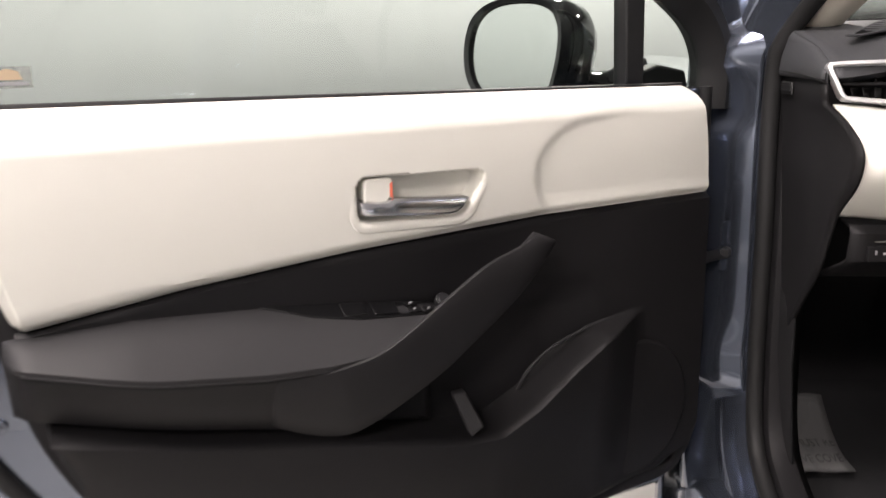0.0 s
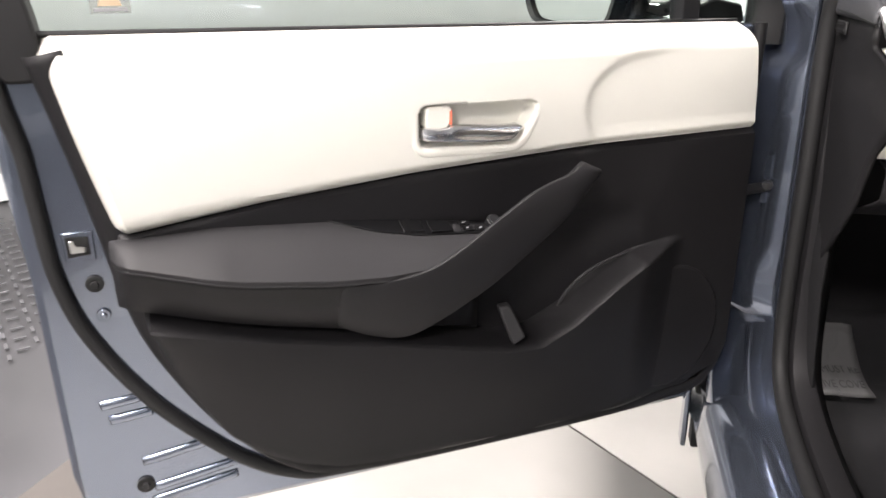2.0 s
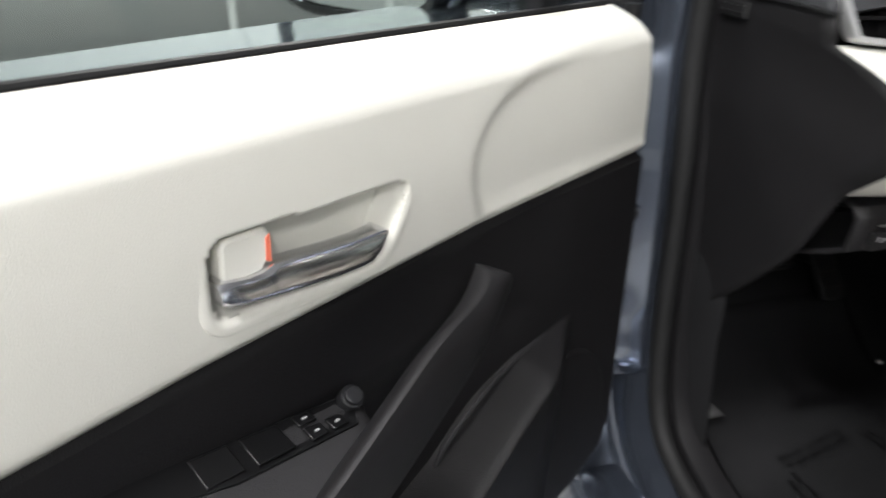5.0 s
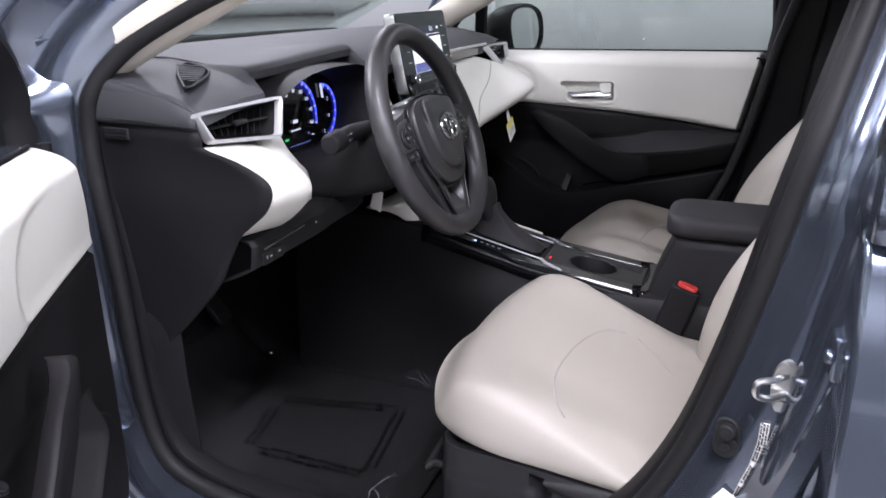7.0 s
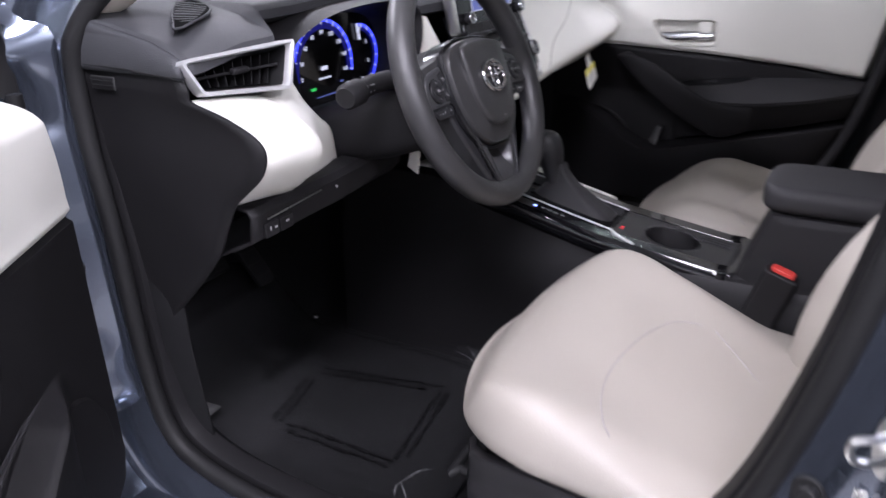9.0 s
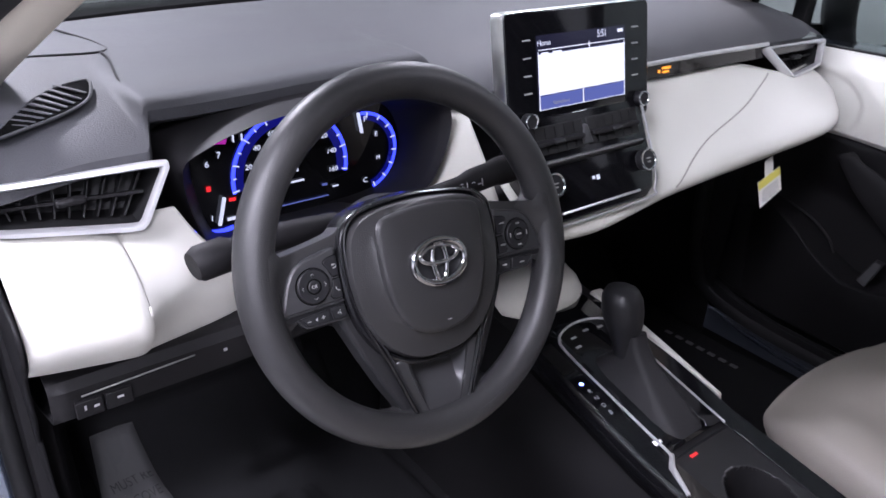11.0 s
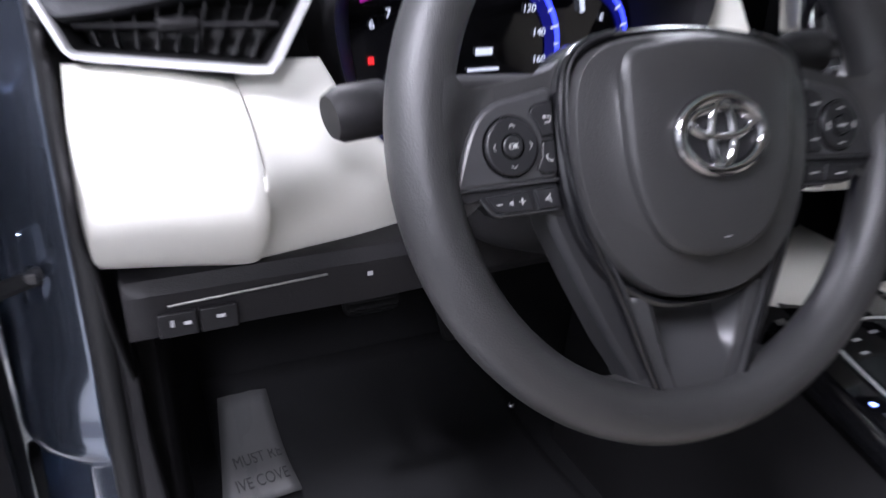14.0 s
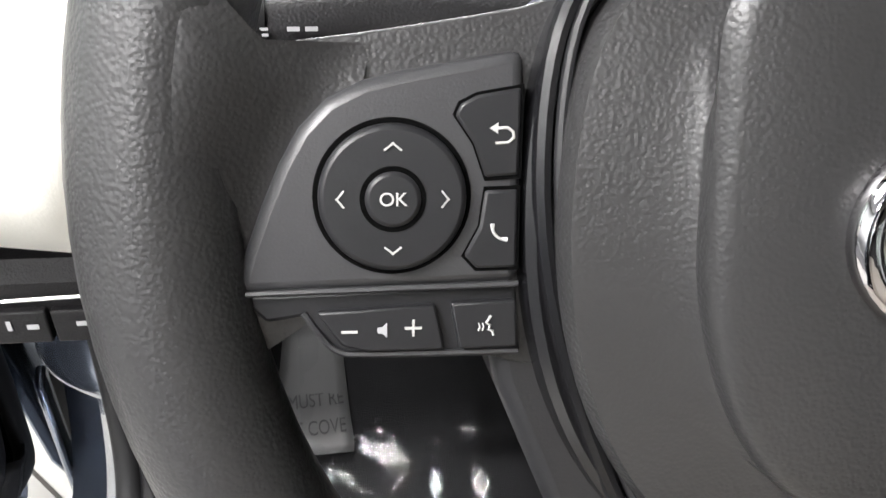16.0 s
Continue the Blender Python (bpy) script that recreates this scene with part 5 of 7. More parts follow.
for txt, x, z, size in (("F", -0.262, 0.945, 0.010), ("E", -0.246, 0.924, 0.009), ("H", -0.243, 0.893, 0.008), ("C", -0.262, 0.866, 0.009), ("7", -0.448, 0.934, 0.010), ("6", -0.462, 0.926, 0.010), ("1", -0.462, 0.862, 0.010)):
    words("number", txt, size, pose(x, fy - 0.0008, z, 90), GLOWW, cl)
for nm, p, q, wd in (("rev_needle", (-0.447, 0.885), (-0.455, 0.853), 0.0022), ("fuel_needle", (-0.268, 0.930), (-0.273, 0.955), 0.0022)):
    bm = B()
    tube(bm, [V((p[0], fy - 0.003, p[1])), V((q[0], fy - 0.003, q[1]))], wd, 6)
    part(nm, bm, GLOWW, cl, "lit white needle")
for mat, rows in ((GLOWG, ((-0.404, 0.965, 0.006, 0.003), (-0.392, 0.872, 0.012, 0.004))), (GLOWR, ((-0.463, 0.898, 0.005, 0.006), (-0.437, 0.880, 0.008, 0.004))), (GLOWW, ((-0.362, 0.885, 0.03, 0.0025), (-0.362, 0.90, 0.016, 0.006), (-0.43, 0.95, 0.002, 0.008), (-0.42, 0.95, 0.002, 0.008), (-0.44, 0.857, 0.010, 0.004), (-0.305, 0.868, 0.008, 0.002))), (SCRB, ((-0.35, 0.858, 0.07, 0.0016), (-0.32, 0.873, 0.007, 0.003)))):
    for row in rows:
        bm = B()
        bars(bm, Matrix.Translation((0, fy - 0.001, 0)) @ Matrix.Rotation(radians(90), 4, "X"), (row,))
        part("display_mark", bm, mat, cl)

# column shroud
bm = B()
rings = []
for y, w, z0, z1 in ((0.040, 0.050, 0.845, 0.915), (0.046, 0.062, 0.828, 0.918), (0.07, 0.072, 0.806, 0.914), (0.12, 0.077, 0.790, 0.897), (0.18, 0.082, 0.778, 0.872), (0.30, 0.085, 0.765, 0.838)):
    rings.append([V((-0.362 + x, y, (z0 + z1) / 2 + z)) for x, z in rring(2 * w, z1 - z0, 0.03)])
loft(bm, rings)
col = thing("steering_column", "black plastic steering column cover with stalks", "steering column")
part("shroud", bm, BLACK, col, "black column shroud")
bm = B()
tube(bm, spline([(-0.40, 0.105, 0.905), (-0.47, 0.103, 0.909), (-0.512, 0.100, 0.907)], 10), 0.013, 14)
tube(bm, [(-0.510, 0.100, 0.907), (-0.514, 0.100, 0.907), (-0.540, 0.099, 0.905), (-0.546, 0.098, 0.904)], [0.014, 0.0165, 0.0165, 0.013], 20)
st = part("light_stalk", bm, BLACK, col, "black light switch stalk")
for row in ((-0.006, 0.002, 0.004, 0.0008), (-0.006, 0.0004, 0.004, 0.0008), (0.003, 0.002, 0.0035, 0.0012), (0.008, 0.002, 0.0035, 0.0012), (-0.002, -0.005, 0.0025, 0.0008), (-0.002, -0.007, 0.0025, 0.0008), (0.006, -0.006, 0.0012, 0.002)):
    bm = B()
    bars(bm, Matrix.Translation((-0.505, 0.0868, 0.912)) @ Matrix.Rotation(radians(75), 4, "X"), (row,))
    part("stalk_symbol", bm, GREYINK, st)
bm = B()
tube(bm, spline([(-0.32, 0.105, 0.905), (-0.25, 0.102, 0.913), (-0.20, 0.10, 0.92), (-0.172, 0.099, 0.922)], 12), [0.010] * 5 + [0.013] * 3 + [0.015] * 4, 14, flat=1.1)
st = part("wiper_stalk", bm, BLACK, col, "black wiper stalk")
for row in ((-0.012, 0.004, 0.004, 0.001), (-0.012, 0.001, 0.004, 0.001), (-0.012, -0.002, 0.004, 0.001), (-0.005, 0, 0.001, 0.009), (0.004, 0.003, 0.005, 0.001), (0.012, 0.0, 0.005, 0.001), (0.016, 0.001, 0.001, 0.008)):
    bm = B()
    bars(bm, Matrix.Translation((-0.243, 0.0868, 0.918)) @ Matrix.Rotation(radians(75), 4, "X"), (row,))
    part("stalk_symbol", bm, GREYINK, st)

bm = B()
slab(bm, [V(p) for p in ((-0.362, 0.105, 0.786), (-0.350, 0.127, 0.790), (-0.336, 0.143, 0.752), (-0.350, 0.117, 0.747))], (0.002, -0.001, 0))
tagged(part("paper_tag", bm, TAG), "small white paper tag under the steering column", "tag")
# knee strip with switches
bm = B()
rows = []
for x in np.linspace(-0.672, -0.33, 20):
    k = sm((x + 0.50) / 0.15)
    zt = 0.786 + 0.004 * k
    rows.append([V((x, y, z)) for y, z in ((0.19, zt + 0.003), (0.163, zt), (0.158, zt - 0.008), (0.162, zt - 0.040 + 0.008 * k), (0.180, zt - 0.050), (0.26, 0.70), (0.40, 0.66))])
grid(bm, rows)
knee = part("knee_panel", bm, BLACK, dash, "black knee panel with small switches", thick=0.004)
bm = B()
tube(bm, [(-0.645, 0.1563, 0.769), (-0.536, 0.1563, 0.7735)], 0.0009, 6)
part("trim_line", bm, METAL, knee)
for x in (-0.64, -0.613):
    bm = B()
    box(bm, (x, 0.157, 0.755), (0.025, 0.006, 0.018))
    part("switch", bm, BLACK, knee, bevel=0.001)
for row in ((-0.644, 0.757, 0.002, 0.005), (-0.634, 0.756, 0.005, 0.0025), (-0.612, 0.757, 0.006, 0.0025), (-0.505, 0.77, 0.004, 0.0035)):
    bm = B()
    bars(bm, Matrix.Translation((0, 0.1535, 0)) @ Matrix.Rotation(radians(90), 4, "X"), (row,))
    part("switch_symbol", bm, GREYINK, knee)

# middle: cream wedges, passenger panel
panel("cream_wedge", [[(-0.183, 0.232, 0.960), (-0.194, 0.220, 0.905), (-0.222, 0.212, 0.85)], [(-0.172, 0.220, 0.962), (-0.184, 0.200, 0.90), (-0.195, 0.182, 0.84)], [(-0.155, 0.208, 0.955), (-0.14, 0.18, 0.89), (-0.128, 0.15, 0.82)]], WHITE, "cream panel between instruments and console")
panel("cream_passenger_panel", [
    [(-0.13, 0.165, 0.87), (-0.127, 0.135, 0.845), (-0.12, 0.115, 0.82), (-0.11, 0.112, 0.80), (-0.10, 0.15, 0.785)],
    [(0.0, 0.16, 0.85), (0.0, 0.13, 0.83), (0.0, 0.108, 0.814), (0.0, 0.103, 0.797), (0.0, 0.15, 0.78)],
    [(0.122, 0.205, 0.945), (0.130, 0.17, 0.90), (0.138, 0.14, 0.85), (0.145, 0.112, 0.81), (0.14, 0.155, 0.785)],
    [(0.25, 0.215, 0.95), (0.25, 0.18, 0.915), (0.25, 0.145, 0.87), (0.25, 0.112, 0.82), (0.25, 0.15, 0.79)],
    [(0.40, 0.212, 0.95), (0.41, 0.17, 0.915), (0.42, 0.125, 0.875), (0.42, 0.098, 0.838), (0.42, 0.14, 0.80)],
    [(0.53, 0.19, 0.925), (0.53, 0.135, 0.905), (0.53, 0.088, 0.88), (0.53, 0.082, 0.855), (0.53, 0.13, 0.82)],
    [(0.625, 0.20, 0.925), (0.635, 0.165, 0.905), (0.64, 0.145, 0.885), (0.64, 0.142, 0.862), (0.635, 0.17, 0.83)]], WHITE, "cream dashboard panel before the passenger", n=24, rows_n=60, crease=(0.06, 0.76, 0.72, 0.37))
bm = B()
rows = []
for x in np.linspace(0.12, 0.665, 20):
    rows.append([V((x, y, z)) for y, z in ((0.24, 0.955), (0.204, 0.952), (0.204, 0.972), (0.24, 0.976))])
grid(bm, rows)
part("black_strip", bm, PIANO, dash, "gloss black trim strip")
bm = B()
tube(bm, [(0.12, 0.204, 0.975), (0.30, 0.204, 0.976), (0.48, 0.198, 0.976)], 0.0035, 8)
part("silver_line", bm, SATIN, dash, "thin satin silver trim line")
bm = B()
bars(bm, Matrix.Translation((0, 0.2025, 0)) @ Matrix.Rotation(radians(90), 4, "X"), ((0.222, 0.966, 0.020, 0.0035), (0.222, 0.960, 0.016, 0.003), (0.206, 0.962, 0.005, 0.004)))
part("airbag_light", bm, GLOWO, dash, "amber passenger airbag light")
# lower dark panels under the cream edge
bm = B()
rows = []
for x in np.linspace(-0.33, 0.68, 30):
    zt = 0.79 + 0.04 * sm((x - 0.15) / 0.45)
    yt = 0.165
    rows.append([V((x, y, z)) for y, z in ((yt, zt), (0.22, zt - 0.03), (0.34, zt - 0.09), (0.50, 0.62), (0.70, 0.58), (0.9, 0.60))])
grid(bm, rows)
part("lower_panel", bm, BLACK, dash, "black lower dashboard and glovebox", thick=0.004)

# centre stack
stack = thing("climate_panel", "gloss black vents and climate panel with two knobs", "climate panel")
bm = B()
o = [(-0.118, 0.950), (0.102, 0.950), (0.112, 0.93), (0.118, 0.855), (0.112, 0.832), (0.095, 0.822), (-0.09, 0.822), (-0.112, 0.84), (-0.124, 0.90)]
slab(bm, [V((x, 0.104 + (z - 0.82) * 0.42, z)) for x, z in o], (0, 0.04, 0.0))
part("panel_body", bm, PIANO, stack, bevel=0.004)
bm = B()
tube(bm, spline([V((x, 0.104 + (z - 0.82) * 0.42, z)) for x, z in ((0.104, 0.95), (0.1135, 0.93), (0.1195, 0.855), (0.113, 0.831), (0.095, 0.8205), (-0.09, 0.8205), (-0.113, 0.839), (-0.125, 0.9))], 50), 0.002, 8)
part("panel_edge", bm, SATIN, stack, "thin silver edge")
for x0, x1 in ((-0.11, -0.008), (0.0, 0.098)):
    bm = B()
    slab(bm, [V((x, 0.102 + (z - 0.82) * 0.42, z)) for x, z in ((x0, 0.905), (x1, 0.905), (x1, 0.938), (x0, 0.938))], (0, 0.003, 0))
    vw = part("vent_opening", bm, RUBBER, stack, bevel=0.002)
    bm = B()
    slab(bm, [V((x, 0.095 + (z - 0.82) * 0.42, z)) for x, z in ((x0 + 0.004, 0.918), (x1 - 0.004, 0.918), (x1 - 0.004, 0.923), (x0 + 0.004, 0.923))], (0, 0.014, 0))
    part("vent_slat", bm, BLACK, vw, bevel=0.001)
    for k in range(5):
        bm = B()
        x = x0 + (x1 - x0) * (k + 1) / 6
        slab(bm, [V((x + dx, 0.1005 + (z - 0.82) * 0.42, z)) for dx, z in ((0, 0.907), (0.0015, 0.907), (0.0015, 0.937), (0, 0.937))], (0, 0.008, 0))
        part("vane", bm, RUBBER, vw)
    bm = B()
    slab(bm, [V((x, 0.092 + (z - 0.82) * 0.42, z)) for x, z in (((x0 + x1) / 2 - 0.009, 0.9185), ((x0 + x1) / 2 + 0.009, 0.9185), ((x0 + x1) / 2 + 0.009, 0.9235), ((x0 + x1) / 2 - 0.009, 0.9235))], (0, 0.01, 0))
    part("vent_knob", bm, BUTTON, vw, bevel=0.002)
bm = B()
slab(bm, [V((x, 0.0985 + (z - 0.82) * 0.42, z)) for x, z in ((-0.014, 0.909), (0.004, 0.909), (-0.002, 0.931), (-0.008, 0.931))], (0, 0.006, 0))
part("hazard_button", bm, WHEELS, stack, bevel=0.001)
bm = B()
tube(bm, [(-0.113, 0.134, 0.894), (0.098, 0.134, 0.894)], 0.0075, 10, flat=0.55)
part("satin_bar", bm, WHEELS, stack, "dark satin bar under the vents")
bm = B()
tube(bm, [(-0.07, 0.108, 0.8345), (0.08, 0.108, 0.8345)], 0.0018, 6)
part("button_line", bm, SATIN, stack)
bm = B()
bars(bm, Matrix.Translation((0, 0.1215, 0.866)) @ Matrix.Rotation(radians(68), 4, "X"), ((-0.004, 0, 0.005, 0.004), (0.004, -0.001, 0.006, 0.006)))
part("climate_symbol", bm, GLOWW, stack)
for x in (-0.086, 0.09):
    bm = B()
    ax = V((0, -0.92, 0.39))
    c = V((x, 0.121, 0.872))
    disc(bm, c, ax, 0.0145, 0.012, 28)
    kb = part("knob", bm, BUTTON, stack, "black climate knob with a chrome ring", bevel=0.002)
    bm = B()
    tube(bm, [c + ax.to_track_quat("Z", "Y") @ V((0.0138 * math.cos(t), 0.0138 * math.sin(t), 0.012)) for t in (2 * math.pi * k / 32 for k in range(32))], 0.0016, 8, closed=True)
    part("ring", bm, CHROME, kb)
    bm = B()
    bars(bm, Matrix.Translation(c + ax * 0.0125) @ ax.to_track_quat("Z", "Y").to_matrix().to_4x4(), ((0, 0.002, 0.009, 0.0014), (0, -0.003, 0.006, 0.0014)))
    part("knob_print", bm, INK, kb)

# tablet screen
scr = thing("infotainment_screen", "upright glossy black touchscreen, lit with a home page", "screen", pose(0.0, 0.168, 0.9985, 90 - 11, 0, 0))
bm = B()
slab(bm, [V((x, y, -0.018)) for x, y in rring(0.258, 0.152, 0.008)], (0, 0, 0.018))
part("tablet_body", bm, PIANO, scr, "gloss black screen housing", bevel=0.002)
bm = B()
grid(bm, [[V((x * k, y * k2, d)) for x, y in rring(0.258, 0.152, 0.008)] for k, k2, d in ((1.0, 1.0, -0.002), (1.012, 1.018, -0.006), (1.012, 1.018, -0.022), (0.98, 0.97, -0.026))], close_u=True)
part("tablet_frame", bm, METAL, scr, "satin silver tablet frame")
bm = B()
slab(bm, [V((x, y, 0.0)) for x, y in ((-0.079, -0.043), (0.081, -0.043), (0.081, 0.047), (-0.079, 0.047))], (0, 0, 0.0008))
disp = part("display", bm, SCRD, scr, "lit display")
for mat, rows in ((SCRW, ((0.001, -0.0, 0.156, 0.049), (0.001, 0.0295, 0.156, 0.001), (0.0, -0.0425, 0.156, 0.001), (0.0, -0.034, 0.0015, 0.018), (0.012, 0.0275, 0.0012, 0.01), (-0.077, -0.008, 0.0012, 0.07), (0.079, -0.008, 0.0012, 0.07), (-0.066, 0.0255, 0.012, 0.002), (-0.045, 0.0255, 0.016, 0.002), (0.071, 0.041, 0.010, 0.004))), (SCRB, ((-0.0385, -0.034, 0.074, 0.017), (0.040, -0.034, 0.076, 0.017)))):
    bm = B()
    bars(bm, Matrix.Translation((0, 0, 0.0012)), rows)
    part("screen_area", bm, mat, disp)
words("screen_title", "Home", 0.009, Matrix.Translation((-0.067, 0.0375, 0.0012)), GLOWW, disp)
words("screen_clock", "5:51", 0.013, Matrix.Translation((0.036, 0.040, 0.0012)), GLOWW, disp, 0.8)
words("screen_note", "Tablet/Floor", 0.006, Matrix.Translation((-0.040, -0.036, 0.0014)), GREYINK, disp)
for x, sgn in ((-0.095, 1), (0.101, -1)):
    for k in range(4):
        bm = B()
        box(bm, (x, 0.043 - 0.021 * k, 0.0003), (0.013, 0.0016, 0.0006))
        part("key_mark", bm, INK, scr)
    bm = B()
    disc(bm, (x - 0.006 * sgn, -0.052, 0), (0, 0, 1), 0.0095, 0.012, 24)
    kb = part("knob", bm, BUTTON, scr, "small black knob with a chrome ring", bevel=0.002)
    bm = B()
    tube(bm, [V((x - 0.006 * sgn + 0.009 * math.cos(t), -0.052 + 0.009 * math.sin(t), 0.012)) for t in (2 * math.pi * j / 24 for j in range(24))], 0.0012, 6, closed=True)
    part("ring", bm, CHROME, kb)

# hanging tag under the dashboard
tg = thing("hang_tag", "white and yellow paper tag hanging below the dashboard", "tag", pose(0.425, 0.108, 0.768, 78, -12, 4))
bm = B()
slab(bm, [V((x, y, 0)) for x, y in ((-0.034, -0.028), (0.034, -0.024), (0.034, 0.018), (-0.034, 0.018))], (0, 0, 0.0008))
part("tag_body", bm, TAG, tg)
bm = B()
slab(bm, [V((x, y, 0.0009)) for x, y in ((-0.034, 0.004), (0.034, 0.004), (0.034, 0.018), (-0.034, 0.018))], (0, 0, 0.0004))
part("tag_band", bm, YELLOW, tg)
bm = B()
slab(bm, [V((x, y, 0)) for x, y in ((-0.012, 0.018), (0.014, 0.018), (0.016, 0.045), (-0.008, 0.045))], (0, 0, 0.0008))
part("tag_loop", bm, TAG, tg)
bm = B()
bars(bm, Matrix.Translation((0, 0, 0.0012)), [(0.0, -0.002 - 0.0045 * k, 0.05, 0.0014) for k in range(5)])
part("tag_print", bm, GREYINK, tg)

# ---- steering wheel (local: x right, y up the wheel, z to the driver) ----
TURNED = 2.8  # the wheel rests a little clockwise
sw = thing("steering_wheel", "dark grey three-spoke steering wheel with thumb switches", "steering wheel", pose(-0.365, -0.003, 0.907, 68.5, 0, 0) @ Matrix.Rotation(radians(-TURNED), 4, "Z"))
bm = B()
N = 96
rings = []
for i in range(N):
    a = 2 * math.pi * i / N
    d = V((math.cos(a), math.sin(a), 0))
    fat = 1.0 + 0.05 * math.cos(2 * a) ** 2
    rings.append([d * (0.1605 + 0.0162 * fat * math.cos(t)) + V((0, 0, 0.0175 * math.sin(t) - 0.014)) for t in (2 * math.pi * j / 20 for j in range(20))])
loft(bm, rings, closed=True)
part("rim", bm, WHEEL, sw, "dark grey grained rim")


def ws(name, outline, z0, z1, mat, parent=sw, label="", bevel=0.0015, n=0, mirror=1):
    pts = [(x * mirror, y) for x, y in outline]
    if n:
        pts = [(p.x, p.y) for p in spline([(x, y, 0) for x, y in pts], n, True)]
    bm = B()
    slab(bm, [V((x, y, z0)) for x, y in pts], (0, 0, z1 - z0))
    return part(name, bm, mat, parent, label, bevel=bevel)


ARM = [(-0.152, 0.047), (-0.146, 0.038), (-0.1385, 0.0335), (-0.123, 0.035), (-0.104, 0.038), (-0.085, 0.0416), (-0.07, 0.046), (-0.05, 0.0), (-0.07, -0.034), (-0.10, -0.031), (-0.128, -0.026), (-0.140, -0.018), (-0.150, -0.022), (-0.155, -0.034), (-0.158, -0.02), (-0.160, 0.02)]
for mr in (1, -1):
    before = set(sw.children_recursive)
    ws("side_spoke", ARM, -0.034, -0.013, WHEEL, bevel=0.007, mirror=mr, n=56)

    RP = [(-0.03, 0.148), (-0.0164, 0.1462), (0.0013, 0.1395), (0.017, 0.132), (0.0226, 0.128), (0.035, 0.120)]
    bm = B()
    rows = []
    for r in np.linspace(0.122, 0.158, 16):
        q = (r - 0.122) / 0.036
        lo, hi = -0.0175 - 0.022 * q, 0.0335 + 0.034 * max(0.0, q - 0.55)
        row = []
        for y in np.linspace(lo, hi, 22):
            e = sm((y - lo) / 0.012) * sm((hi - y) / 0.010)
            row.append(V((-mr * math.sqrt(r * r - y * y), y, -0.0112 + 0.0136 * sm((r - lin(RP, y)) / (0.1565 - lin(RP, y))) - 0.002 * (1 - e))))
        rows.append(row)
    grid(bm, rows)
    part("spoke_blend", bm, WHEEL, sw, "grained web flowing into the rim")

    def px(pts):
        return [((x - 700) * 0.000119 - 0.1135, (350 - y) * 0.000123 + 0.0035) for x, y in pts]

    pad = ws("switch_bezel", px([(430, 512), (452, 440), (480, 368), (510, 300), (545, 240), (590, 195), (650, 165), (720, 148), (830, 128), (918, 112), (922, 500)]), -0.016, -0.008, WHEELS, label="dark grey switch surround", mirror=mr, bevel=0.0024)
    low = ws("lower_switch_body", px([(430, 520), (922, 508), (935, 640), (650, 640), (600, 622), (545, 560), (480, 570)]), -0.022, -0.0105, BUTTON, mirror=mr, bevel=0.001)
    bm = B()
    tube(bm, [V((p.x * mr, p.y, -0.0102)) for p in spline([(*q, 0) for q in px([(545, 552), (575, 595), (605, 622), (660, 628), (930, 628)])], 20)], 0.0007, 6)
    part("edge_line", bm, WHEELS, low)
    bm = B()
    tube(bm, [V((x * mr, y, -0.0085)) for x, y in px([(432, 513), (922, 501)])], 0.0007, 6)
    part("edge_line", bm, WHEELS, low)
    cx = -0.1135 * mr
    bm = B()
    disc(bm, (cx, 0.0035, -0.0095), (0, 0, 1), 0.0159, 0.0018, 48)
    ring = part("dial_gap", bm, GAP, pad)
    bm = B()
    disc(bm, (cx, 0.0035, -0.0095), (0, 0, 1), 0.0148, 0.0042, 48)
    dial = part("dial_button", bm, BUTTON, pad, "round four-way button", bevel=0.0012)
    bm = B()
    disc(bm, (cx, 0.0035, -0.0055), (0, 0, 1), 0.0066, 0.0005, 36)
    part("ok_gap", bm, GAP, pad)
    bm = B()
    disc(bm, (cx, 0.0035, -0.0065), (0, 0, 1), 0.0057, 0.0022, 36)
    okb = part("ok_button", bm, BUTTON, pad, "round centre button", bevel=0.001)
    zt = -0.0049
    bm = B()
    for ang in (0, 90, 180, 270):
        m = Matrix.Translation((cx, 0.0035, zt)) @ Matrix.Rotation(radians(ang), 4, "Z") @ Matrix.Translation((0, 0.0106, 0))
        if mr > 0:
            for sg in (-1, 1):
                box(bm, (0, 0, 0), (0.0024, 0.00036, 0.0002), m @ Matrix.Translation((sg * 0.00075, -0.0002, 0)) @ Matrix.Rotation(radians(-38 * sg), 4, "Z"))
        else:
            box(bm, (0, 0, 0), (0.0045, 0.0012, 0.0002), m)
    part("arrow_print", bm, INK, dial)
    if mr > 0:
        words("ok_print", "OK", 0.0038, Matrix.Translation((cx, 0.0035, -0.0040)), INK, okb)
    else:
        bm = B()
        bars(bm, Matrix.Translation((cx, 0.0035, -0.0040)), ((0, 0, 0.006, 0.0014),))
        part("button_print", bm, INK, okb)
    for nm, o in (("back_key", [(803, 218), (812, 198), (840, 184), (915, 171), (915, 314), (856, 318), (835, 262)]), ("call_key", [(856, 338), (915, 336), (917, 471), (845, 472), (822, 448), (848, 400)])):
        key = ws(nm, px(o), -0.0105, -0.0072, BUTTON, pad, bevel=0.0008, mirror=mr)
        o2 = px(o)
        mx, my = sum(p[0] for p in o2) / len(o2), sum(p[1] for p in o2) / len(o2)
        ws("key_gap", [(mx + (x - mx) * 1.07, my + (y - my) * 1.07) for x, y in o2], -0.0090, -0.0077, GAP, pad, bevel=0, mirror=mr)
        bm = B()
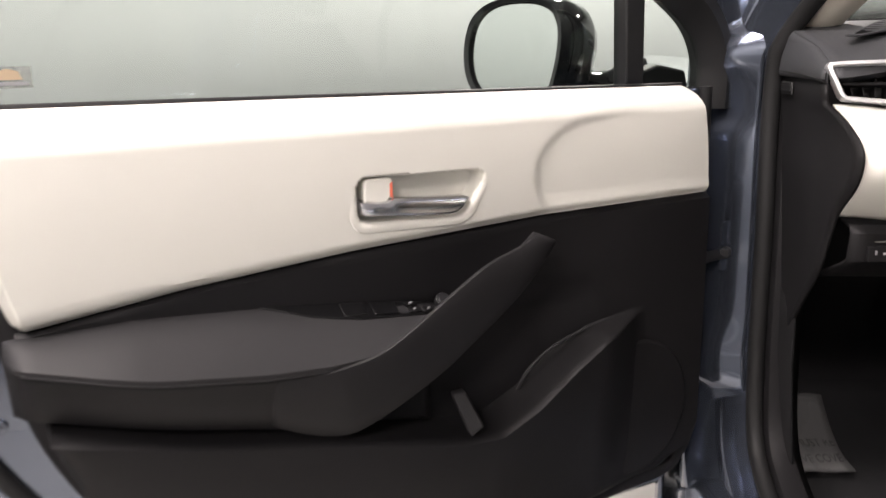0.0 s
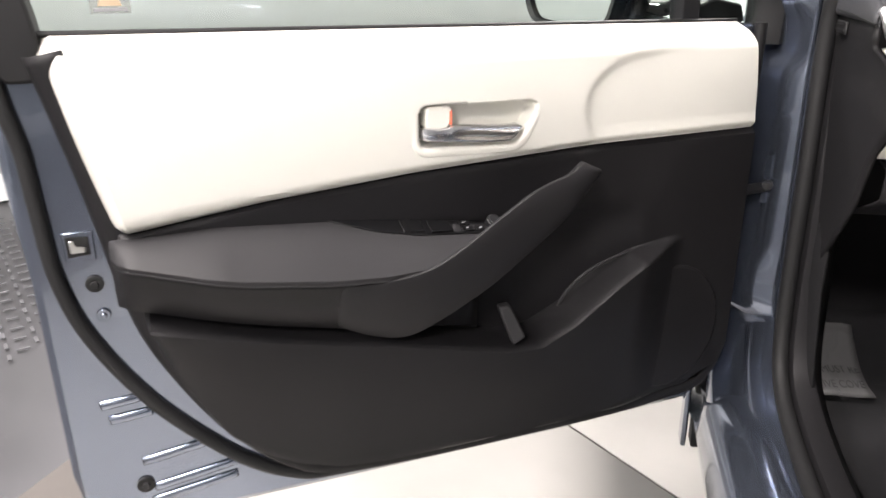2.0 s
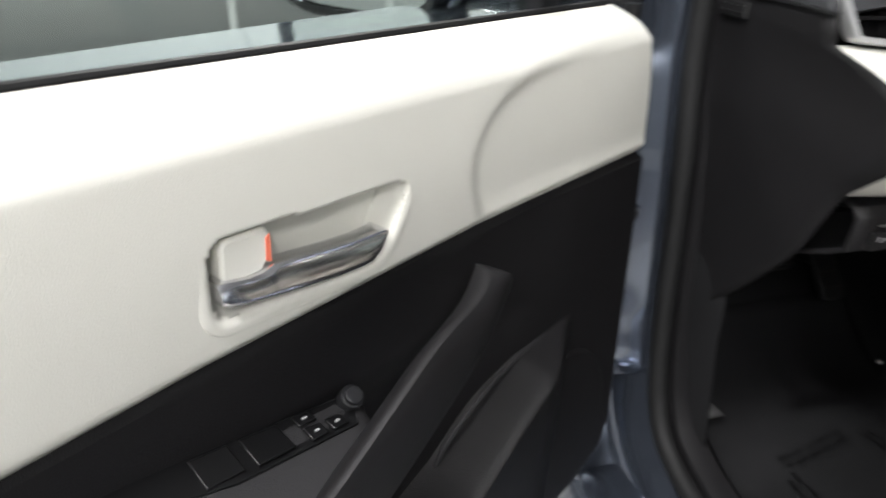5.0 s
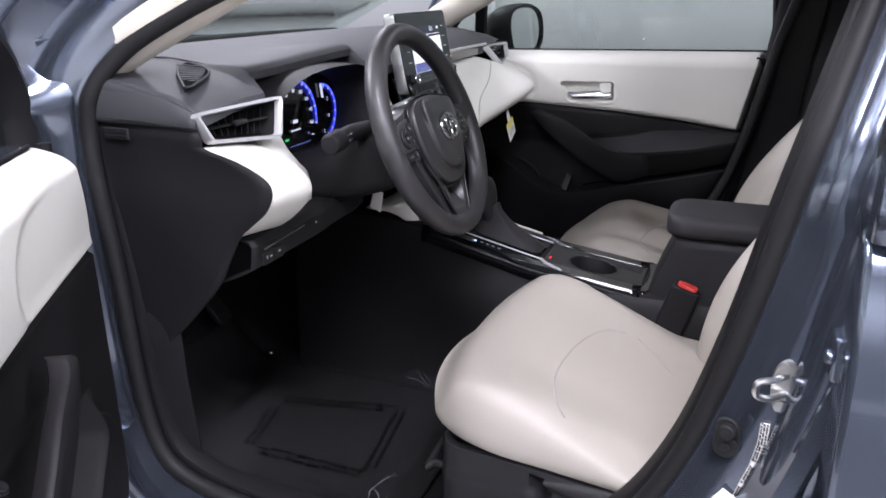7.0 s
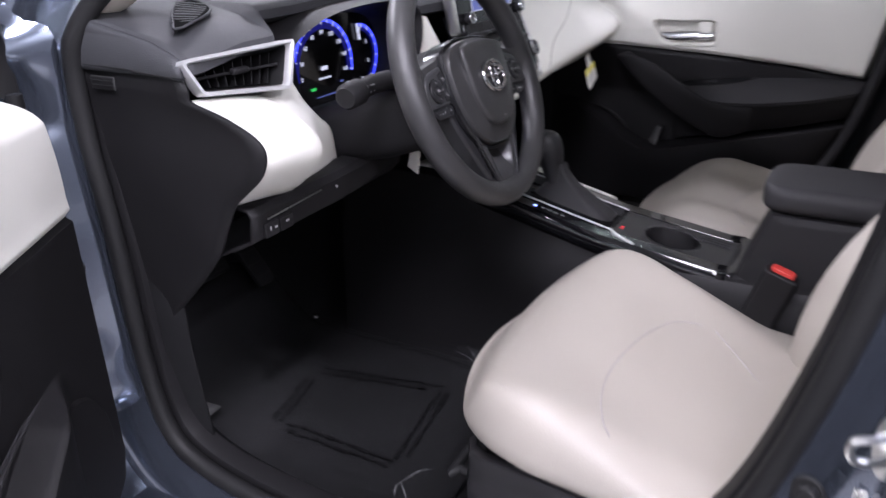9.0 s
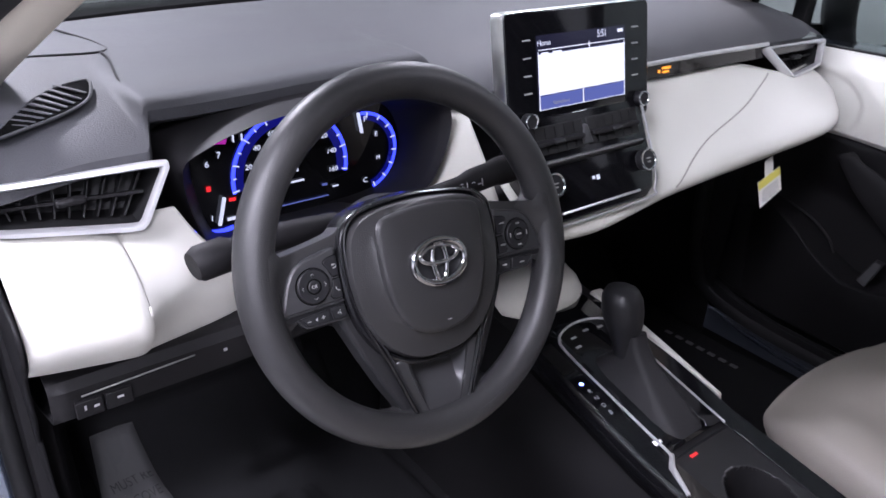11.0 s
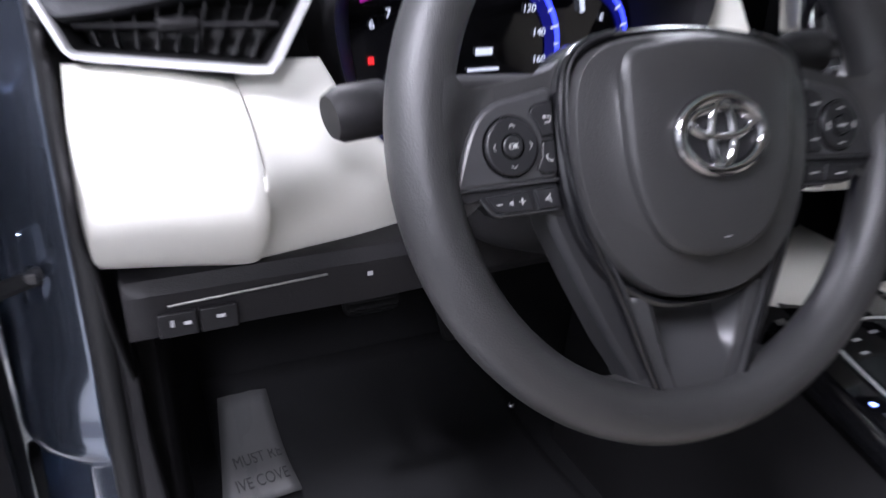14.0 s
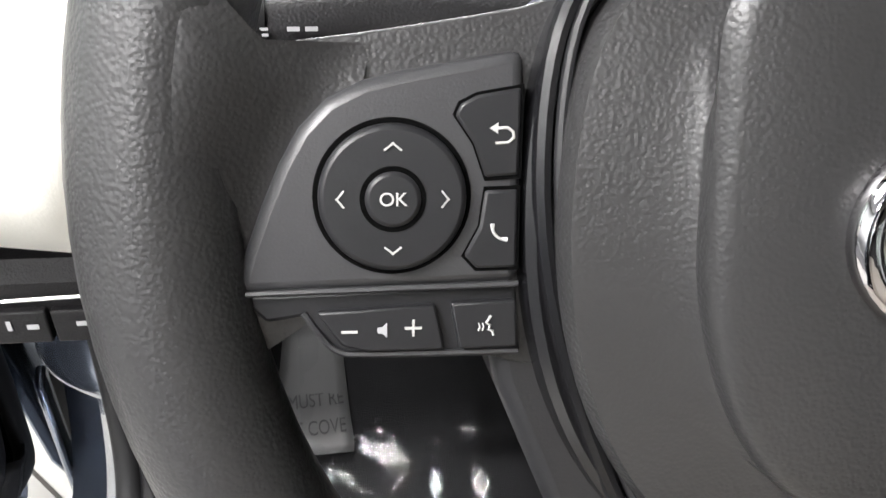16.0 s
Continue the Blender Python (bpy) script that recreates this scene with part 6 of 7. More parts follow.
        if mr > 0 and nm == "back_key":
            tube(bm, [V((*p, -0.0071)) for p in px([(872, 237), (892, 236), (902, 243), (903, 252), (894, 260), (872, 261)])], 0.00032, 6)
            slab(bm, [V((*p, -0.0072)) for p in px([(862, 237), (876, 228), (876, 246)])], (0, 0, 0.0003))
        elif mr > 0:
            tube(bm, [V((p.x, p.y, -0.0071)) for p in spline([(*q, 0) for q in px([(871, 394), (873, 408), (884, 419), (898, 421)])], 12)], [0.0005, 0.0005, 0.0004, 0.0003, 0.0003, 0.0003, 0.0003, 0.0003, 0.0003, 0.0004, 0.0005, 0.0005], 6)
        else:
            bars(bm, Matrix.Translation((0, 0, -0.0071)), ((-mx, my, 0.006, 0.0012),))
        part("key_print", bm, INK, key)
    for nm, o in (("volume_key", [(568, 548), (775, 537), (794, 618), (660, 620), (612, 610)]), ("voice_key", [(803, 535), (920, 531), (926, 616), (820, 618)])):
        key = ws(nm, px(o), -0.0115, -0.0085, BUTTON, low, bevel=0.0006, mirror=mr)
        bm = B()
        if mr > 0 and nm == "volume_key":
            bars(bm, Matrix.Translation((0, 0, -0.0083)), [(*px([(625, 582)])[0], 0.0034, 0.0005), (*px([(737, 577)])[0], 0.0036, 0.0005), (*px([(737, 577)])[0], 0.0005, 0.0036)])
            part("key_print", bm, INK, key)
            bm = B()
            c = px([(684, 580)])[0]
            slab(bm, [V((c[0] + x, c[1] + y, -0.0084)) for x, y in ((-0.0012, -0.0006), (-0.0012, 0.0006), (-0.0002, 0.0007), (0.0008, 0.0016), (0.0008, -0.0016), (-0.0002, -0.0007))], (0, 0, 0.0002))
            part("key_print", bm, GREYINK, key)
        elif mr > 0:
            c = V((*px([(872, 577)])[0], -0.0083))
            tube(bm, [c + V(p) for p in ((0.0004, 0.0024, 0), (-0.0006, 0.0008, 0), (0.0002, 0.0004, 0), (0.0, -0.0006, 0), (0.0008, -0.001, 0), (0.001, -0.002, 0))], 0.0003, 5)
            tube(bm, [c + V(p) for p in ((-0.0014, 0.0008, 0), (-0.0011, 0, 0), (-0.0014, -0.0009, 0))], 0.0002, 5)
            tube(bm, [c + V(p) for p in ((-0.0022, 0.0008, 0), (-0.0019, 0, 0), (-0.0022, -0.0009, 0))], 0.0002, 5)
            part("key_print", bm, INK, key)
        else:
            q = px(o)
            bars(bm, Matrix.Translation((0, 0, -0.0083)), ((-sum(p[0] for p in q) / len(q), sum(p[1] for p in q) / len(q), 0.006, 0.0012),))
            part("key_print", bm, INK, key)
    # the switch groups sit level with the rim's web on one side and a little lower on the other
    for ob in set(sw.children_recursive) - before:
        ob.data.transform(pose(0, -0.003, 0, 0, 0, 1.3) if mr > 0 else Matrix.Translation((0, -0.004, 0)))

HALF = [(0.035, 0.0525), (0.061, 0.0465), (0.0755, 0.033), (0.0805, 0.008), (0.0785, -0.024), (0.069, -0.052), (0.052, -0.0745), (0.028, -0.0885)]
COVER = [(0, 0.0548)] + HALF + [(0, -0.0915)] + [(-x, y) for x, y in reversed(HALF)]
cv = spline([(x, y, 0) for x, y in COVER], 80, True)


def ring_at(k, z, dy=0.0):
    return [V((p.x * k, (p.y + 0.01) * k - 0.01 + dy, z)) for p in cv]


bm = B()
SH = [(-0.054, 0.040), (-0.03, 0.047), (0, 0.049), (0.03, 0.047), (0.054, 0.040), (0.056, 0.015), (0.053, -0.020), (0.042, -0.048), (0.026, -0.063), (0, -0.068), (-0.026, -0.063), (-0.042, -0.048), (-0.053, -0.020), (-0.056, 0.015)]
shp = spline([(x, y, 0) for x, y in SH], 80, True)


def mixr(f, z):
    return [V((p.x * (1 - f) + q.x * f, p.y * (1 - f) + q.y * f, z)) for p, q in zip(cv, shp)]


vs = grid(bm, [ring_at(0.985, -0.03), ring_at(1.0, -0.008), ring_at(0.995, -0.003), ring_at(0.975, 0.0), mixr(0.3, 0.002), mixr(0.75, 0.0045), mixr(0.93, 0.0058), mixr(1.0, 0.0095), [V((p.x * 0.975, p.y * 0.975, 0.0118)) for p in shp], [V((p.x * 0.93, p.y * 0.93, 0.0130)) for p in shp], [V((p.x * 0.6, p.y * 0.6, 0.0145)) for p in shp], [V((p.x * 0.05, p.y * 0.05, 0.015)) for p in shp]], close_u=True)
bm.faces.new(vs[-1])
part("airbag_cover", bm, WHEEL, sw, "dark grey grained airbag cover")
GAPB = material("black_satin_band", (0.008, 0.008, 0.009), 0.22, vary=0.05)
bm = B()
grid(bm, [ring_at(0.97, -0.032), ring_at(1.0, -0.012), ring_at(1.02, -0.0075), ring_at(1.045, -0.0065), ring_at(1.07, -0.008), ring_at(1.085, -0.013), ring_at(1.09, -0.034)], close_u=True)
part("cover_gap", bm, GAPB, sw, "glossy black band round the cover")
bm = B()
box(bm, (0.004, -0.058, 0.0134), (0.0045, 0.0008, 0.0006))
part("cover_mark", bm, GREYINK, sw)
# emblem: plain chrome ovals
# chrome darkened to stand in for the dark cabin it mirrors
BADGE = material("badge_chrome_dark_reflection", (0.46, 0.45, 0.46), 0.05, metal=1.0, vary=0)
bm = B()
disc(bm, (0, -0.003, 0.0135), (0, 0, 1), 0.0285, 0.002, 48, 0.73)
em = part("emblem", bm, BUTTON, sw, "plain badge of chrome ovals")
for cx, cy, rx, ry, r in ((0, 0.0, 0.0278, 0.0196, 0.0036), (0, 0.0062, 0.0205, 0.0078, 0.0027), (0, 0.0, 0.0074, 0.0176, 0.0027)):
    bm = B()
    tube(bm, [V((cx + rx * math.cos(t), cy + ry * math.sin(t) - 0.003, 0.0165)) for t in (2 * math.pi * k / 48 for k in range(48))], r, 10, closed=True)
    part("oval", bm, BADGE, em, "chrome oval")
VEE = [(0.050, 0.0545), (0.069, 0.0485), (0.0805, 0.036), (0.0838, 0.012), (0.0805, -0.018), (0.070, -0.051), (0.0535, -0.0865), (0.0365, -0.130), (0.0285, -0.149), (0.0215, -0.1555)]
SPOKE = material("charcoal_spoke_plastic", (0.016, 0.016, 0.0175), 0.42, bump=0.1, scale=1200, vary=0.06)
for mr in (1, -1):
    ws("lower_spoke", [(-0.094, -0.026), (-0.089, -0.046), (-0.0735, -0.080), (-0.0575, -0.112), (-0.046, -0.131), (-0.038, -0.150), (-0.024, -0.152), (-0.034, -0.126), (-0.050, -0.087), (-0.067, -0.05), (-0.074, -0.028)], -0.038, -0.0135, SPOKE, bevel=0.004, mirror=mr, label="charcoal lower spoke")
    # web where the spoke meets the rim
    bm = B()
    rows = []
    for f in np.linspace(0, 1, 12):
        a = radians(-114.5 + 13.5 * f)
        r0 = 0.1445 - 0.0105 * sm(f) ** 1.5
        rows.append([V((mr * r * math.cos(a), r * math.sin(a), z)) for r, z in ((r0, -0.030), (r0 + 0.0008, -0.019), (r0 + 0.003, -0.0135), (0.150, -0.008 - 0.002 * f), (0.158, 0.0035), (0.161, 0.0038))])
    grid(bm, rows)
    part("rim_web", bm, WHEEL, sw, "grained web between rim and lower spoke")
    # raised double piping that runs from the cover down to the foot of the spoke
    for off, rad, z, mat in ((0.0, 0.0021, -0.0072, GAPB), (0.0034, 0.0012, -0.0062, SPOKE)):
        bm = B()
        tube(bm, spline([(mr * (x - off), y + off * 0.3, z - 0.002 * sm((-0.06 - y) / 0.08)) for x, y in VEE] + [(0.0, -0.1565 + off, z - 0.002)], 50), rad, 8)
        part("spoke_piping", bm, mat, sw, "glossy black piping")
# grey insert: a scooped plate that rises from behind the cover to the foot, with two side arms
bm = B()
rows = []
for f in np.linspace(0, 1, 16):
    y = -0.088 - 0.0665 * f
    w = lin([(-0.16, 0.0215), (-0.149, 0.0262), (-0.130, 0.0335), (-0.0865, 0.0505)], y)
    row = []
    for k in np.linspace(-1, 1, 25):
        arm = sm((abs(k) - 0.62) / 0.10)
        scoop = 0.020 * (1 - sm((f - 0.12) / 0.62)) * (1 - arm)
        row.append(V((k * w, y - 0.0015 * (1 - k * k) * f, -0.0085 - 0.003 * f - scoop - 0.010 * sm((abs(k) - 0.95) / 0.05) - 0.01 * sm((f - 0.96) / 0.04))))
    rows.append(row)
grid(bm, rows)
part("spoke_insert", bm, WHEELS, sw, "grey scooped insert at the foot of the lower spokes", thick=0.002)
for mr in (1, -1):
    bm = B()
    tube(bm, spline([(mr * x, y, z) for x, y, z in ((0.034, -0.090, -0.0085), (0.0265, -0.118, -0.0092), (0.0205, -0.136, -0.0100), (0.016, -0.1445, -0.0106), (0.0, -0.1465, -0.0110))], 26), 0.0007, 6)
    part("insert_line", bm, RUBBER, sw)
bm = B()
disc(bm, (0, 0, -0.09), (0, 0, 1), 0.06, 0.06, 32)
part("hub", bm, BLACK, sw, bevel=0.01)

# ---- centre console ----
con = thing("centre_console", "black centre console with gear selector and cup holders", "centre console")


def ct(y):
    return lin([(0.25, 0.657), (0.14, 0.642), (0.03, 0.616), (-0.09, 0.586), (-0.30, 0.555), (-0.36, 0.56), (-0.7, 0.56)], y)


rings = []
for y in np.linspace(0.45, -0.75, 50):
    z = ct(y)
    tr = 0.055 * sm((-0.115 - y) / 0.015) * sm((y + 0.305) / 0.015)
    rings.append([V((x, y, zz)) for x, zz in ((-0.125, 0.27), (-0.118, 0.45), (-0.112, 0.535), (-0.101, 0.55), (-0.098, z - 0.02), (-0.094, z - 0.004), (-0.088, z), (-0.066, z), (-0.062, z - tr), (0.052, z - tr), (0.056, z), (0.078, z), (0.084, z - 0.004), (0.09, z - 0.02), (0.10, 0.55), (0.112, 0.535), (0.118, 0.45), (0.125, 0.27))])
bm = B()
loft(bm, rings)
part("console_body", bm, BLACK, con, "black plastic console body")
for xa, xb in ((-0.094, -0.060), (0.050, 0.084)):
    bm = B()
    ys = np.linspace(0.145, -0.312, 24)
    rows = [[V((x, y, ct(y) + d)) for x, d in (((xa - 0.006, -0.030), (xa - 0.004, -0.012)) if xa < 0 else ()) + ((xa, -0.003), (xa + 0.004, 0.0025), (xb - 0.001, 0.0025), (xb, -0.003)) + (((xb + 0.004, -0.012), (xb + 0.006, -0.030)) if xa > 0 else ())] for y in ys]
    grid(bm, rows)
    part("gloss_rail", bm, PIANO, con, "gloss black side rail", thick=0.002)
bm = B()
rows = [[V((x, -0.300 - 0.022 * math.sin(math.pi * (x + 0.094) / 0.178) ** 0.5 + d, ct(-0.31) + h)) for d, h in ((0.004, -0.012), (0.002, 0.0025), (-0.014, 0.0025), (-0.020, -0.004), (-0.022, -0.03))] for x in np.linspace(-0.094, 0.084, 25)]
grid(bm, rows)
part("rail_end", bm, PIANO, con, "gloss black end of the side rails", thick=0.002)
bm = B()
rows = [[V((x, y, ct(y) + 0.003)) for x in (-0.064, 0.0, 0.056)] for y in np.linspace(0.168, -0.10, 12)]
grid(bm, rows)
gate = part("gate_plate", bm, PIANO, con, "gloss black selector plate", thick=0.003)
bm = B()
path = [(-0.058, -0.105), (-0.058, -0.03), (-0.058, 0.075), (-0.050, 0.105), (-0.02, 0.118), (0.015, 0.118), (0.045, 0.105), (0.052, 0.075), (0.052, -0.03), (0.052, -0.105)]
tube(bm, spline([V((x, y, ct(y) + 0.005)) for x, y in path], 50), 0.0017, 8, flat=1.2)
part("gate_frame", bm, SATIN, con, "satin silver selector frame")
for xa, ya, xb, yb in ((-0.058, -0.105, -0.088, -0.155),):
    bm = B()
    tube(bm, [V((xa, ya, ct(ya) + 0.006)), V(((xa + xb) / 2, (ya + yb) / 2 + 0.012, ct(ya) + 0.002)), V((xb, yb, ct(yb) + 0.003))], [0.003, 0.0045, 0.003], 8)
    part("frame_end", bm, SATIN, con)
bm = B()
disc(bm, (-0.079, 0.032, ct(0.032) + 0.003), (0, 0, 1), 0.0032, 0.001, 12)
part("park_light", bm, material("blue_led", (0, 0, 0.02), 0.4, vary=0, emit=(0.25, 0.35, 1.0), strength=5), con, "glowing blue park light")
for k, ch in enumerate("RNDB"):
    words("gear_letter", ch, 0.009, pose(-0.0775, 0.017 - 0.0125 * k, ct(0.017 - 0.0125 * k) + 0.0045, 14), GREYINK, con)
bm = B()
for x, y in ((-0.028, 0.098), (0.0, 0.102), (0.026, 0.098), (-0.034, 0.082)):
    box(bm, (x, y, ct(y) + 0.0048), (0.010, 0.004, 0.001))
part("button_marks", bm, GREYINK, con)
# gaiter and selector
bm = B()
rings = []
for k, (z, w, d, yc) in enumerate(((0.0, 0.036, 0.082, -0.014), (0.010, 0.033, 0.074, -0.011), (0.022, 0.027, 0.059, -0.004), (0.034, 0.022, 0.042, 0.005), (0.05, 0.017, 0.027, 0.017), (0.066, 0.0155, 0.018, 0.027), (0.078, 0.014, 0.016, 0.031))):
    rings.append([V((-0.004 + x * w * 2 * (1 + 0.03 * math.sin(i * 2.3 + k * 2)), yc - 0.01 + y * d * 2, ct(0.0) - 0.008 + z + y * 0.05 * (1 - k / 5))) for i, (x, y) in enumerate(rring(1.0, 1.0, 0.25))])
loft(bm, rings)
part("gaiter", bm, SOFT, con, "black leather gear gaiter")
bm = B()
rings = []
for z, r, yc in ((0.635, 0.015, 0.018), (0.66, 0.017, 0.026), (0.676, 0.020, 0.031), (0.690, 0.0245, 0.035), (0.708, 0.0270, 0.039), (0.724, 0.0260, 0.042), (0.735, 0.021, 0.043), (0.740, 0.013, 0.043)):
    rings.append([V((-0.008 + r * math.cos(t), yc + r * 1.1 * math.sin(t), z)) for t in (2 * math.pi * j / 24 for j in range(24))])
loft(bm, rings)
part("gear_knob", bm, BUTTON, con, "black gear selector knob")
TRAY = material("satin_black_tray", (0.012, 0.012, 0.013), 0.28, vary=0.05, bump=0.05, scale=900)
# cup holder: satin tray with one deep oval well and grip lines
bm = B()
rows = [[V((x, y, ct(y) + 0.0005)) for x in np.linspace(-0.063, 0.053, 40)] for y in np.linspace(-0.108, -0.312, 60)]
grid(bm, rows, keep=lambda c: ((c.x + 0.008) / 0.043) ** 2 + ((c.y + 0.205) / 0.048) ** 2 > 1)
tray = part("cup_tray", bm, TRAY, con, "black cup holder tray", thick=0.003)
bm = B()
rings = [[V((-0.008 + 0.044 * k * math.cos(t), -0.205 + 0.049 * k * math.sin(t), ct(-0.205 + 0.049 * k * math.sin(t)) + 0.002 - d)) for t in (2 * math.pi * j / 40 for j in range(40))] for k, d in ((1.05, 0.001), (1.02, 0.0), (0.97, 0.003), (0.93, 0.05))]
vs = grid(bm, rings, close_u=True)
bm.faces.new(vs[-1])
part("cup_well", bm, BLACK, tray, "black oval cup well")
for k in range(3):
    bm = B()
    tube(bm, [V((0.018 + 0.010 * k, y, ct(y) + 0.002)) for y in (-0.235 - 0.01 * k, -0.30)], 0.0022, 6)
    part("grip_line", bm, SOFT, tray)
bm = B()
box(bm, (-0.03, -0.118, ct(-0.118) + 0.003), (0.012, 0.004, 0.001))
part("seat_heat_light", bm, GLOWR, con)
# cream foot of the centre stack and cream side strip
bm = B()
rows = []
for y, z, w in ((0.150, 0.640, 0.076), (0.156, 0.658, 0.080), (0.172, 0.670, 0.083), (0.20, 0.678, 0.084), (0.25, 0.680, 0.082)):
    rows.append([V((-0.004 + x * w, y + 0.03 * abs(x) ** 3, z - 0.012 * abs(x) ** 4)) for x in np.linspace(-1, 1, 13)])
grid(bm, rows)
part("cream_foot", bm, WHITE, con, "cream panel in front of the selector", thick=0.004)
bm = B()
rows = [[V((x, y, ct(y) + d)) for x, d in ((0.070 + 0.018 * sm((0.15 - y) / 0.22), 0.002), (0.074 + 0.016 * sm((0.15 - y) / 0.22), 0.0055), (0.092, 0.004), (0.096, -0.012))] for y in np.linspace(0.16, -0.07, 14)]
grid(bm, rows)
part("cream_strip", bm, WHITE, con, "cream strip along the console", thick=0.002)
# lidded box
bm = B()
rings = []
for y, k, h in ((-0.345, 0.30, 0.55), (-0.347, 0.52, 0.72), (-0.352, 0.72, 0.86), (-0.362, 0.88, 0.95), (-0.378, 0.97, 1.0), (-0.40, 1.0, 1.0), (-0.60, 1.0, 1.0), (-0.63, 0.95, 0.95)):
    rings.append([V((x * k, y, 0.690 + zz * h)) for x, zz in rring(0.168, 0.044, 0.019)])
loft(bm, rings)
part("armrest_lid", bm, SOFT, con, "dark grey padded armrest lid")
bm = B()
rings = []
for x, k in ((-0.095, 0.93), (-0.089, 0.985), (-0.080, 1.0), (0.080, 1.0), (0.089, 0.985), (0.095, 0.93)):
    front = spline([(0, -0.322, 0.548), (0, -0.330, 0.572), (0, -0.344, 0.612), (0, -0.357, 0.645), (0, -0.366, 0.668)], 12)
    rings.append([V((x * (1.0 - 0.9 * (p.z - 0.548)), p.y - 0.02 * (1 - k) / 0.07, 0.548 + (p.z - 0.548) * k)) for p in front] + [V((x * 0.89, -0.735, 0.548 + 0.12 * k)), V((x, -0.735, 0.548))])
loft(bm, rings)
part("console_bin", bm, BLACK, con, "black console box with a sloping front")

# ---- seat belt buckles ----
for sx, nm in ((-1, 1), (1, 2)):
    bk = thing("belt_buckle", "black seat belt buckle with a red button", "belt buckle", pose(-0.125 * -sx * -1, -0.385, 0.545, 18, 0, 0), "belt buckles")
    bm = B()
    slab(bm, [V((x, y, -0.06)) for x, y in rring(0.03, 0.052, 0.006)], (0, 0, 0.108))
    part("buckle_body", bm, BLACK, bk, bevel=0.003)
    bm = B()
    slab(bm, [V((x, y, 0.048)) for x, y in rring(0.019, 0.036, 0.007)], (0, 0, 0.007))
    part("button", bm, RED, bk, "red release button", bevel=0.001)


# ---- seats ----
SHIELD = material("satin_black_shield", (0.0125, 0.0122, 0.0135), 0.40, spec=0.4, bump=0.15, scale=1100, vary=0.08)


def build_seat(s, label):
    seat = thing("driver_seat" if s > 0 else "passenger_seat", label, "car seat", None, "front seats")
    xc = -0.385 * s
    own = 1.0 if s > 0 else 0.0  # the driver's cushion is tipped up more and set further back

    def zlow(y):
        """Height of the cushion's lower edge."""
        return lin([(-0.02, 0.512), (-0.11, 0.510), (-0.23, 0.500), (-0.40, 0.494 - 0.012 * own), (-0.56, 0.470 - 0.03 * own)], y)

    def top(a, y):
        """Cushion height at a (-1..1 across) and y."""
        base = sum(lin([(-0.02, 0.515), (-0.05, 0.550), (-0.09, 0.571), (-0.15, 0.577), (-0.25, 0.559), (-0.38, 0.524), (-0.55, 0.490)], y + d) for d in (-0.04, -0.028, -0.015, 0, 0.012, 0.02, 0.03)) / 7
        base += own * (-0.012 + 0.185 * (y + 0.3)) * sm((-0.02 - y) / 0.05)
        if own:
            # the side bolster ends in a crease that runs inwards towards the back
            crease = lin([(-0.08, 0.94), (-0.25, 0.84), (-0.40, 0.72), (-0.56, 0.66)], y)
            out = max(0.0, abs(a) - crease) / (1.0 - crease)
            return base + (0.008 * sm((abs(a) - 0.42) / (crease - 0.44)) - 0.018 * out) * sm((-0.06 - y) / 0.12)
        return base + 0.014 * sm((abs(a) - 0.42) / 0.34) * (1 - 1.1 * sm((abs(a) - 0.80) / 0.20)) * sm((-0.06 - y) / 0.12)

    def put(a, y, z):
        """A point of the cushion: a across, y along and height z, drawn in at the front and rounded in plan."""
        hw = (0.140 + 0.090 * math.sqrt(max(0.0, 1 - max(0.0, (y + 0.17) / 0.165) ** 2)) - 0.004 * sm((-0.3 - y) / 0.2)) * (1 + 0.10 * own)
        push = 0.026 * sm((y + 0.22) / 0.2)
        bow = (0.018 + 0.022 * own) * sm((y + 0.10 + 0.08 * own) / (0.08 + 0.09 * own))
        return V((xc + a * hw, y - push + bow * (1 - a * a) - 0.018 * own, zlow(y) + (z - zlow(y)) * (0.3 + 0.7 * sm((-0.002 - y) / 0.035))))

    rings = []
    As = np.linspace(-0.93, 0.93, 39)
    for y in np.r_[-0.008, -0.012, -0.02, -0.035, np.linspace(-0.06, -0.56, 26)]:
        zl = zlow(y)
        zr = max(top(0.93, y), zl + 0.016)
        h = zr - zl
        edge = ((0.962, zr - 0.10 * h), (0.985, zr - 0.25 * h), (0.998, zr - 0.5 * h), (1.002, zr - 0.75 * h), (1.0, zl + 0.003), (0.985, zl - 0.004), (0.92, zl - 0.008))
        rings.append([put(a, y, max(top(a, y), zl + 0.016)) for a in As] + [put(a, y, z) for a, z in edge] + [put(a, y, zl - 0.008) for a in (0.5, -0.5)] + [put(-a, y, z) for a, z in reversed(edge)])
    bm = B()
    loft(bm, rings)
    part("cushion", bm, SEAT, seat, "light grey leatherette cushion")

    for path in (((-0.86, -0.268), (-0.80, -0.255), (-0.62, -0.238), (-0.40, -0.230), (-0.12, -0.234), (0.14, -0.246), (0.38, -0.268), (0.50, -0.30)),
                 ((0.52, -0.32), (0.40, -0.362), (0.26, -0.40), (0.10, -0.425), (-0.15, -0.437), (-0.45, -0.435))):
        bm = B()
        tube(bm, [put(p.x, p.y + 0.024 * own, top(p.x, p.y + 0.024 * own) + 0.0003) for p in spline([(a, y, 0) for a, y in path], 50)], 0.0013, 6)
        part("cushion_seam", bm, SEATSEAM, seat)
    # plastic base
    bm = B()
    box(bm, (xc, -0.325, 0.41), (0.40, 0.46, 0.15))
    part("seat_base", bm, BLACK, seat, "black seat frame cover", bevel=0.006)
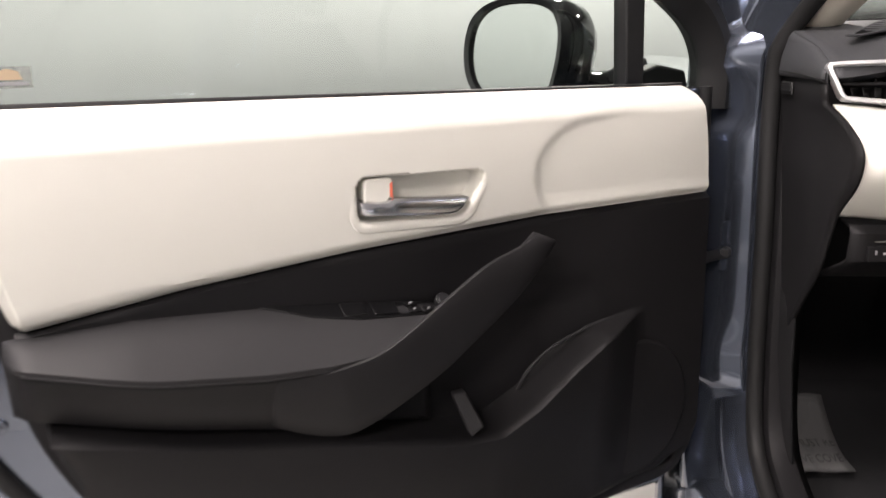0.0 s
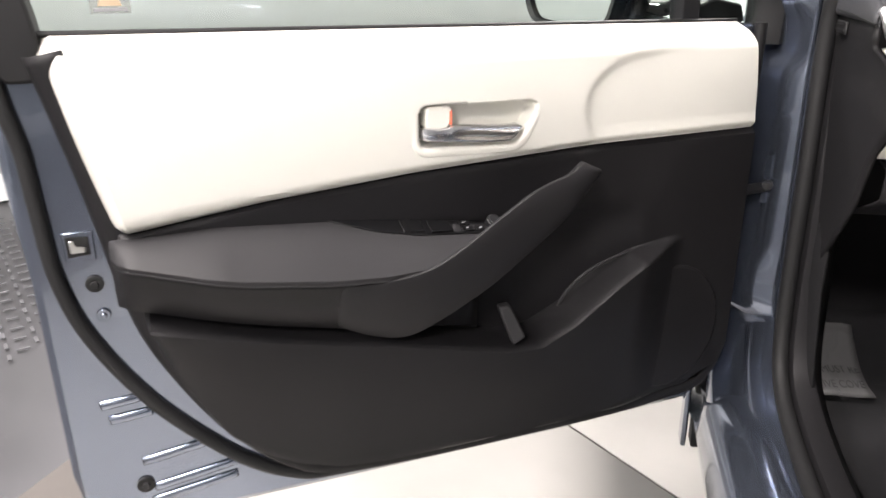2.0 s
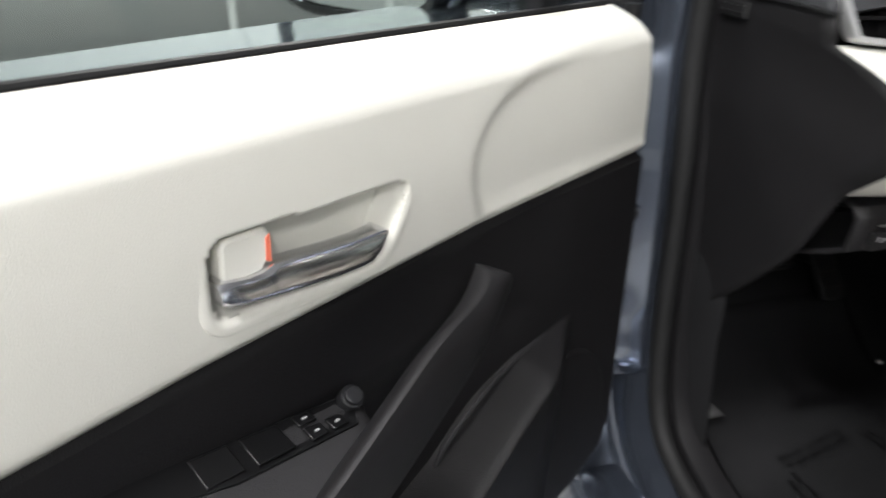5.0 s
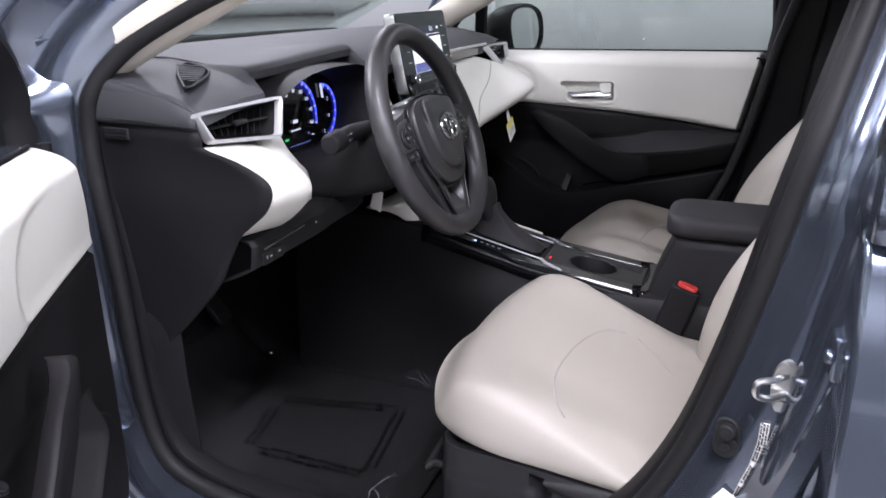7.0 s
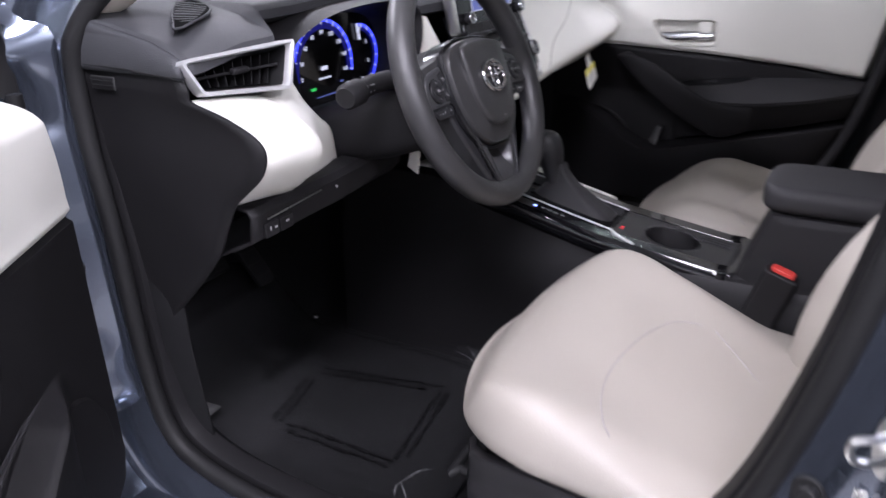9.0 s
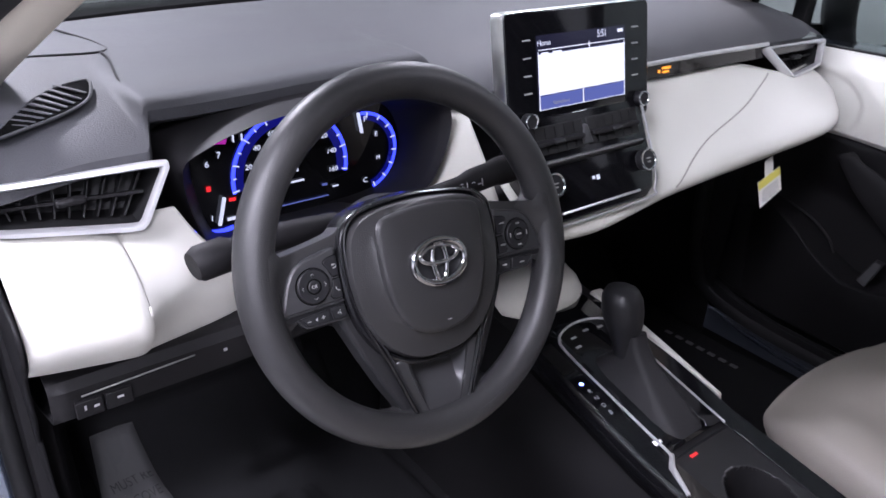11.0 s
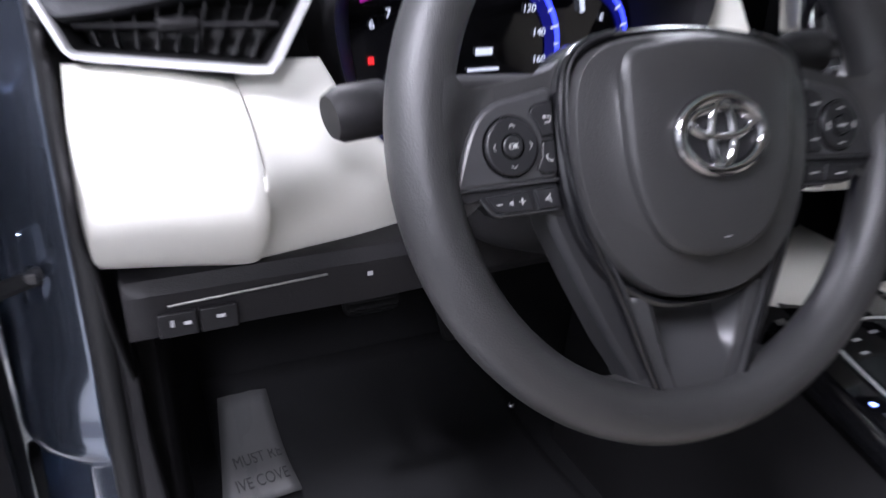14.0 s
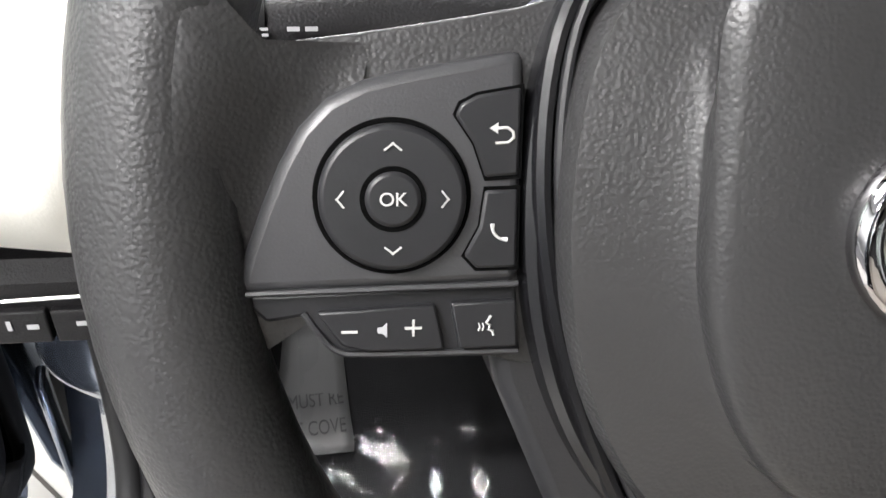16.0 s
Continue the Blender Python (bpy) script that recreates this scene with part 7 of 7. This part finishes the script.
    for e in (-1, 1):
        bm = B()
        rows = []
        for y in np.r_[-0.088, -0.092, -0.10, np.linspace(-0.115, -0.58, 48)]:
            zt = zlow(y) - 0.004
            tuck = 0.03 * (1 - sm((-0.086 - y) / 0.02))
            row = [V((xc + e * (0.238 - tuck), y, zt - 0.004)), V((xc + e * (0.254 - tuck), y, zt - 0.001))]
            for v in np.linspace(0, 1, 26):
                z = zt - 0.006 - v * (zt - 0.006 - 0.345)
                front = sm((-0.222 - y - 0.02 * (1 - sm((z - 0.40) / 0.09))) / 0.022)
                dent = 0.026 * front * sm((zt - 0.004 - z) / 0.008) * sm((z - 0.418 + 0.10 * (y + 0.25)) / 0.035)
                crease = 0.005 * sm((z - 0.455) / 0.012) * (1 - front)
                row.append(V((xc + e * (0.260 - crease - tuck - dent - 0.02 * sm((0.39 - z) / 0.05)), y, z)))
            row.append(V((xc + e * 0.205, y, 0.338)))
            rows.append(row)
        grid(bm, rows)
        part("side_shield", bm, SHIELD, seat, "black plastic seat side shield with a hand recess", thick=0.003)
    for yy in (-0.12, -0.5):
        for xx in (-0.19, 0.19):
            bm = B()
            box(bm, (xc + xx, yy, 0.30), (0.04, 0.10, 0.09))
            part("rail_foot", bm, BLACK, seat, bevel=0.004)
    for xx in (-0.19, 0.19):
        bm = B()
        rings = []
        for y, w, h in ((-0.030, 0.030, 0.016), (-0.036, 0.052, 0.030), (-0.055, 0.058, 0.040), (-0.10, 0.060, 0.052), (-0.15, 0.060, 0.060)):
            rings.append([V((xc + xx + x, y, 0.285 + z)) for x, z in ((-w / 2, 0), (-w / 2, h * 0.7), (-w / 2 + 0.006, h), (-0.012, h), (-0.010, h - 0.010), (0.010, h - 0.010), (0.012, h), (w / 2 - 0.006, h), (w / 2, h * 0.7), (w / 2, 0))])
        loft(bm, rings)
        part("rail_cover", bm, SHIELD, seat, "black slotted cover on the seat rail")
    bm = B()
    xo = xc - s * 0.255
    rings = []
    for y, z, h in ((-0.246, 0.483, 0.003), (-0.252, 0.481, 0.007), (-0.285, 0.475, 0.014), (-0.33, 0.472, 0.016), (-0.375, 0.472, 0.014), (-0.388, 0.473, 0.008)):
        rings.append([V((xo - s * 0.009 * math.cos(t), y, z + h * math.sin(t))) for t in (2 * math.pi * j / 16 for j in range(16))])
    loft(bm, rings)
    part("height_lever", bm, SOFT, seat, "dark grey height lever")
    bm = B()
    tube(bm, spline([(xc + x * s, y, z) for x, y, z in ((-0.215, -0.12, 0.445), (-0.215, -0.070, 0.442), (-0.190, -0.058, 0.440), (0.190, -0.058, 0.440), (0.215, -0.070, 0.442), (0.215, -0.12, 0.445))], 30), 0.006, 8)
    part("slide_bar", bm, RUBBER, seat)
    # backrest
    def back_ring(f, grow=0.0):
        z = 0.46 + 0.62 * f
        y = -0.455 - 0.27 * f + 0.045 * math.sin(math.pi * min(f * 1.6, 1))
        hw = 0.232 + 0.012 * math.sin(math.pi * f) - 0.075 * sm((f - 0.72) / 0.28) + grow
        th = 0.12 - 0.04 * f
        if f in (0.0, 1.0):
            th *= 0.5
        front = []
        for a in np.linspace(-1, 1, 27):
            bol = 0.045 * sm((abs(a) - 0.48) / 0.28) * (1 - sm((abs(a) - 0.86) / 0.14) * 1.6) * (1 - sm((f - 0.65) / 0.3))
            front.append(V((xc + a * hw, y + bol + grow - 0.035 * sm((abs(a) - 0.85) / 0.15), z - 0.12 * bol)))
        return front + [V((xc + a * hw, y - th, z)) for a in (0.97, 0.6, 0, -0.6, -0.97)]

    bm = B()
    loft(bm, [back_ring(f) for f in np.linspace(0, 0.70, 18)])
    part("backrest", bm, SEAT, seat, "light grey leatherette backrest")
    bm = B()
    loft(bm, [back_ring(f, 0.0015) for f in np.linspace(0.69, 1.0, 10)])
    part("shoulder_panel", bm, SOFT, seat, "dark grey shoulder panel")
    bm = B()
    rings = []
    for z, k in ((1.10, 0.8), (1.12, 0.95), (1.17, 1.0), (1.23, 0.95), (1.26, 0.75)):
        rings.append([V((xc + x * k, -0.76 - 0.25 * (z - 1.1) + y * k, z)) for x, y in rring(0.25, 0.10, 0.04)])
    loft(bm, rings)
    part("headrest", bm, SOFT, seat, "dark headrest")
    for xx in (-0.06, 0.06):
        bm = B()
        tube(bm, [(xc + xx, -0.745, 1.05), (xc + xx, -0.755, 1.13)], 0.006, 8)
        part("headrest_post", bm, METAL, seat)
    return seat


SEATSEAM = material("grey_seam", (0.37, 0.345, 0.33), 0.7, vary=0.05)
build_seat(1, "light grey leatherette driver's seat on a black base").location = (0, -0.017, 0)
build_seat(-1, "light grey leatherette passenger's seat on a black base").location = (0.020, -0.032, -0.03)
# wordmark patch on the passenger's mat, as plain bars
bm = B()
bars(bm, pose(0.574, 0.247, 0.303, 0, 0, -87), [(-0.081 + 0.027 * k, 0, 0.017, 0.011) for k in range(7)])
tagged(part("mat_badge", bm, PAPER), "grey stitched badge of bars on the passenger's mat", "badge")
